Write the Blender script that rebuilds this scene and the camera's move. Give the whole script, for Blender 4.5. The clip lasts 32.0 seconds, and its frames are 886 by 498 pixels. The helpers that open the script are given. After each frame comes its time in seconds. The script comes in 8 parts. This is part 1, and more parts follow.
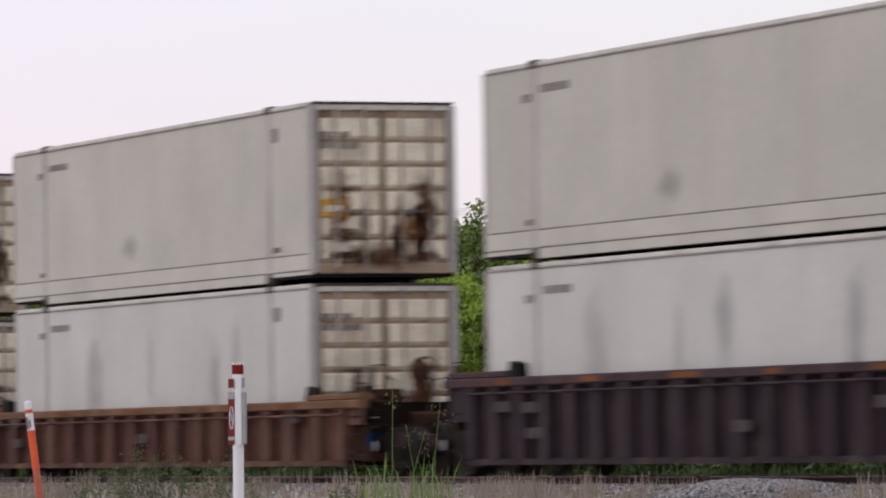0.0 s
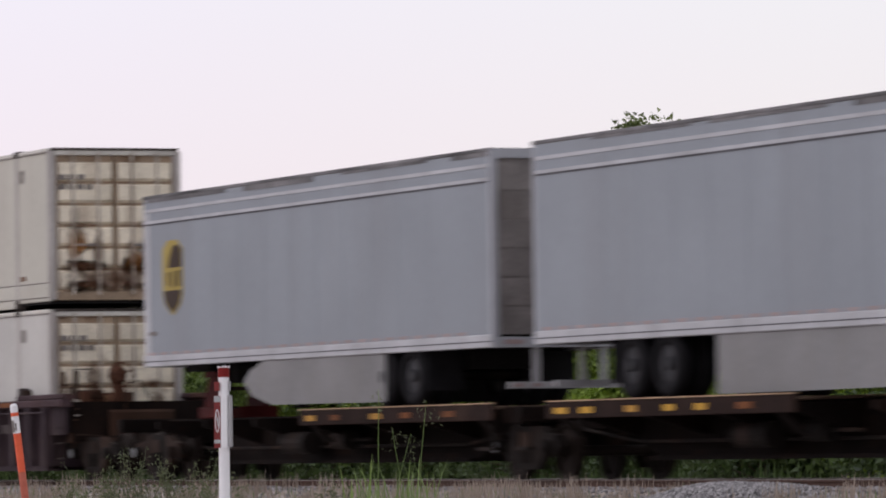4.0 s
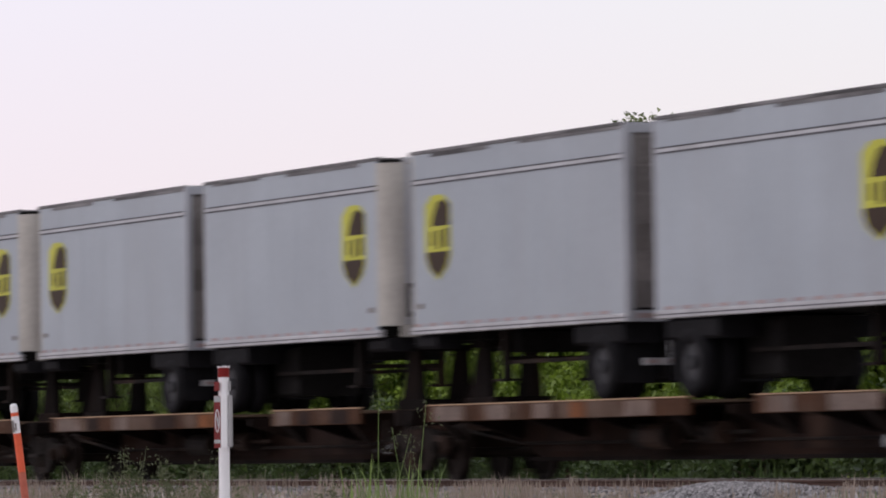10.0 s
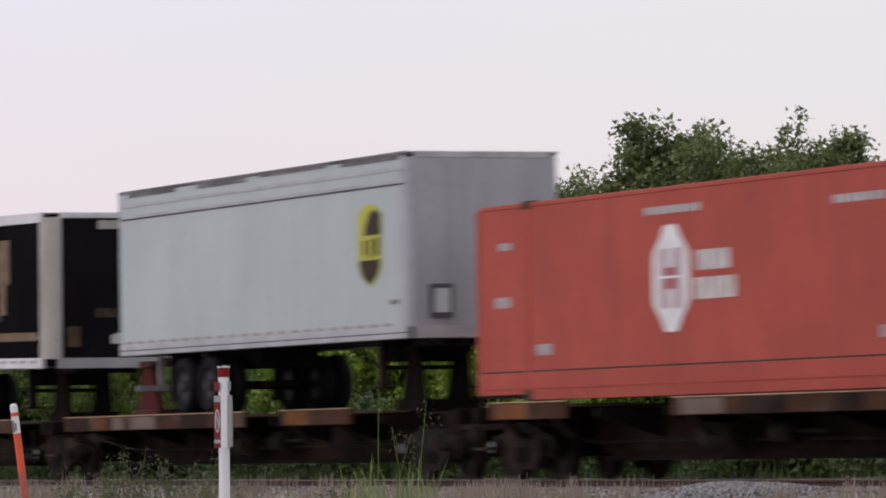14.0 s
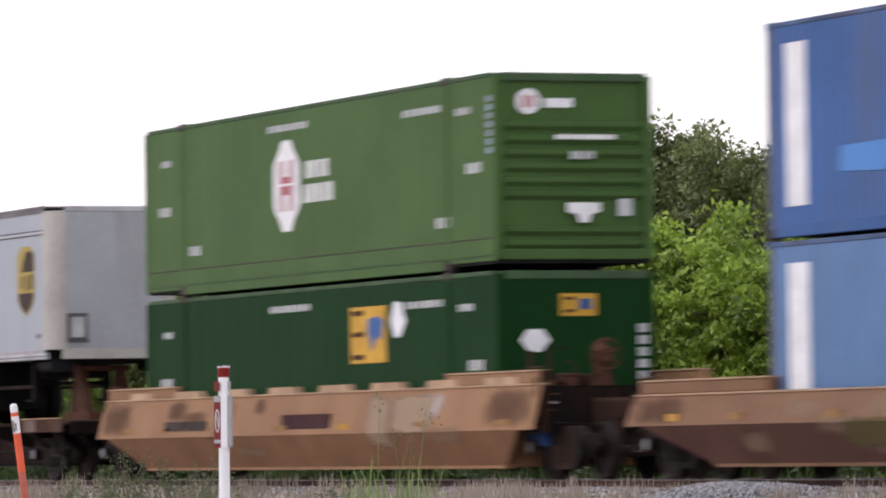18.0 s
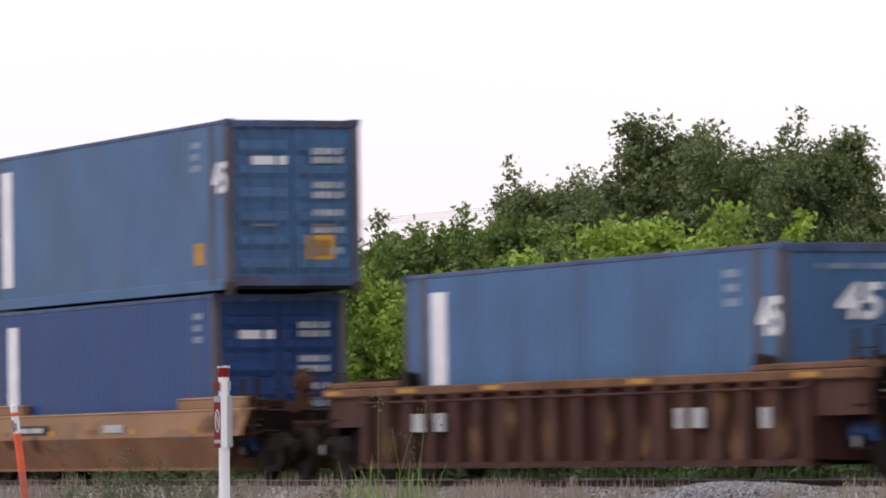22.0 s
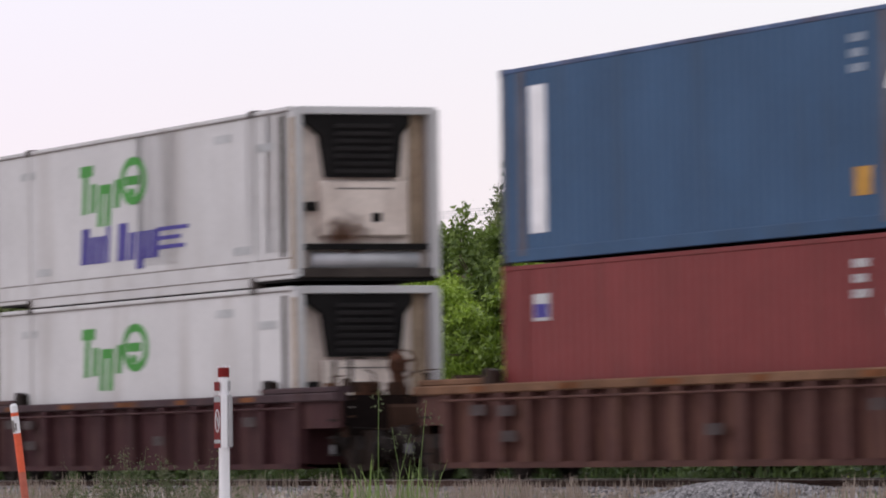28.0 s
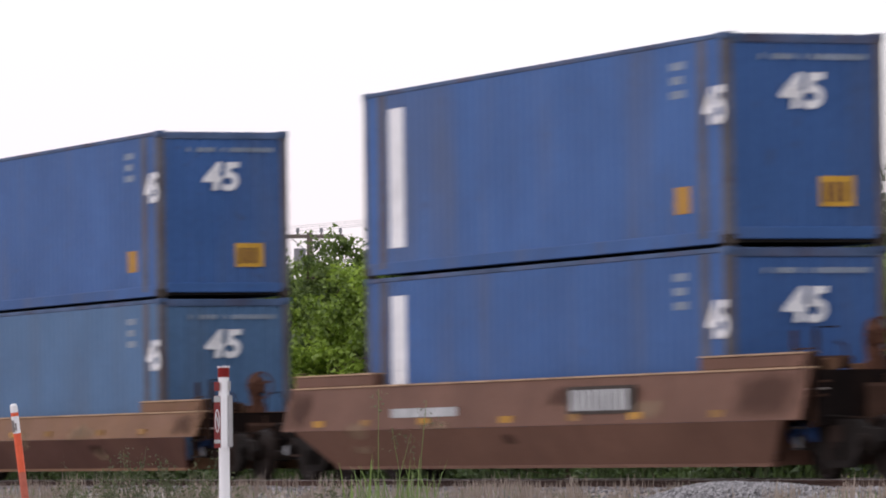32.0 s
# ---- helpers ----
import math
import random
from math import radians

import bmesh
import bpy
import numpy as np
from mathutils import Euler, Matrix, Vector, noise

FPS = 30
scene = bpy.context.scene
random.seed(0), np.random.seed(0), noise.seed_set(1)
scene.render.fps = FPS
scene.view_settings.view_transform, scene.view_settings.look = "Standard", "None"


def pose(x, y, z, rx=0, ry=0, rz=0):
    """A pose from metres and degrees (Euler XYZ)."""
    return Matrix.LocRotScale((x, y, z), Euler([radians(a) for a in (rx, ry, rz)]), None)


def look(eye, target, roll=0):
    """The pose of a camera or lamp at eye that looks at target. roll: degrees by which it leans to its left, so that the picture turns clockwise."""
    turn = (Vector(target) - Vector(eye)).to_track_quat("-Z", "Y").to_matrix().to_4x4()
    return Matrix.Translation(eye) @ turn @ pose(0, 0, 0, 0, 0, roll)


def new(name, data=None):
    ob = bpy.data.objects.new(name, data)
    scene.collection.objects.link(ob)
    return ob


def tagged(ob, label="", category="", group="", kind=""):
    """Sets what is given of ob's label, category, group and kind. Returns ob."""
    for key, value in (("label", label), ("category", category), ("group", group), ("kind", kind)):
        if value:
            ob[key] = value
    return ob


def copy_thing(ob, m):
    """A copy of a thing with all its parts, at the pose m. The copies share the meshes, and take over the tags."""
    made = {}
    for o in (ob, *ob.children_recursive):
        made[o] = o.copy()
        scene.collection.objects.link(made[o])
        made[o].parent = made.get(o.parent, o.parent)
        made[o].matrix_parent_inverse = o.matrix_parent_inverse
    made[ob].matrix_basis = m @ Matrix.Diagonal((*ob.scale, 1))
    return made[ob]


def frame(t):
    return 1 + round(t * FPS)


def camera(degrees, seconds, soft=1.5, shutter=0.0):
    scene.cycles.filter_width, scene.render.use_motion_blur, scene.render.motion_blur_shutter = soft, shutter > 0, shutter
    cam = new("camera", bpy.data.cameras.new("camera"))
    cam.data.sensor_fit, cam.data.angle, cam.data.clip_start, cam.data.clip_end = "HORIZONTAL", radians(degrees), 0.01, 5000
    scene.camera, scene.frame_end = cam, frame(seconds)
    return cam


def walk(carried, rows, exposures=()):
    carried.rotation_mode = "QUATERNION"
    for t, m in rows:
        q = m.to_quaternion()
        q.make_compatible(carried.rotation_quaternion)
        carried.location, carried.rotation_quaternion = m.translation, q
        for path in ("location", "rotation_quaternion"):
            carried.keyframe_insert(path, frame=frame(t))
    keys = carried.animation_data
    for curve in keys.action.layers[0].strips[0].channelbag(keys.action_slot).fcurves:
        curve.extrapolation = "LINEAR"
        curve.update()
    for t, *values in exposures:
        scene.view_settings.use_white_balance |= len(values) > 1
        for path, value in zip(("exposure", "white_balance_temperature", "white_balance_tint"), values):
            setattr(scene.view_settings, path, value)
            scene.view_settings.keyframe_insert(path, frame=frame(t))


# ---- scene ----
# World: x along the track (the train runs towards -x), y away from the camera, z up; z = 0 is the rail top.
YC = 34.13          # middle of the track
EYE = (0.0, 0.0, 0.47)
YAW, PITCH, ROLL = radians(68.0105), radians(2.0158), -0.8487
cam = camera(8.875, 32.0, soft=1.9, shutter=0.6)


def aim(dyaw=0.0, dpitch=0.0):
    a, b = YAW + dyaw, PITCH + dpitch
    d = Vector((-math.sin(a) * math.cos(b), math.cos(a) * math.cos(b), math.sin(b)))
    return look(EYE, Vector(EYE) + 50 * d, ROLL)


# a small settling shake in the first second, then a firm tripod
SHAKE = [(0.0, 25, -5), (0.1, 21, -3), (0.2, 19, -1), (0.3, 20, -1), (0.4, 13, 2), (0.5, 11, 7), (0.6, 4, 7), (0.7, 0, 1), (0.8, 0, 0), (1.0, 0, 0), (32.0, 0, 0)]
EXPOSURE = [(0, 0.0), (9, 0.0), (12, 0.05), (13, 0.16), (13.5, 0.0), (14, -0.12), (14.5, -0.15), (16.5, 0.0), (17, 0.02), (17.5, 0.2), (18, 0.53), (19, 0.5), (21, 0.6), (21.5, 0.45), (22, 0.24), (22.6, -0.05), (23, -0.2), (23.5, 0.1), (24, 0.45), (24.5, 0.8), (26.5, -0.2), (27, -0.28), (27.5, -0.22), (28, 0.08), (28.5, 0.35), (29, 0.42), (32, 0.24)]
WARM = (22.6, 23, 26.5, 27, 27.5)          # the picture turns rosy here
walk(cam, [(t, aim(a / 10102, b / 10102)) for t, a, b in SHAKE], [(t, s, 6800, 14) if t in WARM else (t, s, 6500, 10) for t, s in EXPOSURE])

# ---------------------------------------------------------------- light
world = bpy.data.worlds.new("overcast_sky")
scene.world = world
world.use_nodes = True
wn, wl = world.node_tree.nodes, world.node_tree.links
bg = wn["Background"]
sky = wn.new("ShaderNodeTexSky")
sky.sky_type, sky.sun_disc = "NISHITA", False
SUN_EL, SUN_ROT = radians(38), radians(200)
sky.sun_elevation, sky.sun_rotation = SUN_EL, SUN_ROT
coord = wn.new("ShaderNodeTexCoord")
sep = wn.new("ShaderNodeSeparateXYZ")
wl.new(coord.outputs["Generated"], sep.inputs[0])
ramp = wn.new("ShaderNodeValToRGB")
ramp.color_ramp.elements[0].position, ramp.color_ramp.elements[0].color = 0.0, (0.97, 0.85, 0.88, 1)
ramp.color_ramp.elements[1].position, ramp.color_ramp.elements[1].color = 1.0, (0.97, 0.955, 1.0, 1)
e = ramp.color_ramp.elements.new(0.045)
e.color = (1.0, 0.90, 0.925, 1)
e = ramp.color_ramp.elements.new(0.09)
e.color = (0.98, 0.945, 1.0, 1)
wl.new(sep.outputs["Z"], ramp.inputs[0])
cloud = wn.new("ShaderNodeTexNoise")
cloud.inputs["Scale"].default_value, cloud.inputs["Detail"].default_value = 2.2, 3
wl.new(coord.outputs["Generated"], cloud.inputs["Vector"])
cmap = wn.new("ShaderNodeMapRange")
cmap.inputs["To Min"].default_value, cmap.inputs["To Max"].default_value = 0.93, 1.07
wl.new(cloud.outputs["Fac"], cmap.inputs["Value"])
cmul = wn.new("ShaderNodeVectorMath")
cmul.operation = "SCALE"
wl.new(ramp.outputs[0], cmul.inputs[0])
wl.new(cmap.outputs[0], cmul.inputs["Scale"])
skys = wn.new("ShaderNodeVectorMath")
skys.operation = "SCALE"
skys.inputs["Scale"].default_value = 0.10
wl.new(sky.outputs[0], skys.inputs[0])
smix = wn.new("ShaderNodeMixRGB")
smix.inputs[0].default_value = 0.9          # a closed cloud deck over the blue
side = wn.new("ShaderNodeVectorMath")
side.operation = "DOT_PRODUCT"
side.inputs[1].default_value = (0.374, 0.927, 0.0)
wl.new(coord.outputs["Generated"], side.inputs[0])
srange = wn.new("ShaderNodeMapRange")
srange.inputs["From Min"].default_value, srange.inputs["From Max"].default_value = -0.09, 0.06
wl.new(side.outputs["Value"], srange.inputs["Value"])
tint = wn.new("ShaderNodeMixRGB")
tint.inputs[1].default_value, tint.inputs[2].default_value = (1.0, 0.985, 1.05, 1), (0.975, 0.995, 0.995, 1)
wl.new(srange.outputs[0], tint.inputs[0])
tmul = wn.new("ShaderNodeVectorMath")
tmul.operation = "MULTIPLY"
wl.new(cmul.outputs[0], tmul.inputs[0])
wl.new(tint.outputs[0], tmul.inputs[1])
wl.new(skys.outputs[0], smix.inputs[1])
wl.new(tmul.outputs[0], smix.inputs[2])
wl.new(smix.outputs[0], bg.inputs[0])
bg.inputs[1].default_value = 0.97

sun = new("sun", bpy.data.lights.new("sun", "SUN"))
sun.data.energy, sun.data.angle, sun.data.color = 0.6, radians(25), (1.0, 0.95, 0.88)
sdir = Vector((math.cos(SUN_EL) * math.sin(SUN_ROT), math.cos(SUN_EL) * math.cos(SUN_ROT), math.sin(SUN_EL)))
sun.matrix_world = look(sdir * 50, (0, 0, 0))


# ---------------------------------------------------------------- materials
def mat(name, col, rough=0.6, metal=0.0, var=0.18, scale=0.9, stain=None, stain_amt=0.0, stain_scale=(1.6, 1.6, 0.22), spots=0.0,
        bump=0.15, bump_scale=30.0, hue=0.0, object_var=0.0, spec=0.05):
    """Painted or raw surface: broad tone variation, fine grain, streaked stains and spots in the object's own space."""
    m = bpy.data.materials.new(name)
    m.use_nodes = True
    n, l = m.node_tree.nodes, m.node_tree.links
    b = n["Principled BSDF"]
    b.inputs["Roughness"].default_value, b.inputs["Metallic"].default_value = rough, metal
    b.inputs["Specular IOR Level"].default_value = spec
    tc = n.new("ShaderNodeTexCoord")
    info = n.new("ShaderNodeObjectInfo")
    off = n.new("ShaderNodeVectorMath")
    off.operation = "MULTIPLY_ADD"
    off.inputs[1].default_value = (31.0, 17.0, 7.0)
    l.new(info.outputs["Random"], off.inputs[0])
    l.new(tc.outputs["Object"], off.inputs[2])

    def noisy(sc, detail, mapping=None):
        t = n.new("ShaderNodeTexNoise")
        t.inputs["Scale"].default_value, t.inputs["Detail"].default_value = sc, detail
        if mapping:
            mp = n.new("ShaderNodeMapping")
            mp.inputs["Scale"].default_value = mapping
            l.new(off.outputs[0], mp.inputs[0])
            l.new(mp.outputs[0], t.inputs["Vector"])
        else:
            l.new(off.outputs[0], t.inputs["Vector"])
        return t

    def ranged(src, a, bb, lo, hi):
        r = n.new("ShaderNodeMapRange")
        r.inputs["From Min"].default_value, r.inputs["From Max"].default_value = a, bb
        r.inputs["To Min"].default_value, r.inputs["To Max"].default_value = lo, hi
        l.new(src, r.inputs["Value"])
        return r.outputs[0]

    broad, fine = noisy(scale, 4), noisy(scale * 14, 3)
    v1 = ranged(broad.outputs["Fac"], 0.3, 0.7, 1 - var, 1 + var)
    v2 = ranged(fine.outputs["Fac"], 0.3, 0.7, 1 - var * 0.45, 1 + var * 0.45)
    mul = n.new("ShaderNodeMath")
    mul.operation = "MULTIPLY"
    l.new(v1, mul.inputs[0])
    l.new(v2, mul.inputs[1])
    out = mul.outputs[0]
    if object_var:
        mo = n.new("ShaderNodeMath")
        mo.operation = "MULTIPLY"
        l.new(out, mo.inputs[0])
        l.new(ranged(info.outputs["Random"], 0, 1, 1 - object_var, 1 + object_var), mo.inputs[1])
        out = mo.outputs[0]
    sc = n.new("ShaderNodeVectorMath")
    sc.operation = "SCALE"
    sc.inputs[0].default_value = col[:3]
    l.new(out, sc.inputs["Scale"])
    colour = sc.outputs[0]
    if stain:
        st = noisy(1.0, 5, stain_scale)
        fac = ranged(st.outputs["Fac"], 0.5, 0.72, 0, stain_amt)
        mx = n.new("ShaderNodeMixRGB")
        l.new(fac, mx.inputs[0])
        l.new(colour, mx.inputs[1])
        mx.inputs[2].default_value = (*stain, 1)
        colour = mx.outputs[0]
        if spots:
            sp = noisy(5.0, 4)
            fac = ranged(sp.outputs["Fac"], 0.62, 0.7, 0, spots)
            mx = n.new("ShaderNodeMixRGB")
            l.new(fac, mx.inputs[0])
            l.new(colour, mx.inputs[1])
            mx.inputs[2].default_value = (stain[0] * 0.8, stain[1] * 0.7, stain[2] * 0.6, 1)
            colour = mx.outputs[0]
    l.new(colour, b.inputs["Base Color"])
    if bump:
        bn = noisy(bump_scale, 3)
        bp = n.new("ShaderNodeBump")
        bp.inputs["Strength"].default_value, bp.inputs["Distance"].default_value = bump, 0.01
        l.new(bn.outputs["Fac"], bp.inputs["Height"])
        l.new(bp.outputs[0], b.inputs["Normal"])
    return m


def leaf_mat(name, col, dark):
    m = bpy.data.materials.new(name)
    m.use_nodes = True
    n, l = m.node_tree.nodes, m.node_tree.links
    b = n["Principled BSDF"]
    b.inputs["Roughness"].default_value = 0.55
    geo, tc = n.new("ShaderNodeNewGeometry"), n.new("ShaderNodeTexCoord")
    no = n.new("ShaderNodeTexNoise")
    no.inputs["Scale"].default_value, no.inputs["Detail"].default_value = 0.9, 3
    l.new(tc.outputs["Object"], no.inputs["Vector"])
    ad = n.new("ShaderNodeMath")
    ad.operation = "MULTIPLY_ADD"
    ad.inputs[1].default_value = 0.45
    l.new(geo.outputs["Random Per Island"], ad.inputs[0])
    sh = n.new("ShaderNodeMapRange")
    sh.inputs["From Min"].default_value, sh.inputs["From Max"].default_value = 0.35, 0.65
    sh.inputs["To Min"].default_value, sh.inputs["To Max"].default_value = 0.0, 0.55
    l.new(no.outputs["Fac"], sh.inputs["Value"])
    l.new(sh.outputs[0], ad.inputs[2])
    mx = n.new("ShaderNodeMixRGB")
    mx.inputs[1].default_value, mx.inputs[2].default_value = (*dark, 1), (*col, 1)
    l.new(ad.outputs[0], mx.inputs[0])
    l.new(mx.outputs[0], b.inputs["Base Color"])
    tr = n.new("ShaderNodeBsdfTranslucent")
    l.new(mx.outputs[0], tr.inputs[0])
    mix = n.new("ShaderNodeMixShader")
    mix.inputs[0].default_value = 0.3
    l.new(b.outputs[0], mix.inputs[1])
    l.new(tr.outputs[0], mix.inputs[2])
    l.new(mix.outputs[0], n["Material Output"].inputs[0])
    return m


def soft_mat(name, col, axis, strength=0.9, grain=6.0, core=0.15, square=False):
    """A stain or spray-paint cloud that thins out towards its rim; axis is the plate's thin direction."""
    m = bpy.data.materials.new(name)
    m.use_nodes = True
    n, l = m.node_tree.nodes, m.node_tree.links
    b = n["Principled BSDF"]
    b.inputs["Base Color"].default_value, b.inputs["Roughness"].default_value = (*col, 1), 0.75
    b.inputs["Specular IOR Level"].default_value = 0.05
    tc = n.new("ShaderNodeTexCoord")
    sub = n.new("ShaderNodeVectorMath")
    sub.operation = "MULTIPLY_ADD"
    w = (0.0, 2.0, 2.0) if axis == "x" else (2.0, 0.0, 2.0)
    sub.inputs[1].default_value, sub.inputs[2].default_value = w, tuple(-k / 2 for k in w)
    l.new(tc.outputs["Generated"], sub.inputs[0])
    ln = n.new("ShaderNodeVectorMath")
    ln.operation = "LENGTH"
    if square:
        cube = n.new("ShaderNodeVectorMath")
        cube.operation = "MULTIPLY"
        l.new(sub.outputs[0], cube.inputs[0])
        l.new(sub.outputs[0], cube.inputs[1])
        l.new(cube.outputs[0], ln.inputs[0])
    else:
        l.new(sub.outputs[0], ln.inputs[0])
    no = n.new("ShaderNodeTexNoise")
    no.inputs["Scale"].default_value, no.inputs["Detail"].default_value = grain, 5
    l.new(tc.outputs["Object"], no.inputs["Vector"])
    ad = n.new("ShaderNodeMath")
    ad.operation = "MULTIPLY_ADD"
    ad.inputs[1].default_value = 1.3
    l.new(no.outputs["Fac"], ad.inputs[0])
    l.new(ln.outputs["Value"], ad.inputs[2])
    rg = n.new("ShaderNodeMapRange")
    rg.interpolation_type = "SMOOTHSTEP"
    rg.inputs["From Min"].default_value, rg.inputs["From Max"].default_value = 1.6, 0.75 + core
    rg.inputs["To Min"].default_value, rg.inputs["To Max"].default_value = 0.0, strength
    l.new(ad.outputs[0], rg.inputs["Value"])
    tr, mx = n.new("ShaderNodeBsdfTransparent"), n.new("ShaderNodeMixShader")
    l.new(rg.outputs[0], mx.inputs[0])
    l.new(tr.outputs[0], mx.inputs[1])
    l.new(b.outputs[0], mx.inputs[2])
    l.new(mx.outputs[0], n["Material Output"].inputs[0])
    return m


RUST = (0.10, 0.045, 0.022)
GRIME = (0.10, 0.085, 0.075)
M = {}
M["white_side"] = mat("weathered off-white steel", (0.517, 0.5076, 0.4841), 0.55, 0, 0.09, 0.5, (0.36, 0.33, 0.31), 0.3, (0.9, 0.9, 0.12), object_var=0.05)
M["beige_side"] = mat("weathered beige steel", (0.479, 0.465, 0.4139), 0.55, 0, 0.08, 0.5, (0.38, 0.34, 0.30), 0.3, (0.9, 0.9, 0.12), object_var=0.06)
M["white_band"] = mat("cleaner off-white rail paint", (0.56, 0.54, 0.50), 0.5, 0, 0.12, 0.8, GRIME, 0.3)
M["cream_door"] = mat("cream doors with brown rust runs", (0.74, 0.67, 0.55), 0.6, 0, 0.2, 1.1, (0.22, 0.13, 0.07), 0.6, (1.7, 1.7, 0.4), 0.35)
M["grille"] = mat("black louvre slats", (0.022, 0.02, 0.02), 0.6, 0, 0.2)
M["mark_rose"] = mat("faded rose marking", (0.33, 0.15, 0.145), 0.6, 0, 0.2, 3)
M["mark_dusty"] = mat("dusty faded stencil", (0.075, 0.060, 0.060), 0.7, 0, 0.25, 3)
M["white_post"] = mat("dull grey stacking post paint", (0.40, 0.375, 0.36), 0.6, 0, 0.15, 0.9, (0.25, 0.21, 0.19), 0.5)
M["bar_pale"] = mat("pale galvanised locking bar with rust", (0.46, 0.42, 0.37), 0.55, 0.1, 0.25, 1.2, (0.13, 0.075, 0.05), 0.6, (1.7, 1.7, 0.5), 0.4)
M["blue_post"] = mat("greyed rusty corner post", (0.1062, 0.1062, 0.1275), 0.6, 0.1, 0.25, 1.2, (0.12, 0.07, 0.05), 0.55, (1.2, 1.2, 0.5), 0.35)
M["mark_dim"] = mat("pale blue washed marking", (0.255, 0.2975, 0.357), 0.6, 0, 0.2, 3)
M["van_bright"] = mat("bright aluminium trim", (0.43, 0.435, 0.46), 0.4, 0.1, 0.12, 1.2, GRIME, 0.25)
M["van_hinge"] = mat("dull grey hinge steel", (0.20, 0.19, 0.195), 0.55, 0.1, 0.2)
M["gear_rust"] = mat("red brown rusty brake gear", (0.085, 0.040, 0.026), 0.75, 0.05, 0.35, 2.5, (0.035, 0.02, 0.015), 0.6)
M["gear_highlight"] = mat("scuffed bare pipe", (0.24, 0.21, 0.20), 0.55, 0.2, 0.3, 3)
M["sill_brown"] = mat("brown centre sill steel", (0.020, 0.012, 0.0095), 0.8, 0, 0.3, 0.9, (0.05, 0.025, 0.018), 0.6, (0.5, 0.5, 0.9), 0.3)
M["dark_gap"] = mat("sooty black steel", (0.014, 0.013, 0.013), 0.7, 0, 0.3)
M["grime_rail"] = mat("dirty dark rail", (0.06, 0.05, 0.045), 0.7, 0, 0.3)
M["mark_dark"] = mat("faded dark stencil", (0.20, 0.18, 0.17), 0.7, 0, 0.2)
M["mark_white"] = mat("white vinyl marking", (0.72, 0.72, 0.74), 0.5, 0, 0.12, 3)
M["mark_pale"] = mat("pale worn marking", (0.42, 0.43, 0.44), 0.6, 0, 0.2, 3)
M["mark_soft"] = mat("chalky white marking", (0.56, 0.57, 0.56), 0.6, 0, 0.2, 4)
M["mark_yellow"] = mat("yellow warning panel", (0.52, 0.30, 0.05), 0.5, 0, 0.15, 3)
M["rust_patch"] = mat("dark rust bloom", (0.10, 0.05, 0.03), 0.75, 0, 0.4, 2)
M["gear_brown"] = mat("dark rust brown brake gear", (0.05, 0.027, 0.019), 0.7, 0.1, 0.35, 2, (0.03, 0.02, 0.015), 0.6)
M["blue_a"] = mat("mid blue container paint", (0.050, 0.109, 0.270), 0.5, 0, 0.13, 0.6, (0.10, 0.11, 0.15), 0.5, (1.0, 1.0, 0.16), 0.25, object_var=0.08)
M["blue_b"] = mat("faded light blue paint", (0.1134, 0.1974, 0.3612), 0.5, 0, 0.12, 0.6, (0.10, 0.14, 0.22), 0.45, (1.0, 1.0, 0.16), 0.15, object_var=0.06)
M["blue_deep"] = mat("deep blue container paint", (0.03168, 0.066, 0.176), 0.45, 0, 0.1, 0.6, (0.06, 0.08, 0.14), 0.4, object_var=0.05)
M["blue_navy"] = mat("teal navy container paint", (0.04256, 0.0874, 0.1634), 0.5, 0, 0.12, 0.6, (0.05, 0.07, 0.10), 0.4)
M["violet"] = mat("violet blue container paint", (0.0492, 0.06806, 0.2009), 0.5, 0, 0.1, 0.6, (0.06, 0.06, 0.12), 0.3)
M["blue_rail"] = mat("scuffed grey blue frame", (0.072, 0.108, 0.195), 0.55, 0.1, 0.3, 1.2, RUST, 0.45, (1.2, 1.2, 0.6), 0.3)
M["blue_steel"] = mat("steel blue container paint", (0.08, 0.148, 0.264), 0.5, 0, 0.12, 0.6, (0.09, 0.12, 0.17), 0.5, (1.0, 1.0, 0.16), 0.2, object_var=0.05)
M["blue_patch"] = mat("fresh bright blue patch paint", (0.085, 0.22, 0.50), 0.45, 0, 0.06)
M["red_box"] = mat("sun faded orange red paint", (0.40, 0.085, 0.065), 0.55, 0, 0.1, 0.6, (0.24, 0.06, 0.05), 0.4)
M["maroon_box"] = mat("maroon container paint", (0.1806, 0.042, 0.042), 0.5, 0, 0.12, 0.6, (0.10, 0.035, 0.03), 0.4)
M["green_dark"] = mat("dark green container paint", (0.0085, 0.036, 0.0105), 0.5, 0, 0.1, 0.6, (0.013, 0.036, 0.016), 0.4, spec=0.02)
M["green_mid"] = mat("faded leaf green paint", (0.058, 0.110, 0.034), 0.5, 0, 0.12, 0.6, (0.05, 0.10, 0.035), 0.4)
M["green_forest"] = mat("forest green paint", (0.022, 0.052, 0.021), 0.5, 0, 0.12, 0.6, (0.03, 0.045, 0.025), 0.45)
M["green_bright"] = mat("clean kelly green paint", (0.010, 0.054, 0.0095), 0.5, 0, 0.1, 0.6, (0.014, 0.055, 0.014), 0.4, spec=0.02)
M["green_trim"] = mat("dull green steel trim", (0.05, 0.09, 0.045), 0.55, 0, 0.2, 1.5, GRIME, 0.4)
M["slate_panel"] = mat("unpainted slate panel", (0.030, 0.036, 0.034), 0.6, 0, 0.15)
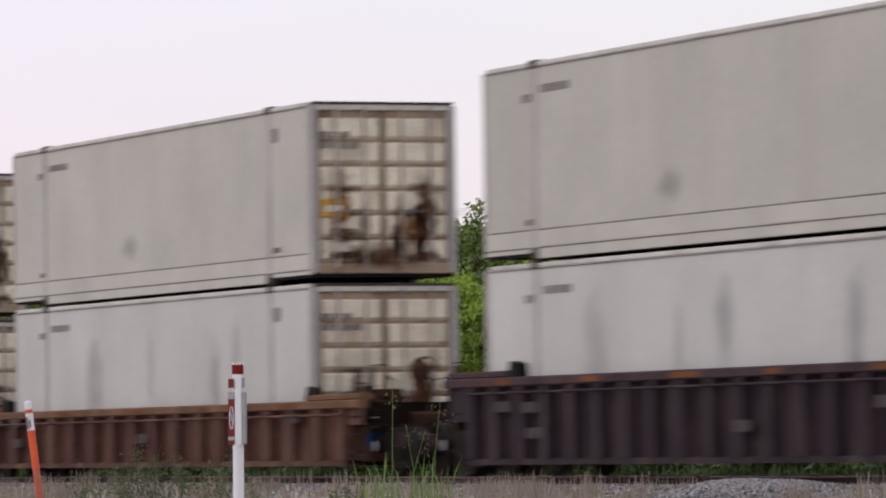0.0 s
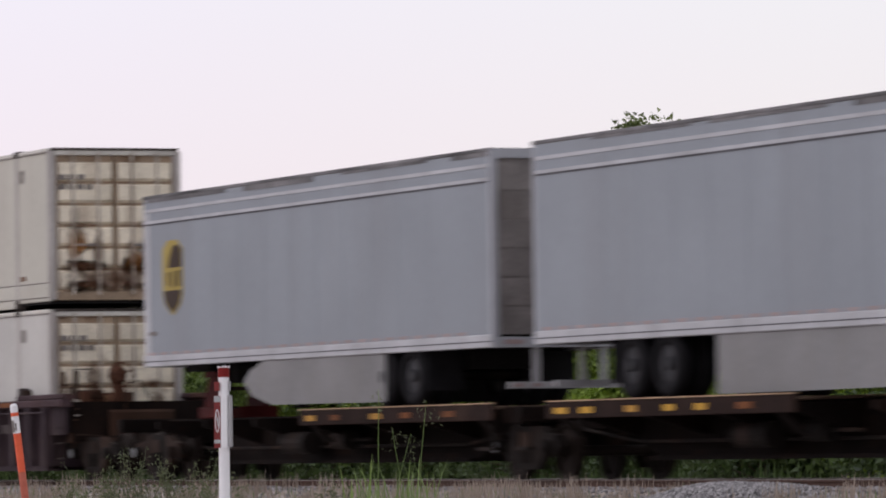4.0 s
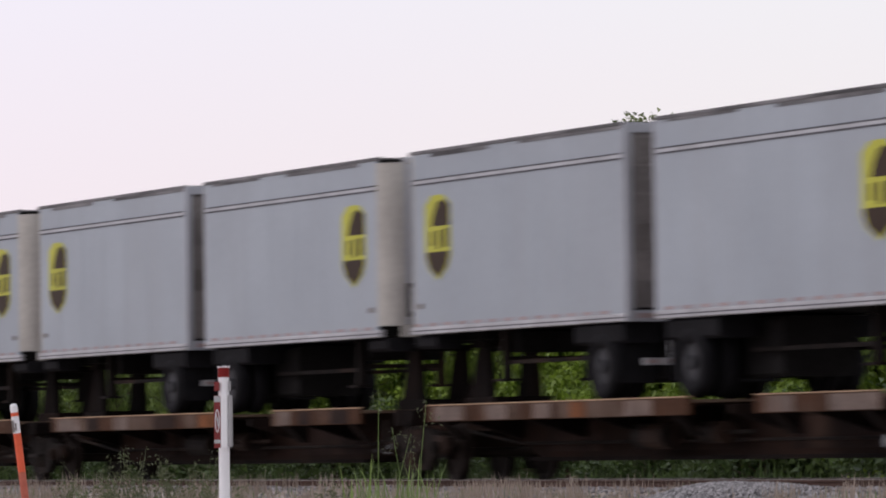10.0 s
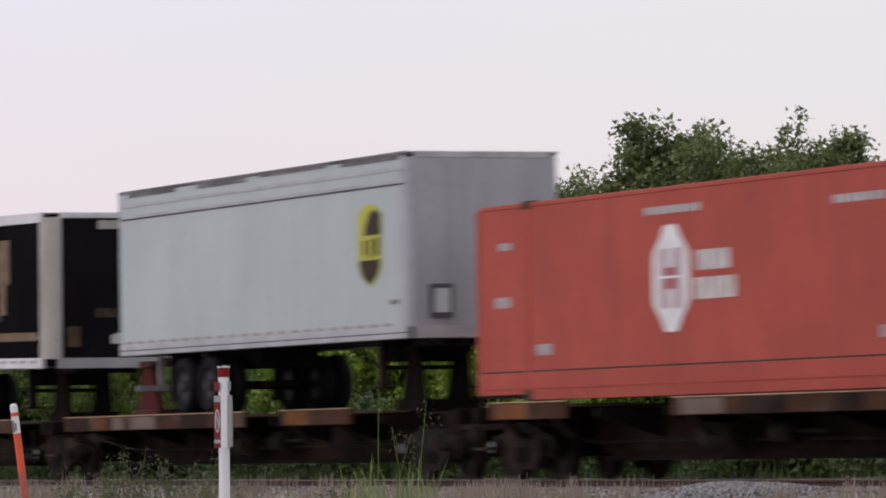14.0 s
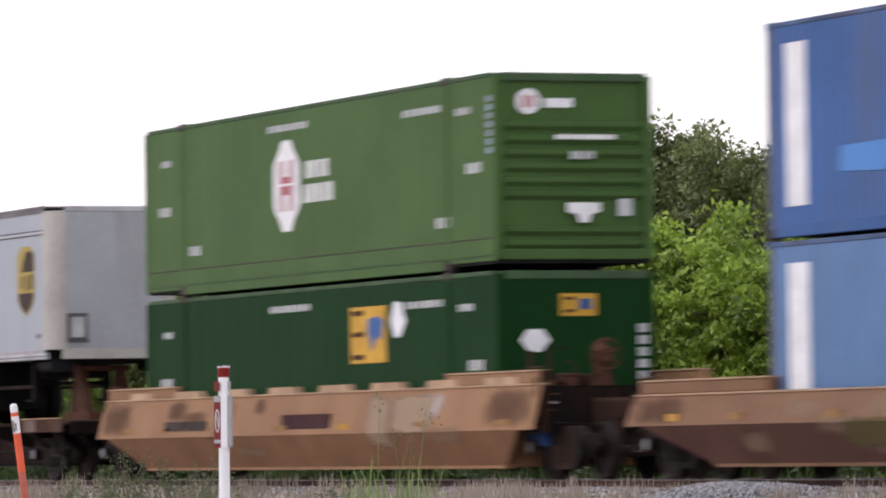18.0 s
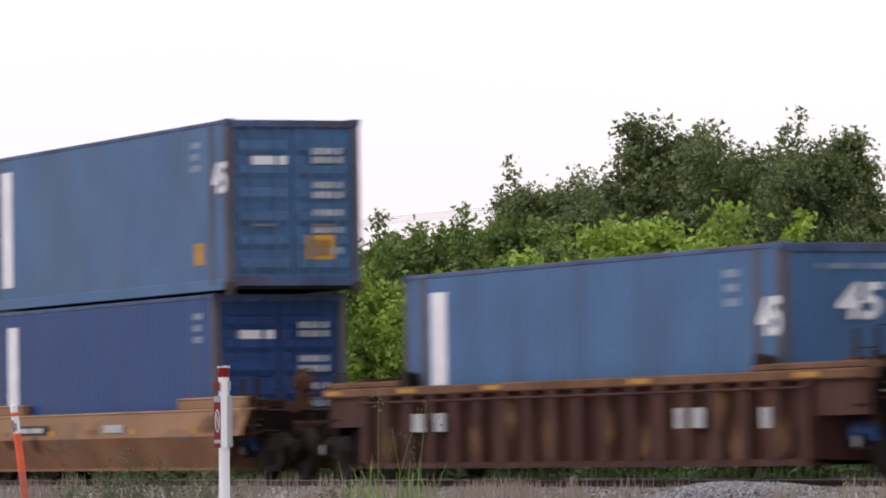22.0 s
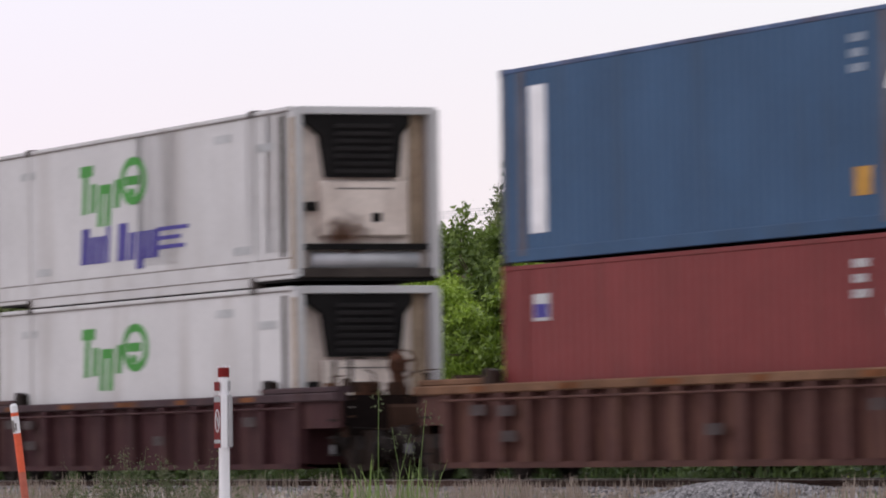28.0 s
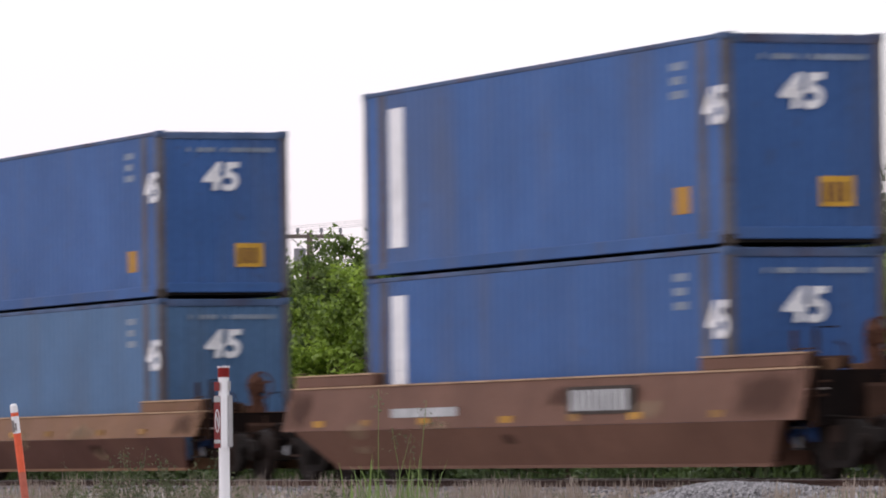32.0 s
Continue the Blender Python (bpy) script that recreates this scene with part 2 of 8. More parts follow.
M["reefer_white"] = mat("white insulated panel", (0.535, 0.53, 0.535), 0.45, 0, 0.08, 0.6, (0.30, 0.27, 0.25), 0.5, (0.9, 0.9, 0.1), object_var=0.03)
M["reefer_end"] = mat("dirty white reefer end", (0.72, 0.63, 0.57), 0.5, 0, 0.15, 0.9, (0.30, 0.22, 0.18), 0.5, (1.4, 1.4, 0.5))
M["logo_green"] = mat("leaf green vinyl", (0.06, 0.25, 0.05), 0.5, 0, 0.1)
M["logo_violet"] = mat("violet vinyl", (0.06, 0.05, 0.24), 0.5, 0, 0.1)
M["logo_red"] = mat("red vinyl", (0.40, 0.12, 0.13), 0.5, 0, 0.1)
M["van_grey"] = mat("grey aluminium van side", (0.256, 0.28, 0.31), 0.42, 0.25, 0.06, 0.5, (0.20, 0.20, 0.21), 0.3, (0.7, 0.7, 0.1), object_var=0.03)
M["van_silver"] = mat("pale silver van side", (0.335, 0.366, 0.405), 0.42, 0.1, 0.06, 0.5, (0.30, 0.31, 0.33), 0.35, (0.7, 0.7, 0.1), object_var=0.05)
M["van_pale"] = mat("pale white green van side", (0.445, 0.50, 0.505), 0.42, 0.05, 0.06, 0.5, (0.40, 0.41, 0.41), 0.3, (0.7, 0.7, 0.1))
M["van_dull"] = mat("dull grey van side", (0.285, 0.28, 0.295), 0.5, 0.05, 0.08, 0.5, (0.2, 0.19, 0.19), 0.4, (0.7, 0.7, 0.1))
M["mark_ochre"] = mat("faded ochre reflector", (0.42, 0.23, 0.055), 0.6, 0, 0.25, 3)
M["plate_ochre"] = mat("worn ochre reflector", (0.26, 0.15, 0.065), 0.65, 0, 0.3, 3)
M["van_nose"] = mat("smooth silver nose sheet", (0.37, 0.38, 0.415), 0.42, 0.2, 0.08, 0.7, (0.22, 0.21, 0.2), 0.4)
M["van_corner"] = mat("grimy beige corner radius", (0.42, 0.40, 0.37), 0.5, 0, 0.15, 0.8, (0.20, 0.18, 0.16), 0.5)
M["van_roof"] = mat("sooty roof rail", (0.16, 0.155, 0.16), 0.6, 0.1, 0.5, 0.6, (0.05, 0.05, 0.05), 0.8, (0.5, 0.5, 0.5))
M["van_rail"] = mat("bright aluminium rub rail", (0.42, 0.42, 0.44), 0.38, 0.3, 0.15, 1.5, GRIME, 0.3)
M["van_line"] = mat("dark rivet seam", (0.10, 0.10, 0.11), 0.6, 0.2, 0.2)
M["van_door"] = mat("dull brown grey rear door", (0.19, 0.175, 0.17), 0.55, 0.1, 0.25, 1.2, GRIME, 0.6)
M["skirt"] = mat("white fibreglass skirt", (0.215, 0.213, 0.217), 0.5, 0, 0.12, 0.8, (0.22, 0.21, 0.2), 0.5)
M["tape_red"] = mat("red reflective tape", (0.33, 0.255, 0.25), 0.4, 0, 0.15)
M["shield_gold"] = mat("gold shield vinyl", (0.34, 0.26, 0.07), 0.45, 0, 0.1)
M["shield_lime"] = mat("lime yellow shield vinyl", (0.44, 0.43, 0.07), 0.45, 0, 0.1)
M["shield_brown"] = mat("brown shield vinyl", (0.045, 0.03, 0.022), 0.5, 0, 0.1)
M["ad_black"] = mat("black trailer wrap", (0.01044, 0.00972, 0.01116), 0.6, 0, 0.2, spec=0.0)
M["ad_gold"] = mat("dull gold print", (0.165, 0.115, 0.07), 0.5, 0, 0.25, 4)
M["ad_bronze"] = mat("dark bronze print", (0.075, 0.054, 0.038), 0.5, 0, 0.3, 4)
M["ad_orange"] = mat("orange red print", (0.62, 0.11, 0.04), 0.45, 0, 0.08)
M["ad_white"] = mat("white trailer trim", (0.66, 0.66, 0.69), 0.4, 0.1, 0.12, 1.2, (0.3, 0.2, 0.15), 0.3)
M["tyre"] = mat("dusty black rubber", (0.012, 0.0115, 0.013), 0.75, 0, 0.25, 3)
M["rim"] = mat("dull grey steel rim", (0.05, 0.05, 0.055), 0.5, 0.4, 0.25, 3)
M["well_plum"] = mat("plum brown well car paint", (0.036, 0.025, 0.030), 0.65, 0, 0.2, 0.8, (0.11, 0.08, 0.075), 0.6, (2.5, 2.5, 0.5), 0.3)
M["well_brown"] = mat("red brown well car paint", (0.085, 0.042, 0.034), 0.65, 0, 0.2, 0.8, (0.24, 0.15, 0.10), 0.55, (2.5, 2.5, 0.5), 0.3)
M["well_umber"] = mat("umber brown well car paint", (0.062, 0.031, 0.026), 0.65, 0, 0.2, 0.8, (0.14, 0.07, 0.05), 0.65, (2.5, 2.5, 0.5), 0.3)
M["well_rust"] = mat("dusty rust brown well car paint", (0.080, 0.038, 0.033), 0.65, 0, 0.2, 0.8, (0.15, 0.08, 0.055), 0.55, (2.5, 2.5, 0.5), 0.3)
M["well_maroon"] = mat("dark maroon well car paint", (0.05, 0.022, 0.024), 0.65, 0, 0.2, 0.8, (0.12, 0.07, 0.06), 0.5, (2.5, 2.5, 0.5), 0.3)
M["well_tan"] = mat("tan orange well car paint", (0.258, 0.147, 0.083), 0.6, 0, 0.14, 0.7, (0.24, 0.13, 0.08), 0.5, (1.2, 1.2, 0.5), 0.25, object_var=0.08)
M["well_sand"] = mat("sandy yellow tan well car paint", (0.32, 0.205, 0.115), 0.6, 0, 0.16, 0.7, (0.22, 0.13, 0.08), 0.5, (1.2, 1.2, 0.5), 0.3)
# lower sheet tones are the side paints with the slope's shade mixed in
M["well_sand_shade"] = mat("sandy tan lower sheet paint", (0.27, 0.165, 0.09), 0.65, 0, 0.16, 0.7, (0.18, 0.10, 0.06), 0.5, (1.2, 1.2, 0.5), 0.3)
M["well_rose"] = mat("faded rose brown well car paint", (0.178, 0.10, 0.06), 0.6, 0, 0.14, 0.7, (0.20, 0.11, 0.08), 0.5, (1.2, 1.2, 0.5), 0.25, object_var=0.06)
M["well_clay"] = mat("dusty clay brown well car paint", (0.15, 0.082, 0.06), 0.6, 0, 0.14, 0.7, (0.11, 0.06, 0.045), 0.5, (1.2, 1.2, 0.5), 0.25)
M["well_rose_shade"] = mat("red brown lower sheet paint", (0.098, 0.05, 0.04), 0.65, 0, 0.16, 0.7, (0.15, 0.085, 0.06), 0.5, (1.2, 1.2, 0.5), 0.3, object_var=0.06)
M["well_tan_shade"] = mat("burnt orange lower sheet paint", (0.225, 0.122, 0.070), 0.65, 0, 0.16, 0.7, (0.15, 0.08, 0.05), 0.5, (1.2, 1.2, 0.5), 0.3, object_var=0.06)
# rust and the shade between door ribs share this one colour
M["door_seam"] = mat("rust filled door recess", (0.33, 0.25, 0.18), 0.7, 0, 0.25, 1.2, (0.12, 0.065, 0.04), 0.6, (1.7, 1.7, 0.5), 0.4)
M["blue_dull"] = mat("dull mid blue container paint", (0.07052, 0.1419, 0.2666), 0.5, 0, 0.12, 0.6, (0.06, 0.08, 0.13), 0.45, (1.0, 1.0, 0.16), 0.2)
M["logo_pink"] = mat("faded pink vinyl", (0.46, 0.33, 0.35), 0.5, 0, 0.1)
M["tag_black"] = mat("black spray paint", (0.035, 0.03, 0.045), 0.6, 0, 0.3, 4)
M["chord_rust"] = mat("rusty orange brown top chord", (0.155, 0.085, 0.052), 0.7, 0, 0.3, 1.5, (0.10, 0.05, 0.03), 0.6, (1.2, 1.2, 1.2), 0.4)
M["chord_plum"] = mat("plum top chord with rust", (0.058, 0.038, 0.042), 0.7, 0, 0.3, 1.5, (0.13, 0.06, 0.035), 0.45, (0.8, 0.8, 0.8), 0.2)
M["deck_tan"] = mat("sun bleached deck edge", (0.42, 0.29, 0.19), 0.65, 0, 0.2, 1.5, RUST, 0.4)
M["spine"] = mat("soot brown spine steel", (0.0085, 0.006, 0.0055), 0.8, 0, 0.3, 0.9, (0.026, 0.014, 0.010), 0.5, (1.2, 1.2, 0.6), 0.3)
M["plate_rust"] = mat("rust orange platform edge", (0.05625, 0.027, 0.01575), 0.7, 0, 0.3, 1.3, (0.16, 0.125, 0.105), 0.6, (0.9, 0.9, 0.9), 0.4)
M["plate_brown"] = mat("brown platform edge", (0.022, 0.013, 0.011), 0.7, 0, 0.3, 1.3, (0.075, 0.045, 0.032), 0.5, (0.9, 0.9, 0.9), 0.4)
M["plate_orange"] = mat("bright rust on a platform edge", (0.155, 0.062, 0.028), 0.75, 0, 0.35, 2, (0.10, 0.05, 0.03), 0.6, (1.5, 1.5, 1.5), 0.4)
M["plate_grey"] = mat("bare grey platform edge", (0.15, 0.115, 0.10), 0.7, 0, 0.3, 2, (0.12, 0.07, 0.05), 0.6, (1.5, 1.5, 1.5), 0.4)
M["plate_top"] = mat("dusty platform tread", (0.12, 0.085, 0.062), 0.75, 0, 0.2, 1.5, RUST, 0.4)
M["hitch_red"] = mat("oxide red hitch", (0.075, 0.012, 0.012), 0.6, 0, 0.25, 2, GRIME, 0.5)
M["truck"] = mat("oily dark truck casting", (0.016, 0.013, 0.012), 0.7, 0.2, 0.4, 2.0, (0.09, 0.05, 0.035), 0.5)
M["wheel_steel"] = mat("brown wheel steel", (0.024, 0.018, 0.016), 0.55, 0.5, 0.3, 2.0)
M["cap_white"] = mat("pale bearing cap", (0.20, 0.20, 0.21), 0.5, 0.1, 0.2)
M["tank_blue"] = mat("blue air reservoir", (0.03, 0.07, 0.19), 0.5, 0, 0.2)
M["tag_lime"] = mat("lime spray paint", (0.29, 0.39, 0.11), 0.6, 0, 0.2, 4)
M["tag_red"] = mat("crimson spray paint", (0.36, 0.03, 0.05), 0.6, 0, 0.2, 4)
M["tag_white"] = mat("white spray paint", (0.58, 0.57, 0.63), 0.6, 0, 0.2, 4)
M["tag_blue"] = mat("sky blue spray paint", (0.13, 0.24, 0.32), 0.6, 0, 0.3, 4)
M["tag_yellow"] = mat("mustard spray paint", (0.38, 0.33, 0.03), 0.6, 0, 0.3, 4)
M["tag_pink"] = mat("pink spray paint", (0.34, 0.12, 0.11), 0.6, 0, 0.3, 4)
M["post_white"] = mat("white plastic post", (0.78, 0.78, 0.80), 0.4, 0, 0.04, 3, bump=0.02)
M["post_red"] = mat("dark red plastic cap", (0.17, 0.018, 0.018), 0.4, 0, 0.1, 3, bump=0.02)
M["post_sign"] = mat("dull maroon sign face", (0.20, 0.045, 0.045), 0.5, 0, 0.1, 3)
M["post_metal"] = mat("galvanised bracket", (0.36, 0.36, 0.37), 0.45, 0.4, 0.15, 4)
M["stake_orange"] = mat("faded fluorescent orange post", (0.62, 0.115, 0.06), 0.5, 0, 0.15, 3)
M["stake_faded"] = mat("chalky faded orange plastic", (0.46, 0.14, 0.10), 0.6, 0, 0.2, 4, (0.40, 0.22, 0.18), 0.5, (2.0, 2.0, 0.5))
M["wood_pole"] = mat("grey weathered pole wood", (0.15, 0.125, 0.11), 0.8, 0, 0.2, 2)
M["wire"] = mat("grey wire", (0.38, 0.37, 0.39), 0.6, 0.2, 0.1)
M["insulator"] = mat("grey glazed insulator", (0.22, 0.22, 0.24), 0.35, 0, 0.1)
M["bark"] = mat("grey brown bark", (0.11, 0.085, 0.065), 0.85, 0, 0.3, 3)
M["leaf_dark"] = leaf_mat("dark oak leaf", (0.215, 0.26, 0.085), (0.042, 0.062, 0.024))
M["leaf_mid"] = leaf_mat("mid green leaf", (0.27, 0.37, 0.075), (0.03, 0.06, 0.015))
M["leaf_pale"] = leaf_mat("pale grey green leaf", (0.36, 0.43, 0.16), (0.075, 0.105, 0.04))
M["leaf_shrub"] = leaf_mat("dark bush leaf", (0.115, 0.18, 0.045), (0.02, 0.038, 0.012))
M["leaf_light"] = leaf_mat("bright spring green leaf", (0.41, 0.56, 0.075), (0.05, 0.095, 0.015))
M["grass_green"] = leaf_mat("green grass blade", (0.17, 0.26, 0.06), (0.07, 0.12, 0.03))
M["grass_bright"] = leaf_mat("fresh green grass blade", (0.27, 0.38, 0.11), (0.10, 0.16, 0.04))
# verge grass: the shade beneath the train is put into the blade colour
M["grass_shaded"] = leaf_mat("dark rank grass blade", (0.115, 0.185, 0.045), (0.03, 0.05, 0.015))
M["grass_dry"] = leaf_mat("dry straw grass", (0.43, 0.36, 0.30), (0.25, 0.20, 0.16))
M["weed"] = leaf_mat("grey green weed leaf", (0.17, 0.20, 0.09), (0.06, 0.07, 0.035))
M["rail_steel"] = mat("rusted rail steel", (0.085, 0.05, 0.04), 0.6, 0.3, 0.25, 2)
M["rail_head"] = mat("worn bright rail head", (0.40, 0.39, 0.38), 0.3, 0.8, 0.1, 2)
M["tie"] = mat("creosoted tie wood", (0.05, 0.04, 0.034), 0.85, 0, 0.3, 2)
M["stone"] = mat("grey ballast stone", (0.27, 0.255, 0.26), 0.85, 0, 0.2, 5, object_var=0.0)
M["ground"] = mat("dusty gravel with dry grass", (0.42, 0.37, 0.345), 0.9, 0, 0.3, 0.7, (0.24, 0.20, 0.14), 0.6, (0.8, 0.8, 0.8), 0.3, bump=0.5, bump_scale=12)
for _k, _c, _s in (("rust", (0.105, 0.048, 0.027), 0.92), ("soot", (0.035, 0.028, 0.025), 0.9), ("orange_rust", (0.30, 0.13, 0.035), 0.9), ("dust", (0.22, 0.19, 0.17), 0.4), ("bright_wash", (0.62, 0.61, 0.60), 0.3)):
    M[_k + "_end"] = soft_mat(_k.replace("_", " ") + " stain", _c, "x", _s * (0.35 if _k == "soot" else 0.6), 5.0, -0.2)
    M[_k + "_side"] = soft_mat(_k.replace("_", " ") + " stain on a side", _c, "y", _s * (0.11 if _k == "soot" else 0.2), 3.0)
for _k, _c in (("lime", (0.29, 0.39, 0.11)), ("red", (0.34, 0.03, 0.05)), ("white", (0.62, 0.61, 0.68)), ("black", (0.035, 0.03, 0.045)), ("dust", (0.33, 0.24, 0.17)), ("ochre", (0.40, 0.24, 0.07)), ("olive", (0.12, 0.095, 0.045)), ("blue", (0.13, 0.25, 0.33)), ("yellow", (0.36, 0.32, 0.04)), ("pink", (0.34, 0.13, 0.12))):
    M["spray_" + _k] = soft_mat(_k + " spray paint cloud", _c, "y", 0.85, 1.7, 0.42, True)
M["spray_grime"] = soft_mat("brown rust grime", (0.075, 0.04, 0.03), "y", 0.5, 4.5, -0.05, True)
M["spray_worn"] = soft_mat("worn tan paint", (0.22, 0.125, 0.06), "y", 0.5, 7.0, -0.3)
M["tag_pale"] = soft_mat("faint white paint haze", (0.55, 0.50, 0.50), "y", 0.7, 3.0, 0.0, True)
M["spray_scuff"] = soft_mat("pale scuffed paint", (0.30, 0.21, 0.14), "y", 0.5, 5.0, 0.0, True)
# ballast stones differ piece by piece
_n, _l = M["stone"].node_tree.nodes, M["stone"].node_tree.links
_g = _n.new("ShaderNodeNewGeometry")
_r = _n.new("ShaderNodeValToRGB")
_r.color_ramp.elements[0].color, _r.color_ramp.elements[1].color = (0.13, 0.125, 0.13, 1), (0.40, 0.385, 0.39, 1)
_l.new(_g.outputs["Random Per Island"], _r.inputs[0])
_l.new(_r.outputs[0], _n["Principled BSDF"].inputs["Base Color"])


# ---------------------------------------------------------------- mesh building
class Mesh:
    """Collects boxes, prisms, tubes and plates into one mesh."""

    def __init__(self):
        self.v, self.f = [], []

    def add(self, verts, faces):
        k = len(self.v)
        self.v += [tuple(p) for p in verts]
        self.f += [tuple(i + k for i in q) for q in faces]
        return self

    def box(self, x0, x1, y0, y1, z0, z1, c=0.0):
        """A box; c chamfers its four edges along the longest axis."""
        if c <= 0:
            v = [(x, y, z) for x in (x0, x1) for y in (y0, y1) for z in (z0, z1)]
            return self.add(v, [(0, 1, 3, 2), (4, 6, 7, 5), (0, 4, 5, 1), (2, 3, 7, 6), (0, 2, 6, 4), (1, 5, 7, 3)])
        d = (x1 - x0, y1 - y0, z1 - z0)
        ax = d.index(max(d))

        def octo(a0, a1, b0, b1):
            return [(a0 + c, b0), (a1 - c, b0), (a1, b0 + c), (a1, b1 - c), (a1 - c, b1), (a0 + c, b1), (a0, b1 - c), (a0, b0 + c)]
        if ax == 0:
            return self.prism(octo(y0, y1, z0, z1), "x", x0, x1)
        if ax == 1:
            return self.prism(octo(x0, x1, z0, z1), "y", y0, y1)
        return self.prism(octo(x0, x1, y0, y1), "z", z0, z1)

    def prism(self, prof, axis, a, b):
        """Extrudes a profile. x: (y, z) pairs; y: (x, z); z: (x, y)."""
        def put(p, w):
            return {"x": (w, p[0], p[1]), "y": (p[0], w, p[1]), "z": (p[0], p[1], w)}[axis]
        n = len(prof)
        v = [put(p, a) for p in prof] + [put(p, b) for p in prof]
        f = [(i, (i + 1) % n, n + (i + 1) % n, n + i) for i in range(n)]
        return self.add(v, f + [tuple(range(n - 1, -1, -1)), tuple(range(n, 2 * n))])

    def cyl(self, axis, a, b, c, r, n=16, r2=None):
        """A cylinder or cone along an axis through c (the two other coordinates in order)."""
        r2 = r if r2 is None else r2

        def put(w, p, q):
            return {"x": (w, p, q), "y": (p, w, q), "z": (p, q, w)}[axis]
        v = []
        for w, rr in ((a, r), (b, r2)):
            v += [put(w, c[0] + rr * math.cos(2 * math.pi * i / n), c[1] + rr * math.sin(2 * math.pi * i / n)) for i in range(n)]
        f = [(i, (i + 1) % n, n + (i + 1) % n, n + i) for i in range(n)]
        return self.add(v, f + [tuple(range(n - 1, -1, -1)), tuple(range(n, 2 * n))])

    def tube(self, pts, rads, n=6):
        """A tapered tube along points."""
        v, f = [], []
        for k, (p, r) in enumerate(zip(pts, rads)):
            d = Vector(pts[min(k + 1, len(pts) - 1)]) - Vector(pts[max(k - 1, 0)])
            q = d.to_track_quat("Z", "Y")
            v += [tuple(Vector(p) + q @ Vector((r * math.cos(2 * math.pi * i / n), r * math.sin(2 * math.pi * i / n), 0))) for i in range(n)]
        for k in range(len(pts) - 1):
            f += [(k * n + i, k * n + (i + 1) % n, (k + 1) * n + (i + 1) % n, (k + 1) * n + i) for i in range(n)]
        f += [tuple(range(n - 1, -1, -1)), tuple(range((len(pts) - 1) * n, len(pts) * n))]
        return self.add(v, f)

    def wave(self, prof, axis, z0, z1, thick):
        """A corrugated sheet: prof is (along, out) pairs; axis x runs along x facing -y, axis y runs along y facing +x."""
        v = []
        for a, o in prof:
            for z in (z0, z1):
                for t in (0, thick):
                    v.append((a, o + t, z) if axis == "x" else (o - t, a, z))
        f = []
        for i in range(len(prof) - 1):
            p, q = i * 4, i * 4 + 4
            f += [(p, q, q + 2, p + 2), (p + 1, p + 3, q + 3, q + 1), (p + 2, q + 2, q + 3, p + 3), (p, p + 1, q + 1, q)]
        return self.add(v, f)

    def mesh(self, name, material, smooth=False):
        me = bpy.data.meshes.new(name)
        me.from_pydata(self.v, [], self.f)
        bm = bmesh.new()
        bm.from_mesh(me)
        bmesh.ops.recalc_face_normals(bm, faces=bm.faces)
        bm.to_mesh(me)
        bm.free()
        me.materials.append(material)
        if smooth:
            me.shade_smooth()
        return me


def part(name, shape, material, parent=None, label="", smooth=False):
    """One mesh object under a thing or a part."""
    ob = new(name, shape.mesh(name, M[material], smooth))
    if parent:
        ob.parent = parent
    if label:
        tagged(ob, label)
    return ob


def thing(name, label, category, group="", kind=""):
    return tagged(new(name), label, category, group, kind)


def corrugation(a0, a1, pitch, depth, out):
    """Trapezoid profile from a0 to a1, the crests at out, the valleys depth behind."""
    n = max(1, round((a1 - a0) / pitch))
    p = (a1 - a0) / n
    pts = []
    for i in range(n):
        s = a0 + i * p
        pts += [(s, out), (s + 0.38 * p, out), (s + 0.5 * p, out + depth), (s + 0.88 * p, out + depth)]
    return pts + [(a1, out)]


_text = {}


def lettering(s, height, lean=0.0):
    """Flat letters as a mesh in the x-z plane facing -y, lower left at the origin."""
    key = (s, round(height, 3), lean)
    if key not in _text:
        cu = bpy.data.curves.new("lettering", "FONT")
        cu.body, cu.size, cu.extrude, cu.shear, cu.offset = s, height / 0.7, 0.003, lean, 0.022
        tmp = bpy.data.objects.new("lettering", cu)
        scene.collection.objects.link(tmp)
        me = bpy.data.meshes.new_from_object(tmp)
        bpy.data.objects.remove(tmp)
        me.transform(Matrix.Rotation(radians(90), 4, "X"))
        _text[key] = me
    return _text[key]


# ---------------------------------------------------------------- markings
def plate(name, parent, x0, x1, z0, z1, y, material, label=""):
    """A thin plate on a side that faces -y."""
    return part(name, Mesh().box(x0, x1, y - 0.006, y + 0.02, z0, z1), material, parent, label)


def end_plate(name, parent, y0, y1, z0, z1, x, material, label=""):
    """A thin plate on an end that faces +x."""
    return part(name, Mesh().box(x - 0.02, x + 0.006, y0, y1, z0, z1), material, parent, label)


def word_bars(name, parent, x0, x1, z0, z1, y, material, n, label="", end=False, gap=0.25):
    """A row of plain bars in the place of a word that cannot be read."""
    s, w = Mesh(), (x1 - x0) / n
    for i in range(n):
        a, b = x0 + i * w, x0 + (i + 1 - gap) * w
        if end:
            s.box(y - 0.02, y + 0.006, a, b, z0, z1)
        else:
            s.box(a, b, y - 0.006, y + 0.02, z0, z1)
    return part(name, s, material, parent, label)


def blot(name, parent, pts, y, material, label="", end=False):
    """A flat shape from a few corners, (x, z) on a side or (y, z) on an end."""
    return part(name, Mesh().prism(pts, "x", y - 0.02, y + 0.008) if end else Mesh().prism(pts, "y", y - 0.008, y + 0.02), material, parent, label)


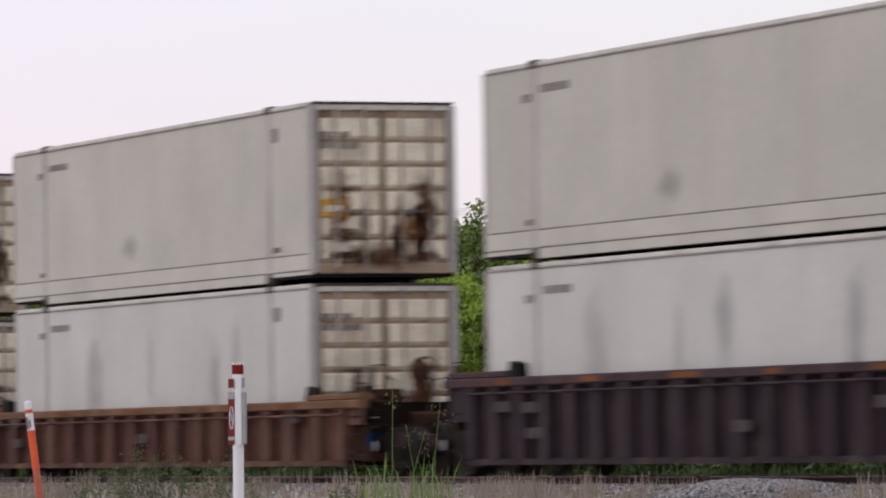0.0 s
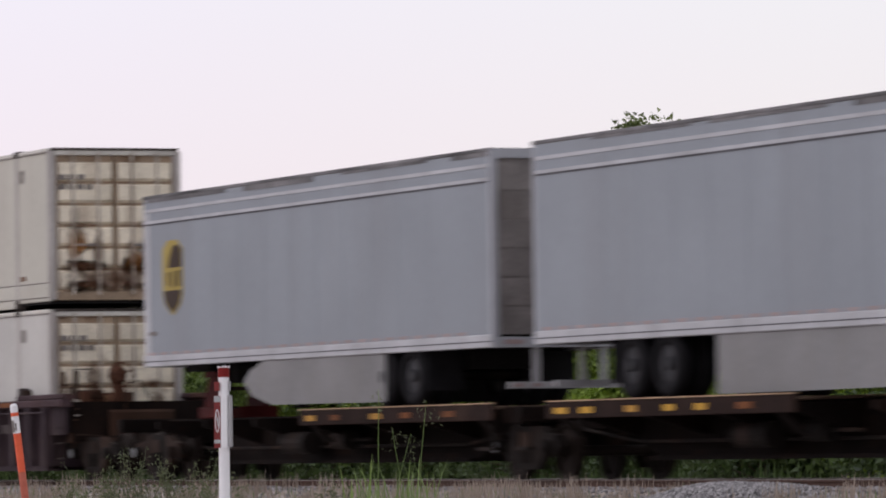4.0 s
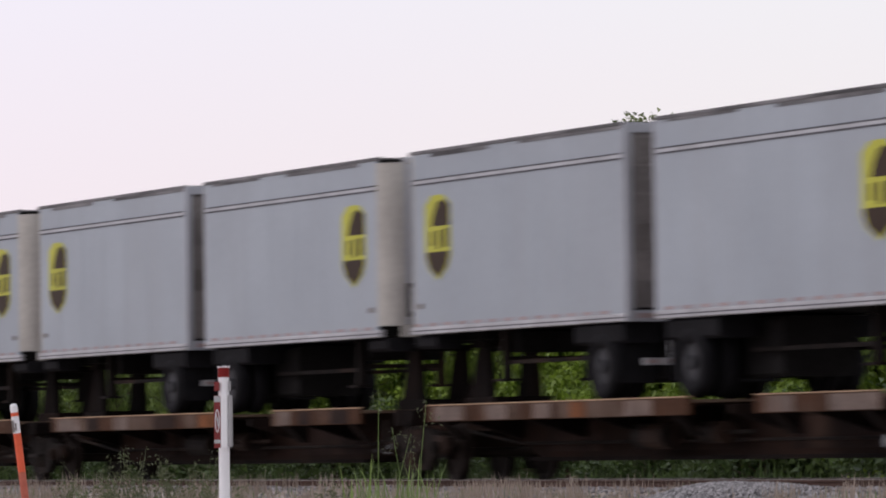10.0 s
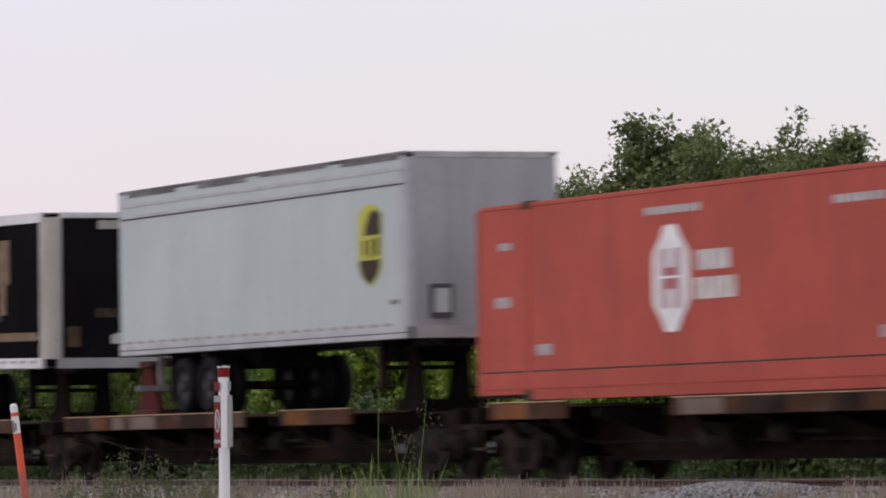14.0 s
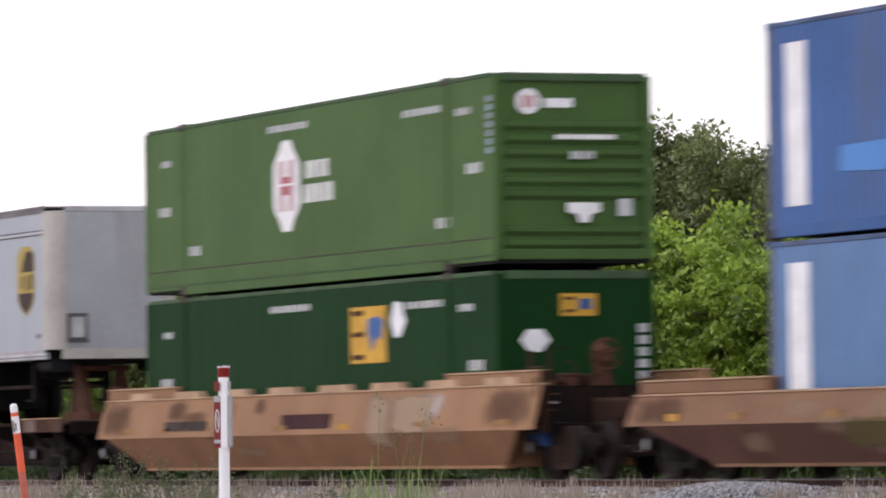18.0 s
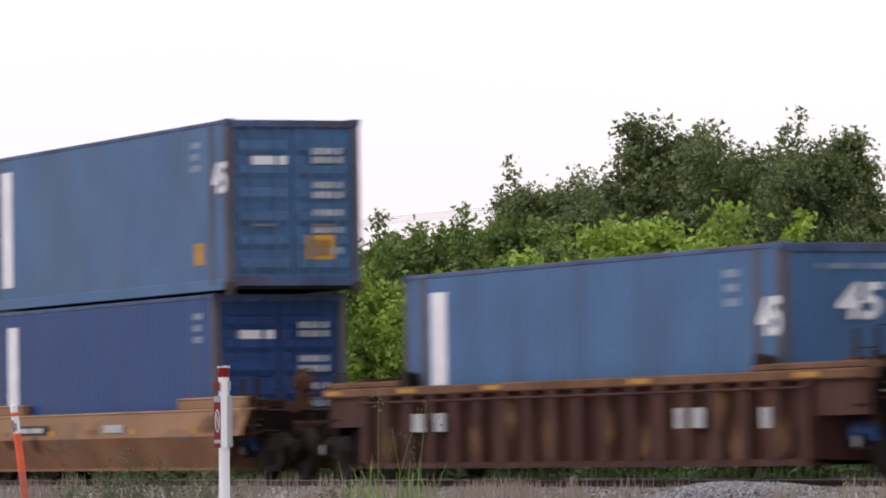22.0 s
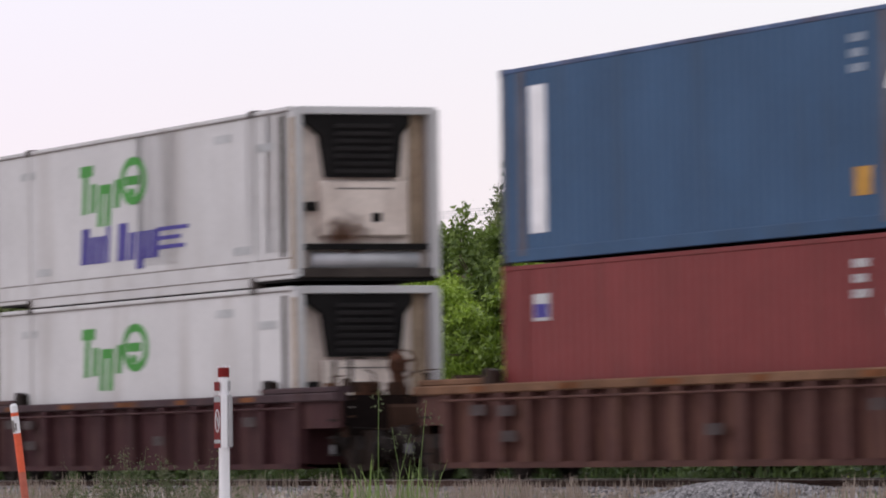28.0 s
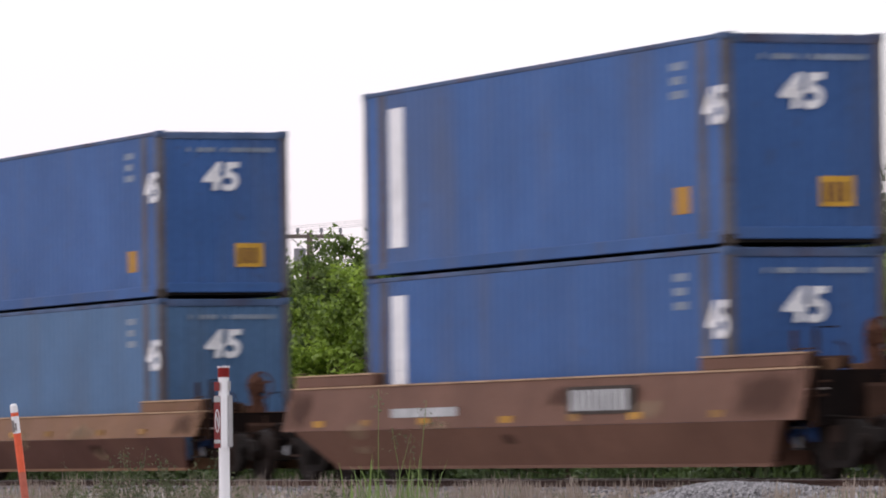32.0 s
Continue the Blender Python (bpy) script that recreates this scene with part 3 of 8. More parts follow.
def numerals(parent, text, x, z, y, height, material="mark_white", end=False, lean=0.25, label=""):
    ob = new("size_marking", lettering(text, height, lean).copy())
    ob.data.materials.clear()
    ob.data.materials.append(M[material])
    ob.parent = parent
    ob.matrix_basis = pose(x, y - 0.008, z) if not end else pose(x + 0.008, y, z, 0, 0, 90)
    if label:
        tagged(ob, label)
    return ob


# ---------------------------------------------------------------- containers
def container(label, L, W, H, col, rail, band=None, end="wave", posts=0.0, deep=0.028, pitch=0.28, end_col=None, line=False, bar_col=None, seam="grime_rail", recess=None, post_col=None, low=False):
    """A freight container, x 0..L, standing on z 0. posts: how far the stacking posts stand in from the ends."""
    root = thing("freight_container", label, "container", "containers on the train")
    hw = W / 2
    end_col = end_col or col
    zb = 0.17 if not line else 0.40
    part("side_panel", Mesh().wave(corrugation(0.13, L - 0.13, pitch, deep, -hw + 0.012), "x", zb, H - 0.06, 0.02), col, root)
    part("side_panel", Mesh().box(0.13, L - 0.13, hw - 0.05, hw - 0.02, zb, H - 0.06), col, root)
    part("roof", Mesh().box(0.06, L - 0.06, -hw + 0.05, hw - 0.05, H - 0.05, H - 0.02), rail, root)
    part("floor", Mesh().box(0.05, L - 0.05, -hw + 0.035, hw - 0.035, 0.006, 0.17), "dark_gap", root)
    for s in (-1, 1):
        y0, y1 = sorted((s * hw, s * (hw - 0.06)))
        part("top_rail", Mesh().box(0.16, L - 0.16, y0, y1, H - 0.075, H - 0.004, 0.012), rail, root)
        if line:
            part("bottom_rail", Mesh().box(posts - 0.12, L - posts + 0.12, y0, y1, 0.035 if low else -0.042, 0.375, 0.01), band or col, root)
            for a, b in ((0.02, posts - 0.12), (L - posts + 0.12, L - 0.02)):
                part("bottom_rail", Mesh().box(a, b, y0, y1, 0.045, 0.375, 0.01), band or col, root)
            part("rail_lip", Mesh().box(0.04, L - 0.04, *sorted((s * (hw + 0.012), s * (hw - 0.02))), 0.13, 0.155), band or col, root)
            part("rail_seam", Mesh().box(0.04, L - 0.04, *sorted((s * (hw + 0.003), s * (hw - 0.02))), 0.108, 0.13), "mark_dark" if seam != "grime_rail" else rail, root)
            part("seam", Mesh().box(0.1, L - 0.1, *sorted((s * (hw - 0.012), s * (hw - 0.05))), 0.378, 0.402), seam, root)
            part("skid", Mesh().box(posts, L - posts, *sorted((s * (hw - 0.10), s * (hw - 0.16))), 0.0, 0.085), "dark_gap", root)
        else:
            part("bottom_rail", Mesh().box(0.16, L - 0.16, y0, y1, -0.008, 0.18, 0.012), band or rail, root)
        for x0 in (0.0, L - 0.15):
            part("corner_post", Mesh().box(x0, x0 + 0.15, *sorted((s * hw, s * (hw - 0.14))), 0.08, H - 0.06, 0.015), post_col or (rail if not line else col), root)
        if posts:
            for x0 in (posts - 0.08, L - posts - 0.08):
                part("stacking_post", Mesh().box(x0, x0 + 0.16, *sorted((s * (hw + 0.008), s * (hw - 0.1))), 0.1, H - 0.1, 0.015), post_col or col, root)
        for x0 in ((0.0, L - 0.18) if not posts else (posts - 0.13, L - posts - 0.13)):
            w = 0.18 if not posts else 0.26
            for z0, z1 in ((-0.012 if not line else (0.03 if low else -0.046), 0.118), (H - 0.11, H + (0.022 if line else 0.008))):
                part("corner_casting", Mesh().box(x0, x0 + w, *sorted((s * (hw + 0.010), s * (hw - 0.16))), z0, z1, 0.012), "grime_rail" if z0 < 0.1 or line else rail, root)
    part("front_wall", Mesh().box(0.0, 0.05, -hw + 0.14, hw - 0.14, 0.08, H - 0.05), end_col, root)
    part("header", Mesh().box(L - 0.12, L - 0.002, -hw + 0.14, hw - 0.14, H - 0.14, H - 0.01, 0.012), rail, root)
    part("door_sill", Mesh().box(L - 0.12, L - 0.002, -hw + 0.14, hw - 0.14, 0.06 if line else 0.05, 0.22, 0.012), (end_col if end == "wave" else rail) if not line else (recess or (end_col if end == "ribs" else "grime_rail")), root)
    z0, z1 = 0.22, H - 0.14
    if end == "wave":
        part("end_wall", Mesh().wave([(a, L - 0.02 - o) for a, o in corrugation(-hw + 0.14, hw - 0.14, 0.24, 0.025, 0)], "y", z0, z1, 0.02), end_col, root)
    elif end == "smooth":
        part("end_wall", Mesh().box(L - 0.06, L - 0.02, -hw + 0.14, hw - 0.14, z0, z1), end_col, root)
    elif end == "ribs":
        part("end_wall", Mesh().box(L - 0.12, L - 0.075, -hw + 0.14, hw - 0.14, z0, z1), end_col, root)
        for i in range(8):
            zz = (0.24, 0.44, 0.98, 1.19, 1.40, 1.61, 1.82, 2.03)[i]
            part("rib", Mesh().prism([(L - 0.08, zz - 0.03), (L - 0.008, zz + 0.045), (L - 0.008, zz + 0.115), (L - 0.08, zz + 0.14)], "y", -hw + 0.16, hw - 0.16), end_col, root)
    elif end == "doors":
        for s in (-1, 1):
            ya, yb = sorted((s * 0.015, s * (hw - 0.15)))
            # a recess colour darkens the sheet between ribs, painting in their shade
            door = part("door", Mesh().box(L - 0.10, L - 0.07, ya, yb, z0, z1), recess or end_col, root)
            n = 6
            for i in range(n):
                zz = z0 + 0.06 + (z1 - z0 - 0.12) * i / n
                h = (z1 - z0 - 0.12) / n
                lo, hi = (0.035, 0.74) if line else (0.09, 0.52)
                part("door_rib", Mesh().prism([(L - 0.075, zz - 0.02), (L - 0.012, zz + lo), (L - 0.012, zz + h * hi), (L - 0.075, zz + h * (hi + 0.1))], "y", ya + (0.05 if line else 0.09), yb - (0.05 if line else 0.09)), end_col, door)
            for k in (0.28, 0.72):
                yy = ya + (yb - ya) * k
                part("locking_bar", Mesh().cyl("z", z0 - 0.06, z1 + 0.06, (L + 0.008, yy), 0.027, 8), bar_col or end_col, door)
            part("door_handle", Mesh().box(L + 0.005, L + 0.03, ya + (yb - ya) * 0.3, ya + (yb - ya) * 0.68, z0 + 0.85, z0 + 0.89), "mark_dark", door)
    return root


def connectors(c, L, W, posts):
    """Stacking cones under an upper container."""
    a = posts if posts else 0.09
    for x in (a, L - a):
        for s in (-1, 1):
            part("stacking_cone", Mesh().box(x - 0.07, x + 0.07, *sorted((s * (W / 2 - 0.02), s * (W / 2 - 0.14))), -0.098, 0.004), "grime_rail", c)
    return c


def text_rows(root, x0, z, y, rows, material="mark_pale", w=0.8, end=False, n=4):
    for k in range(rows):
        word_bars("marking", root, x0, x0 + w * (1 - 0.12 * (k % 2)), z - k * 0.2 - 0.11, z - k * 0.2, y, material, n, end=end)


def stain(root, x0, x1, z0, z1, y, material):
    return part("stain", Mesh().box(x0, x1, y - 0.004, y + 0.001, z0, z1), material, root)


def end_stain(root, y0, y1, z0, z1, x, material):
    return part("stain", Mesh().box(x - 0.001, x + 0.004, y0, y1, z0, z1), material, root)


def white_box(seed, upper=True, sticker=False):
    g = random.Random(seed)
    c = container("weathered beige 53 foot container with rust-streaked doors" if upper else "off-white 53 foot container with soot-streaked doors", 16.154, 2.591, 2.896, "beige_side" if upper else "white_side", "white_band",
                  band="beige_side" if upper else "white_band", end="doors", posts=1.98, deep=0.005, pitch=0.305, end_col="cream_door", line=True, bar_col="bar_pale", seam="mark_dark", recess="door_seam", post_col="white_post", low=not upper)
    y, x = -1.2955, 16.160
    part("roof_edge", Mesh().box(0.15, 16.0, y - 0.002, y + 0.03, 2.800, 2.812), "mark_dark", c)
    part("header_trim", Mesh().box(16.13, 16.16, -1.25, 1.25, 2.845, 2.895), "grime_rail", c)
    for q in (2.25, 14.35):
        word_bars("marking", c, q, q + (1.1 if q < 5 else 0.3), 2.42, 2.54, y + 0.012, "mark_dark", 6 if q < 5 else 2)
        word_bars("marking", c, q - 0.7 if q < 5 else q, q - 0.35 if q < 5 else q + 0.3, 2.30, 2.42, y + 0.012, "mark_dark", 2)
    for q in (1.65, 14.35):
        plate("marking", c, q, q + 0.3, 0.46, 0.55, y + 0.012, "chord_rust")
    word_bars("marking", c, -1.1, -0.55, 2.30, 2.40, 16.152, "mark_dark", 3, end=True)
    word_bars("marking", c, -1.1, -0.40, 2.12, 2.22, 16.152, "mark_dark", 4, end=True)
    if sticker:
        e = end_plate("warning_label", c, -1.10, -0.66, 1.00, 1.28, 16.168, "mark_yellow", "yellow warning label")
        word_bars("label_bars", e, -1.06, -0.72, 1.08, 1.18, 16.176, "mark_soft", 3, end=True)
    for ya, yb, za, zb, m in ((-1.15, -0.1, 0.26, 0.42, "rust_end"), (0.1, 1.15, 0.26, 0.42, "rust_end"), (-1.15, -0.1, 0.62, 0.80, "rust_end"), (0.1, 1.15, 0.62, 0.85, "rust_end"), (-1.1, -0.2, 1.4, 1.52, "rust_end"), (0.3, 1.1, 1.38, 1.6, "rust_end"), (0.5, 1.0, 0.85, 1.40, "rust_end")):
        end_stain(c, ya, yb, za, zb, x + 0.022 + g.uniform(0, 0.01), m)
    if upper:
        stain(c, 6.4, 7.4, 0.5, 1.15, y + 0.004, "soot_side")
        for ya, yb, za, zb, m in ((-0.95, -0.55, 0.25, 2.0, "rust_end"), (0.55, 0.95, 0.25, 1.9, "rust_end"), (-0.5, -0.2, 0.25, 1.5, "rust_end"), (0.15, 0.4, 0.3, 1.4, "rust_end"), (-1.2, 1.2, 0.1, 0.7, "rust_end"), 
                                  (-1.05, -0.45, 0.72, 1.35, "orange_rust_end"), (0.1, 0.7, 0.5, 1.1, "orange_rust_end"), (0.35, 0.95, 0.8, 1.3, "soot_end")):
            end_stain(c, ya, yb, za + g.uniform(-0.08, 0.08), zb + g.uniform(-0.15, 0.15), x + g.uniform(0, 0.02), m)
    else:
        for k in range(g.randint(3, 6)):
            q = g.uniform(2.5, 13.5)
            stain(c, q, q + g.uniform(0.4, 1.4), g.uniform(0.1, 1.2), g.uniform(2.3, 2.8), y + 0.004, g.choice(("dust_side", "dust_side", "soot_side", "bright_wash_side")))
        for ya, yb, za, zb, m in ((0.3, 0.95, 0.1, 1.1, "soot_end"), (-0.75, -0.2, 0.3, 1.9, "rust_end"), (-1.2, 1.2, 0.0, 0.7, "rust_end")):
            end_stain(c, ya, yb, za, zb + g.uniform(-0.3, 0.3), x + g.uniform(0, 0.02), m)
    return c


def blue_box(label, L, col, end, stripe=True, num=True, rail="blue_rail", yellow=True, size="45", end_num=True, patches=False):
    posts = 0.0 if L < 13 else 0.762
    c = container(label, L, 2.438, 2.896, col, rail, band=col, end=end, end_col=col, deep=0.006, recess="blue_deep" if col == "blue_deep" else "blue_dull", post_col="blue_post" if rail == "blue_rail" else None)
    y, R = -1.219 + 0.012, L
    if posts:
        for x0 in (posts - 0.13, L - posts - 0.13):
            pc = "blue_post" if rail == "blue_rail" else rail
            part("stacking_post", Mesh().box(x0, x0 + 0.26, -1.222, -1.12, 0.08, 2.82, 0.015), pc, c)
            part("stacking_post", Mesh().box(x0, x0 + 0.26, 1.12, 1.222, 0.08, 2.82, 0.015), pc, c)
    if stripe == "words":
        for k, zz in enumerate((2.35, 2.0, 1.25, 0.95, 0.55)):
            word_bars("marking", c, 0.5, 1.2, zz, zz + 0.22, y, "mark_pale", 2)
    elif stripe:
        s = Mesh()
        a = posts + (0.32 if posts else 0.58)
        for k in range(13):
            zz = 0.40 + k * 0.169
            s.box(a, a + 0.62, y - 0.006, y + 0.02, zz, zz + 0.1675)
        part("vertical_lettering", s, "mark_white", c, "white block lettering running up the side")
    text_rows(c, L - posts - 1.05, 2.58, y, 3, "mark_dim" if rail == "blue_rail" else "mark_pale", 0.50, n=3)
    if num and L > 13:
        numerals(c, size, L - 0.66, 1.66, -1.222, 0.50, "mark_white", lean=0.0)
    if num and end_num:
        numerals(c, size, R - 0.012, 1.87, -0.38, 0.47, "mark_white", end=True, lean=0.12)
    if end == "wave" and rail == "blue_rail":
        for a, b, k in ((-0.66, -0.60, 1), (-0.48, -0.12, 4), (-0.02, 0.04, 1), (0.12, 0.98, 9)):
            word_bars("marking", c, a, b, 2.53, 2.61, R - 0.012, "mark_dim" if rail == "blue_rail" else "mark_pale", k, end=True, gap=0.3)
    elif end == "doors":
        word_bars("marking", c, -0.80, -0.10, 2.12, 2.27, R - 0.008, "mark_white", 5, end=True, gap=0.05)
        for zz in (2.3, 2.15, 1.72, 1.55, 1.25, 0.95, 0.6):
            word_bars("marking", c, 0.30, 0.92, zz, zz + 0.11, R - 0.008, "mark_pale", 5, end=True)
    if yellow:
        plate("warning_panel", c, L - posts - 0.95, L - posts - 0.45, 0.45, 0.83, y, "mark_ochre", "weathered ochre warning panel")
        pl = end_plate("warning_panel", c, 0.22, 0.74, 0.50, 0.92, R - 0.010, "mark_yellow", "yellow height warning panel")
        word_bars("warning_lines", pl, 0.28, 0.68, 0.56, 0.84, R - 0.002, "chord_rust", 3, end=True, gap=0.4)
    if patches:
        for x, z, w, h in ((2.2, 0.75, 1.7, 0.4), (6.2, 1.0, 0.9, 0.35), (8.5, 0.45, 0.75, 0.7), (6.3, 0.30, 1.3, 0.30), (4.7, 0.28, 0.8, 0.26)):
            blot("paint_patch", c, [(x, z + 0.05), (x + w * 0.8, z), (x + w, z + h * 0.4), (x + w * 0.9, z + h), (x + 0.05, z + h * 0.95)], y, "blue_patch", "bright blue touch-up patch")
    return c


def badge(root, x, z, y, big=1.0, face="mark_white", core="logo_red", words=True):
    """A pointed oval emblem with a block beside it."""
    w, h = 0.64 * big, 1.14 * big
    half = [(0.28, -0.66), (0.40, -0.60), (0.50, -0.52), (0.90, -0.34), (0.96, -0.27), (0.96, 0.27), (0.90, 0.34), (0.50, 0.52), (0.40, 0.60), (0.28, 0.66)]
    pts = [(x + w * a, z + h * b) for a, b in half] + [(x - w * a, z + h * b) for a, b in reversed(half)]
    e = blot("emblem", root, pts, y, face, "white pointed oval emblem")
    for a in (-0.36, 0.10):
        part("emblem_column", Mesh().box(x + a * big, x + (a + 0.26) * big, y - 0.012, y + 0.01, z - 0.42 * big, z + 0.42 * big), "logo_pink", e, "faded pink column")
    part("emblem_core", Mesh().box(x - 0.17 * big, x + 0.17 * big, y - 0.018, y + 0.01, z - 0.15 * big, z + 0.15 * big), core, e, "red block")
    part("emblem_line", Mesh().box(x - 0.30 * big, x + 0.34 * big, y - 0.022, y + 0.01, z, z + 0.035), face, e)
    if words:
        word_bars("marking", root, x + w + 0.25, x + w + 1.35 * big, z + 0.08, z + 0.36 * big, y, "mark_soft", 4, gap=0.2)
        word_bars("marking", root, x + w + 0.15, x + w + 1.55 * big, z - 0.32 * big, z - 0.02, y, "mark_soft", 5, gap=0.2)


def emblem_box(label, col, end="ribs", panel=True, trim="green_trim", warn=False, logo=True, slate=False):
    c = container(label, 16.154, 2.591, 2.896, col, trim, band=col, end=end, posts=1.98, deep=0.0025, pitch=0.61, line=True, low=warn)
    y = -1.2955 + 0.012
    if slate:
        plate("bare_panel", c, 0.15, 1.88, 0.42, 2.80, y, "slate_panel", "slate grey unpainted end panel")
    if logo:
        badge(c, 7.15, 1.60, y)
    text_rows(c, 6.3, 2.62, y, 1, "mark_pale", 1.9, n=8)
    text_rows(c, 12.4, 2.52, y, 1, "mark_pale", 1.6, n=7)
    for x, z in ((0.75, 1.35), (2.3, 0.62), (13.75, 0.62), (15.0, 1.4)):
        word_bars("marking", c, x, x + 0.6, z, z + 0.16, y, "mark_pale", 3)
    text_rows(c, 0.9, 2.32, y, 1, "mark_pale", 0.5)
    text_rows(c, 14.6, 2.42, y, 1, "mark_pale", 0.6)
    for k in range(0 if warn else 7):
        plate("marking", c, 15.86, 16.06, 2.45 - k * 0.13, 2.54 - k * 0.13, y - 0.014, "mark_dim")
    if end == "ribs":
        x = 16.154
        pts = [(-0.72 + 0.20 * math.cos(a), 2.45 + 0.20 * math.sin(a)) for a in [i * math.pi / 6 for i in range(12)]]
        e = blot("emblem", c, pts, x - 0.05, "mark_white", "round white emblem", end=True)
        part("emblem_core", Mesh().box(x - 0.05, x - 0.038, -0.82, -0.75, 2.36, 2.54).box(x - 0.05, x - 0.038, -0.69, -0.62, 2.36, 2.54), "logo_red", e)
        word_bars("marking", c, -0.45, 0.02, 2.36, 2.50, x - 0.05, "mark_white", 4, end=True, gap=0.1)
        word_bars("marking", c, -0.30, 0.70, 1.88, 1.95, x, "mark_white", 9, end=True, gap=0.15)
        word_bars("marking", c, -0.05, 0.35, 1.58, 1.70, x, "mark_pale", 4, end=True)
        blot("placard", c, [(-0.12, 0.92), (-0.12, 0.78), (0.05, 0.74), (0.08, 0.62), (0.24, 0.62), (0.27, 0.74), (0.42, 0.78), (0.42, 0.92)], x + 0.004, "mark_white", "white notched placard", end=True)
        end_plate("marking", c, 0.72, 0.95, 0.72, 0.98, x - 0.004, "mark_pale")
    if warn:
        pl = plate("warning_panel", c, 10.0, 11.55, 1.60, 2.50, y, "mark_yellow", "yellow warning panel with blue figure")
        part("panel_figure", Mesh().prism([(10.75, 2.12), (10.95, 1.78), (11.15, 2.02), (11.35, 1.95), (11.45, 2.26), (11.2, 2.34), (10.8, 2.30)], "y", y - 0.012, y), "blue_a", pl)
        for zz in (1.66, 2.02, 2.36):
            word_bars("panel_bars", pl, 10.1, 10.62, zz, zz + 0.08, y - 0.006, "gear_brown", 2, gap=0.1)
        blot("placard", c, [(11.75, 2.25), (11.93, 1.98), (12.15, 1.98), (12.4, 2.22), (12.2, 2.52), (11.93, 2.55)], y, "mark_white", "white diamond placard")
        e = end_plate("warning_panel", c, -0.26, 0.34, 2.20, 2.54, 16.154 - 0.015, "mark_yellow", "yellow warning panel")
        for zz in (2.25, 2.44):
            word_bars("panel_bars", e, -0.20, 0.0, zz, zz + 0.05, 16.154 - 0.008, "gear_brown", 2, end=True, gap=0.2)
        part("panel_figure", Mesh().box(16.14, 16.151, 0.05, 0.26, 2.30, 2.46), "blue_a", e)
        blot("placard", c, [(-0.92, 1.84), (-0.78, 1.66), (-0.58, 1.66), (-0.42, 1.84), (-0.56, 2.00), (-0.80, 2.00)], 16.145, "mark_white", "white diamond placard", end=True)
        for k in range(6):
            end_plate("marking", c, 1.02, 1.18, 1.05 + 0.18 * k, 1.18 + 0.18 * k, 16.15, "mark_pale")
    return c


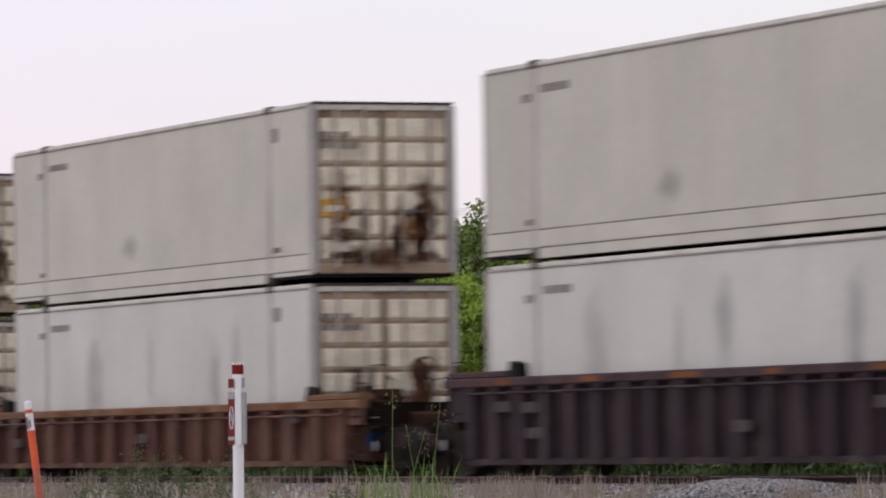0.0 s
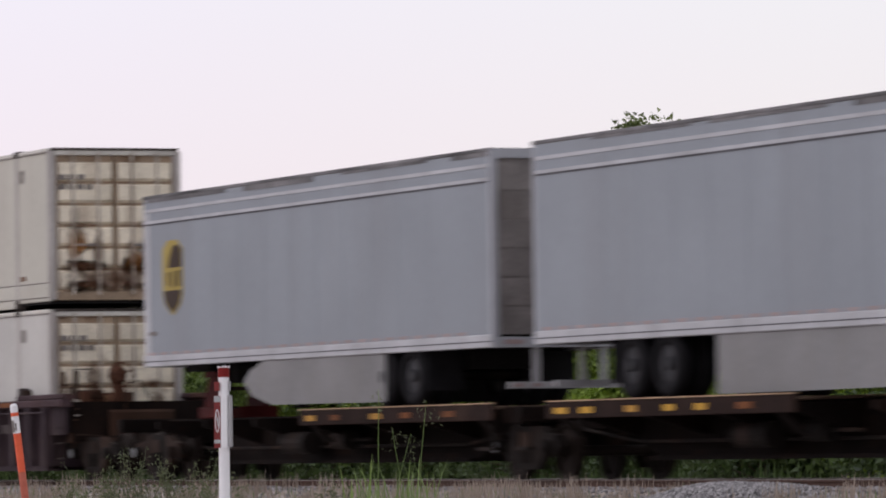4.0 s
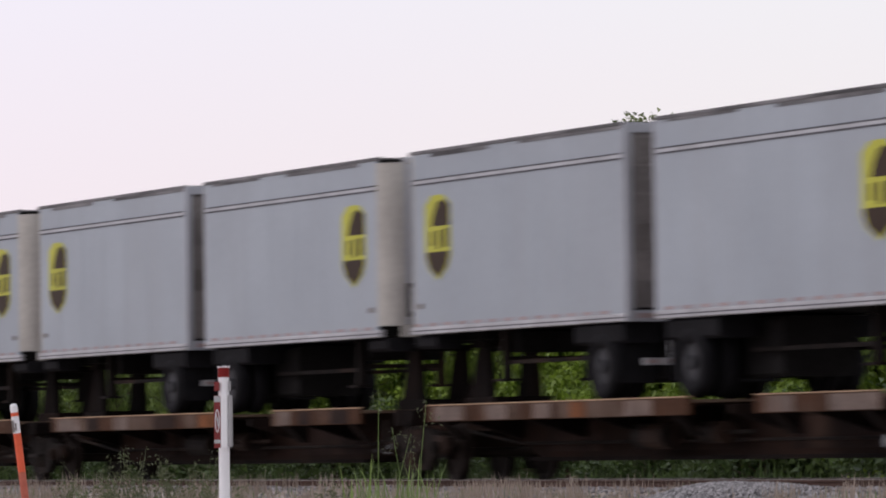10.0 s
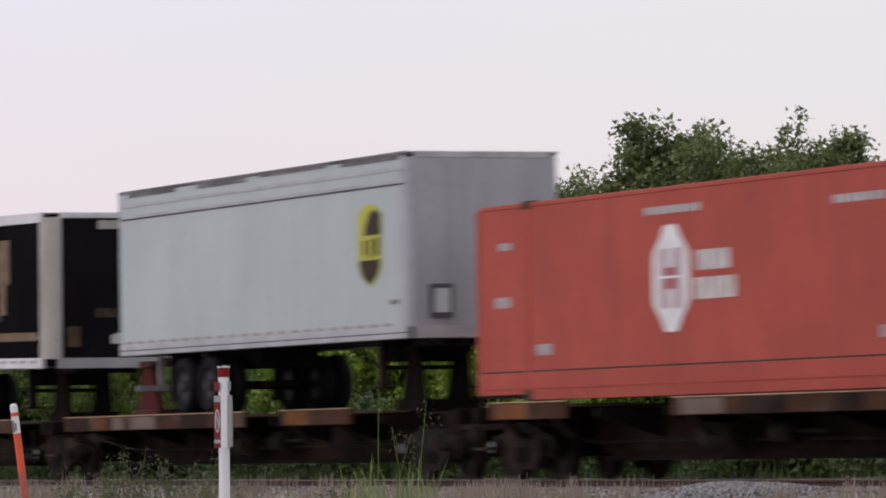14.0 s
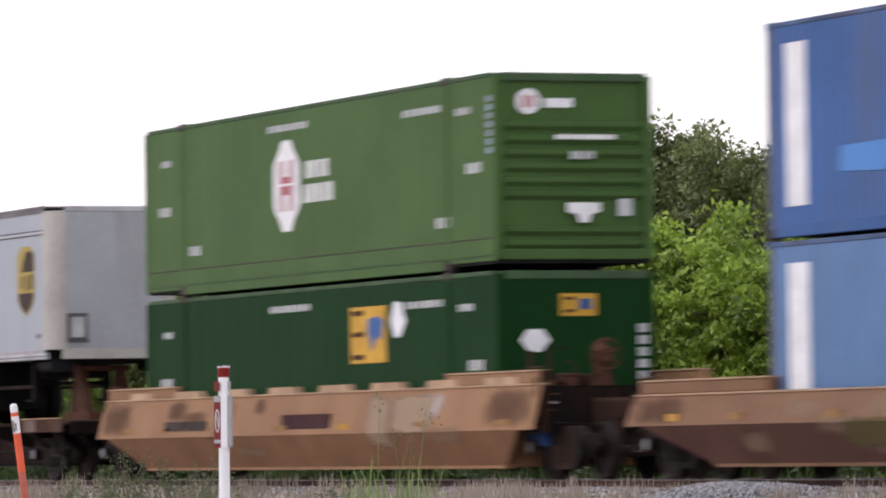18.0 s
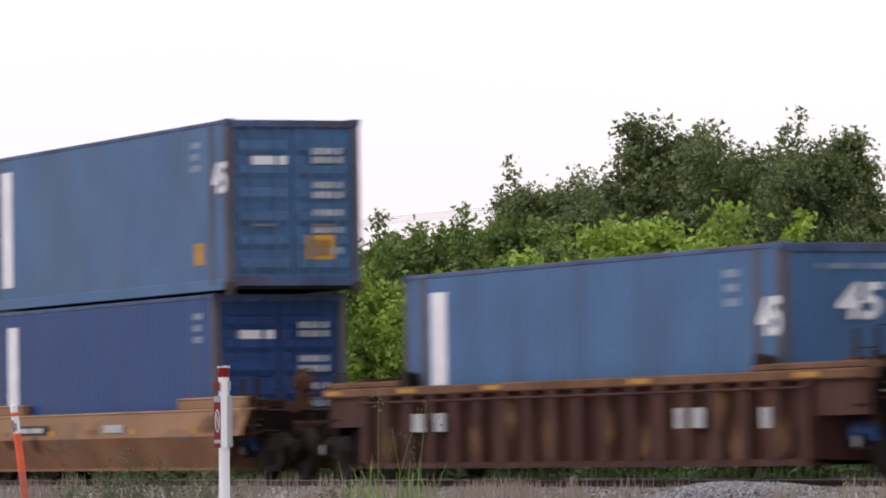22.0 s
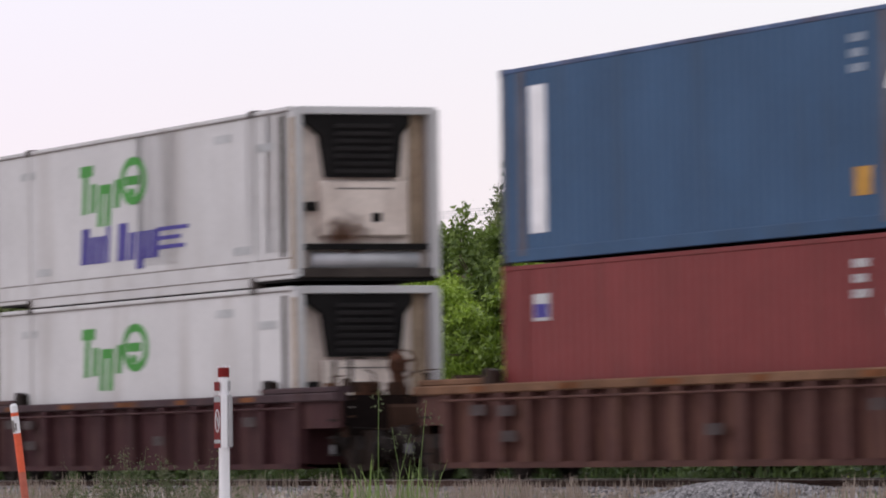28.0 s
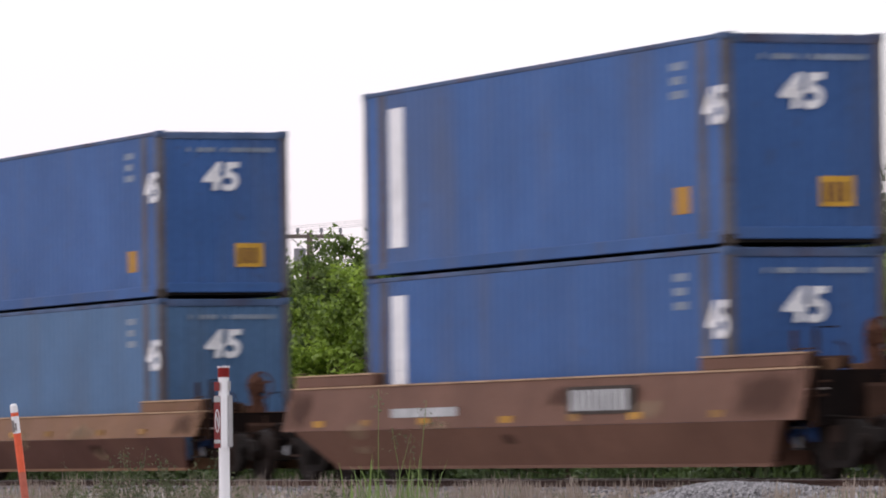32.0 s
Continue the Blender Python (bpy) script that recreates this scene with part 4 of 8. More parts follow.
def reefer_box(upper):
    c = container("white refrigerated 53 foot container with black louvred cooling unit", 16.154, 2.591, 2.896, "reefer_white", "reefer_white", band="reefer_white", seam="mark_dark",
                  end="none", posts=1.98, deep=0.005, pitch=1.22, line=True, low=not upper)
    y, L = -1.2955 + 0.012, 16.154
    # green word-like strokes, plain bars and rings
    x0, zt, zb, k = 4.9, 2.44, 1.56, 0.84
    for a, w, lo, hi in ((0.0, 0.85, zt - 0.2, zt), (0.25, 0.32, zb, zt - 0.2), (0.78, 0.34, zb + 0.02, zt - 0.34), (1.32, 0.34, zb - 0.25, zt - 0.38), (1.85, 0.34, zb - 0.25, zt - 0.38), (2.4, 0.34, zb + 0.05, zt - 0.32), (1.6, 0.3, zt - 0.55, zt - 0.38)):
        part("logo_block", Mesh().prism([(x0 + k * a + 0.16 * (lo - zb), lo), (x0 + k * (a + w) + 0.16 * (lo - zb), lo), (x0 + k * (a + w) + 0.16 * (hi - zb), hi), (x0 + k * a + 0.16 * (hi - zb), hi)], "y", y - 0.006, y + 0.01), "logo_green", c, "green plain block mark")
    ring, m = Mesh(), 20
    cx, cz = x0 + 3.1, (zt + zb) / 2 + 0.05
    v = [(cx + r * math.cos(2 * math.pi * j / m), yy, cz + 0.6 * r * math.sin(2 * math.pi * j / m)) for r, yy in ((0.72, y - 0.006), (0.48, y - 0.006), (0.48, y + 0.01), (0.72, y + 0.01)) for j in range(m)]
    ring.add(v, [(a * m + j, a * m + (j + 1) % m, ((a + 1) % 4) * m + (j + 1) % m, ((a + 1) % 4) * m + j) for a in range(4) for j in range(m)])
    part("logo_block", Mesh().box(cx - 0.42, cx + 0.30, y - 0.006, y + 0.008, cz - 0.07, cz + 0.09), "logo_green", c, "green plain block mark")
    part("logo_block", Mesh().prism([(cx - 0.3, cz - 0.25), (cx + 0.1, cz - 0.28), (cx + 0.05, cz - 0.14), (cx - 0.25, cz - 0.12)], "y", y - 0.006, y + 0.008), "logo_green", c, "green plain block mark")
    part("swirl", ring, "logo_green", c, "green swirl")
    if upper:
        for j, (a, w, z0, z1) in enumerate(((5.0, 0.42, 0.62, 1.18), (5.55, 0.34, 0.62, 1.02), (6.05, 0.34, 0.62, 1.02), (6.55, 0.2, 0.62, 1.18), (7.3, 0.46, 0.62, 1.2), (7.95, 0.32, 0.62, 1.02), (8.45, 0.34, 0.45, 1.02), (8.95, 0.26, 0.62, 1.02), (9.35, 0.34, 0.62, 1.02))):
            part("logo_block", Mesh().prism([(5 + 0.9 * (a - 5), z0 + 0.03), (5 + 0.9 * (a + w * 1.2 - 5), z0 + 0.03), (5.1 + 0.9 * (a + w * 1.2 - 5), z1 + 0.12), (5.1 + 0.9 * (a - 5), z1 + 0.12)], "y", y - 0.006, y + 0.01), "logo_violet", c, "violet plain block mark")
        for zz, e in ((1.02, 10.9), (0.86, 10.5), (0.70, 10.7)):
            part("speed_line", Mesh().box(9.2, e, y - 0.006, y + 0.01, zz + 0.08, zz + 0.15), "logo_violet", c)
    for x, z in ((2.4, 0.52), (13.2, 0.52), (1.5, 2.35), (12.3, 2.45), (14.4, 2.2)):
        word_bars("marking", c, x, x + 0.85, z, z + 0.14, y, "mark_pale", 5)
    if upper:
        for q, w, m in ((8.2, 1.2, "dust_side"), (9.6, 0.7, "dust_side"), (13.9, 0.5, "rust_side"), (14.6, 0.9, "rust_side"), (15.4, 0.6, "soot_side")):
            stain(c, q, q + w, 0.5, 2.85, y + 0.004, m)
        end_stain(c, -1.0, 0.2, 0.3, 1.2, L - 0.085, "rust_end")
    part("roof_edge", Mesh().box(0.15, 16.0, y - 0.016, y + 0.03, 2.80, 2.82), "mark_dark", c)
    part("post_grime", Mesh().box(L - 0.155, L + 0.003, y - 0.014, y + 0.01, 0.2, 2.7), "door_seam", c, "rust-stained corner post")
    # cooling end
    part("end_wall", Mesh().box(L - 0.30, L - 0.24, -1.16, 1.16, 0.22, 2.78), "reefer_end", c)
    unit = part("cooling_unit", Mesh().prism([(-1.06, 2.78), (0.80, 2.78), (0.80, 2.62), (0.66, 2.42), (0.58, 1.72), (-0.68, 1.72), (-0.78, 2.42), (-1.06, 2.62)], "x", L - 0.26, L - 0.05), "dark_gap", c, "black louvred cooling unit")
    for k in range(7):
        part("louvre", Mesh().prism([(L - 0.06, 1.80 + k * 0.125), (L - 0.015, 1.78 + k * 0.125), (L - 0.015, 1.83 + k * 0.125), (L - 0.06, 1.86 + k * 0.125)], "y", -0.55, 0.46), "grille", unit)
    part("access_panel", Mesh().box(L - 0.26, L - 0.10, -0.78, 0.74, 0.74, 1.66, 0.03), "reefer_end", c)
    part("panel_seam", Mesh().box(L - 0.105, L - 0.094, -0.5, 0.5, 1.52, 1.545), "mark_dark", c)
    part("side_gap", Mesh().box(L - 0.235, L - 0.21, 0.84, 1.10, 0.62, 2.76), "door_seam", c, "rust-stained recess beside the unit")
    # flat dark strip on the side, painted as the shade of a gap
    part("frame_gap", Mesh().box(L - 0.62, L - 0.46, y - 0.016, y + 0.01, 0.42, 2.74), "grime_rail", c, "dark strip painted as the shade of a gap before the end frame")
    for yy, zz in ((-1.02, 1.16), (0.12, 0.98)):
        part("vent", Mesh().box(L - 0.24, L - 0.09, yy, yy + 0.17, zz, zz + 0.15), "dark_gap", c)
    for yy in (-1.2, 1.12):
        part("guard_post", Mesh().box(L - 0.22, L - 0.02, yy, yy + 0.09, 0.1, 2.85, 0.02), "reefer_white", c)
    part("fuel_tank", Mesh().cyl("y", -0.95, 0.95, (L - 0.2, 0.34), 0.16, 16), "van_rail", c, "grimy bright fuel tank", True)
    part("crossbar", Mesh().box(L - 0.26, L - 0.05, -1.1, 1.1, 0.52, 0.62), "dark_gap", c)
    return c


# ---------------------------------------------------------------- trailers
def road_wheel(parent, x, y, z, r=0.5, w=0.27):
    """A road wheel: tyre with a dished steel rim, both faces on y."""
    s = Mesh()
    n = 24
    prof = [(r * 0.55, w * 0.42), (r * 0.86, w * 0.5), (r * 0.97, w * 0.38), (r, w * 0.2), (r, -w * 0.2), (r * 0.97, -w * 0.38), (r * 0.86, -w * 0.5), (r * 0.55, -w * 0.42)]
    v = [(x + q * math.cos(2 * math.pi * i / n), y + o, z + q * math.sin(2 * math.pi * i / n)) for q, o in prof for i in range(n)]
    k = len(prof)
    s.add(v, [(a * n + i, a * n + (i + 1) % n, ((a + 1) % k) * n + (i + 1) % n, ((a + 1) % k) * n + i) for a in range(k) for i in range(n)])
    t = part("wheel", s, "tyre", parent, smooth=True)
    part("rim", Mesh().cyl("y", y - w * 0.30, y + w * 0.30, (x, z), r * 0.56, 20).cyl("y", y - w * 0.55, y + w * 0.55, (x, z), r * 0.2, 12), "rim", t)
    return t


def trailer(label, L, H, col, nose, style="van", shield=None, skirt=None, axles=(3.4, 4.65), corner=0.12, legs=True, floor_z=-1.0):
    """A semi-trailer body from x 0 to L, underside at z 0, built with its nose at x 0; nose 'right' turns it round."""
    root = thing("semi_trailer", label, "trailer", "trailers on the train")
    flip = nose == "right"
    hw = 1.295

    class Turned(Mesh):
        def mesh(self, name, material, smooth=False):
            if flip:
                self.v = [(L - p[0], p[1], p[2]) for p in self.v]
            return Mesh.mesh(self, name, material, smooth)

    T = Turned

    def X(a):
        return L - a if flip else a
    for s in (-1, 1):
        y0, y1 = sorted((s * (hw - 0.005), s * (hw - 0.035)))
        part("side_panel", T().box(corner, L - 0.1, y0, y1, 0.12 if style == "pup" else 0.2, H - 0.06), col, root)
        n = int((L - 1) / 1.22)
        ribs = T()
        for i in range(1, n):
            ribs.box(corner + i * 1.22 - 0.02, corner + i * 1.22 + 0.02, *sorted((s * (hw - 0.001), s * (hw - 0.03))), 0.21, H - 0.1)
        part("panel_seams", ribs, col, root)
        rz = 0.12 if style == "pup" else 0.2
        part("rub_rail", T().box(corner * 0.6, L - 0.02, *sorted((s * (hw + 0.012), s * (hw - 0.06))), 0.0, rz, 0.015), {"ad": "ad_white", "van": "van_bright"}.get(style, "van_rail"), root)
        if style != "ad":
            part("rail_groove", T().box(corner * 0.6, L - 0.02, *sorted((s * (hw + 0.015), s * (hw - 0.02))), rz * 0.42, rz * 0.42 + 0.018), "van_line", root)
        if s < 0:
            o, z0 = (0.017, 0.10) if style == "ad" else (0.004, rz + 0.004)
            dash = Mesh().box(-0.15, 0.15, -hw - o, -hw + 0.01, z0, z0 + 0.05).mesh("reflective_tape", M["tape_red"])
            for i in range(int((L - 0.6) / 0.6)):
                link("reflective_tape", dash, root, 0.5 + i * 0.6)
        part("top_rail", T().box(corner * 0.6, L - 0.02, *sorted((s * (hw + 0.008), s * (hw - 0.05))), H - (0.20 if style == "ad" else 0.065), H - 0.004, 0.012), "van_roof" if style != "ad" else "ad_white", root)
        if style != "ad":
            zz = H - 0.47 if style == "pup" else H - 0.50
            wear_x = 0.3 + (len(label) % 5) * 0.4
            while s < 0 and wear_x < L - 1.5:      # soot on the upper edge, broken by clean stretches
                w = random.uniform(1.6, 4.2)
                part("roof_soot", T().box(wear_x, min(wear_x + w, L - 0.1), *sorted((s * (hw + 0.004), s * (hw - 0.03))), H - random.uniform(0.10, 0.15), H - 0.06), "van_roof", root, "sooty streak under the roof edge")
                wear_x += w + random.uniform(0.5, 1.4)
            if style != "pup":
                part("roof_strip", T().box(corner, L - 0.05, *sorted((s * (hw + 0.006), s * (hw - 0.02))), H - 0.30, H - 0.245), "van_bright", root)
                part("nose_trim", T().box(corner, corner + 0.30, *sorted((s * (hw + 0.003), s * (hw - 0.02))), 0.2, H - 0.31), "van_bright", root, "bright corner sheet")
            else:
                part("seam_light", T().box(corner, L - 0.12, *sorted((s * (hw + 0.006), s * (hw - 0.02))), zz - 0.048, zz - 0.002), "van_bright", root)
            part("seam_rail", T().box(corner, L - 0.12, *sorted((s * (hw + 0.01), s * (hw - 0.02))), zz, zz + (0.022 if style == "pup" else 0.05)), "van_line" if style == "pup" else "van_bright", root)
            part("seam_rail", T().box(corner, L - 0.12, *sorted((s * (hw + 0.004), s * (hw - 0.02))), zz - (0.075 if style == "pup" else 0.03), zz - (0.05 if style == "pup" else 0.004)), "van_line", root)
    part("roof", T().box(corner, L - 0.04, -hw + 0.05, hw - 0.05, H - 0.04, H - 0.01), "van_roof", root)
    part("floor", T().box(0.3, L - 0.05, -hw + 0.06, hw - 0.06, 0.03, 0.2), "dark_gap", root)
    # nose wall with rounded corners
    r = max(corner, 0.1)
    outline = [(r * (1 - math.cos(a)), -hw + r * (1 - math.sin(a))) for a in [i * math.pi / 16 for i in range(8, -1, -1)]]
    outline = [(r, -hw)] + outline[1:]
    half = outline + [(x, -y) for x, y in reversed(outline)]
    inner = [(x + 0.04, y * 0.97) for x, y in reversed(half)]
    part("nose_wall", T().prism(half + inner, "z", 0.18, H - 0.10), "van_corner" if style == "pup" else ("van_corner" if style == "ad" else "van_nose"), root)
    part("nose_panel", T().box(-0.012, 0.03, -hw + r + 0.02, hw - r - 0.02, 0.2, H - 0.12), "ad_black" if style == "ad" else "van_nose", root)
    part("nose_rail", T().box(-0.016, 0.06, -hw + r, hw - r, H - 0.12, H - 0.01, 0.012), "van_rail" if style != "ad" else "ad_white", root)
    part("nose_sill", T().box(-0.016, 0.06, -hw + r * 0.8, hw - r * 0.8, 0.0, 0.2, 0.012), "van_corner" if style == "pup" else "van_rail", root)
    box = part("connector_box", T().box(-0.06, 0.0, -0.95 if flip else 0.55, -0.55 if flip else 0.95, 0.32, 0.85, 0.02), "van_line" if style != "ad" else "ad_black", root)
    part("connector_plate", T().box(-0.075, -0.05, -0.88 if flip else 0.62, -0.62 if flip else 0.88, 0.40, 0.78), "mark_pale" if style != "ad" else "ad_bronze", box)
    word_bars("marking", root, 0.25, 0.8, H - 0.42, H - 0.30, L if flip else 0.02, "mark_dark", 5, end=True)
    # rear
    part("rear_frame", T().box(L - 0.12, L, -hw, -hw + 0.12, 0.0, H - 0.02, 0.015).box(L - 0.12, L, hw - 0.12, hw, 0.0, H - 0.02, 0.015).box(L - 0.12, L, -hw + 0.12, hw - 0.12, H - 0.16, H - 0.02).box(L - 0.12, L, -hw + 0.12, hw - 0.12, 0.0, 0.16), "van_nose", root)
    if style == "hinged":
        for s in (-1, 1):
            d = part("rear_door", T().box(L - 0.08, L - 0.03, *sorted((s * 0.01, s * (hw - 0.12))), 0.16, H - 0.16), "van_dull", root)
            for k in (0.3, 0.62):
                part("locking_bar", T().cyl("z", 0.1, H - 0.1, (L - 0.005, s * (hw - 0.12) * k), 0.018, 8), "van_hinge", d)
                part("latch", T().box(L - 0.02, L + 0.03, *sorted((s * (hw - 0.12) * k - 0.14, s * (hw - 0.12) * k + 0.14)), 0.42, 0.46), "mark_dark", d)
            for k in range(5):
                part("hinge", T().box(L - 0.03, L + 0.015, *sorted((s * (hw + 0.004), s * (hw - 0.26))), 0.35 + k * 0.55, 0.40 + k * 0.55), "van_hinge", d)
    else:
        d = part("rear_door", T().box(L - 0.09, L - 0.05, -hw + 0.12, hw - 0.12, 0.16, H - 0.16), "van_door", root, "ribbed roll-up rear door")
        for k in range(6):
            part("door_slat", T().box(L - 0.056, L - 0.042, -hw + 0.13, hw - 0.13, 0.2 + k * (H - 0.4) / 6, 0.17 + (k + 1) * (H - 0.4) / 6), "van_door", d)
    part("tail_lamp", T().box(L - 0.01, L + 0.012, -hw + 0.18, -hw + 0.5, 0.05, 0.12), "tape_red", root)
    part("tail_lamp", T().box(L - 0.01, L + 0.012, hw - 0.5, hw - 0.18, 0.05, 0.12), "tape_red", root)
    # running gear
    wz = floor_z + 0.5 if axles else 0
    if axles:
        xs = [L - a for a in axles]
        part("slider", T().box(min(xs) - 0.7, max(xs) + 0.7, -0.55, 0.55, -0.28, 0.02), "dark_gap", root)
        for a in xs:
            part("axle", T().cyl("y", -1.1, 1.1, (a, wz), 0.07, 10), "truck", root)
            for s in (-1, 1):
                road_wheel(root, X(a), s * 1.13, wz)
                road_wheel(root, X(a), s * 0.80, wz)
        for s in (-1, 1):
            part("mud_flap", T().box(max(xs) + 0.62, max(xs) + 0.64, *sorted((s * 1.25, s * 0.65)), wz - 0.25, 0.0), "tyre", root)
        g = part("rear_guard", T().box(L - 0.12, L - 0.04, -1.0, 1.0, -0.62, -0.52).box(L - 0.11, L - 0.05, -0.6, -0.5, -0.55, 0.05).box(L - 0.11, L - 0.05, 0.5, 0.6, -0.55, 0.05), "van_rail", root)
        word_bars("guard_tape", g, -0.95, 0.95, -0.60, -0.54, (L - 0.035) if not flip else 0.035, "tape_red", 6, end=True, gap=0.5)
    if legs:
        for s in (-1, 1):
            part("landing_leg", T().box(2.55, 2.70, *sorted((s * 0.62, s * 0.77)), -0.72, 0.05, 0.02).box(2.45, 2.80, *sorted((s * 0.55, s * 0.85)), -0.76, -0.72), "truck", root)
        part("leg_gearbox", T().box(2.40, 2.95, -0.62, 0.62, -0.32, 0.02, 0.03), "dark_gap", root)
        part("leg_brace", T().box(2.60, 2.66, -0.62, 0.62, -0.45, -0.38), "truck", root)
    part("coupler_plate", T().box(0.3, 1.5, -0.6, 0.6, -0.09, 0.03), "dark_gap", root)
    if style == "pup":
        for s in (-1, 1):
            part("nose_bumper", T().box(0.15, 1.0, *sorted((s * 0.75, s * 1.2)), -0.22, 0.0, 0.05), "tyre", root)
            part("fender", T().box(L - 2.0, L - 0.25, *sorted((s * 0.62, s * 1.24)), -0.30, 0.0, 0.04), "tyre", root)
        part("axle_frame", T().box(L - 2.6, L - 0.35, -0.55, 0.55, -0.85, -0.02, 0.05), "dark_gap", root)
        part("frame_strut", T().box(2.66, L - 1.9, -0.70, -0.62, -0.50, -0.44).box(2.66, L - 1.9, 0.62, 0.70, -0.50, -0.44), "truck", root)
    if skirt:
        a, b, taper = skirt       # distances from the rear
        # the far skirt is coloured black to stand in for underbody shade
        for s in (-1, 1):
            if taper == 1.4:
                part("side_skirt", T().prism([(L - a, 0.02), (L - b + 0.3, 0.02), (L - b - 0.45, -0.16), (L - b - 0.75, -0.34), (L - b - 0.35, -0.58), (L - b + 0.6, -0.74), (L - a, -0.76)], "y", s * (hw - 0.05), s * (hw - 0.02)), "skirt" if s < 0 else "tyre", root)
                continue
            part("side_skirt", T().prism([(L - a, 0.02), (L - b, 0.02), (L - b, -0.12 if taper else -0.78), (L - b + taper * 0.5, -0.5 if taper else -0.79), (L - b + taper, -0.80), (L - a, -0.82)], "y", s * (hw - 0.05), s * (hw - 0.02)), "skirt" if s < 0 else "tyre", root)
    if shield:
        gold = shield
        x, z = (1.62 if style != "pup" else 1.35), H * (0.51 if style != "pup" else 0.52)
        w, h = 0.51, 0.66
        q = X(x)
        sh = part("shield", Mesh().prism([(q - w, z - h * 0.45), (q - w * 0.75, z - h * 0.72), (q, z - h), (q + w * 0.75, z - h * 0.72), (q + w, z - h * 0.45), (q + w, z + h * 0.75), (q + w * 0.5, z + h * 0.97), (q, z + h), (q - w * 0.5, z + h * 0.97), (q - w, z + h * 0.75)],
                                        "y", -hw - 0.008, -hw + 0.01), gold, root, "yellow and brown shield emblem")
        part("shield_bottom", Mesh().prism([(q - w * 0.86, z - h * 0.34), (q - w * 0.86, z - h * 0.46), (q - w * 0.66, z - h * 0.70), (q, z - h * 0.94), (q + w * 0.66, z - h * 0.70), (q + w * 0.88, z - h * 0.46), (q + w * 0.88, z - h * 0.34)], "y", -hw - 0.013, -hw), "shield_brown", sh)
        part("shield_top", Mesh().prism([(q - w * 0.45, z + h * 0.26), (q + w * 0.95, z + h * 0.26), (q + w * 0.95, z + h * 0.74), (q + w * 0.5, z + h * 0.88), (q + w * 0.05, z + h * 0.80), (q - w * 0.30, z + h * 0.52)], "y", -hw - 0.013, -hw), "shield_brown", sh)
        for a, b, c0, c1 in ((-0.55, -0.35, -0.20, 0.14), (-0.02, 0.20, -0.28, 0.16), (0.50, 0.82, -0.24, 0.18)):
            part("shield_bar", Mesh().box(q + w * a, q + w * b, -hw - 0.013, -hw, z + h * c0, z + h * c1), "shield_brown", sh)
    if style == "pup":
        word_bars("marking", root, X(0.6) - 0.12, X(0.6) + 0.12, 0.4, 0.48, -hw - 0.004, "mark_dark", 2)
    else:
        word_bars("marking", root, X(0.55) - 0.2, X(0.55) + 0.2, 0.55, 0.62, -hw - 0.004, "mark_dark", 2)
    return root


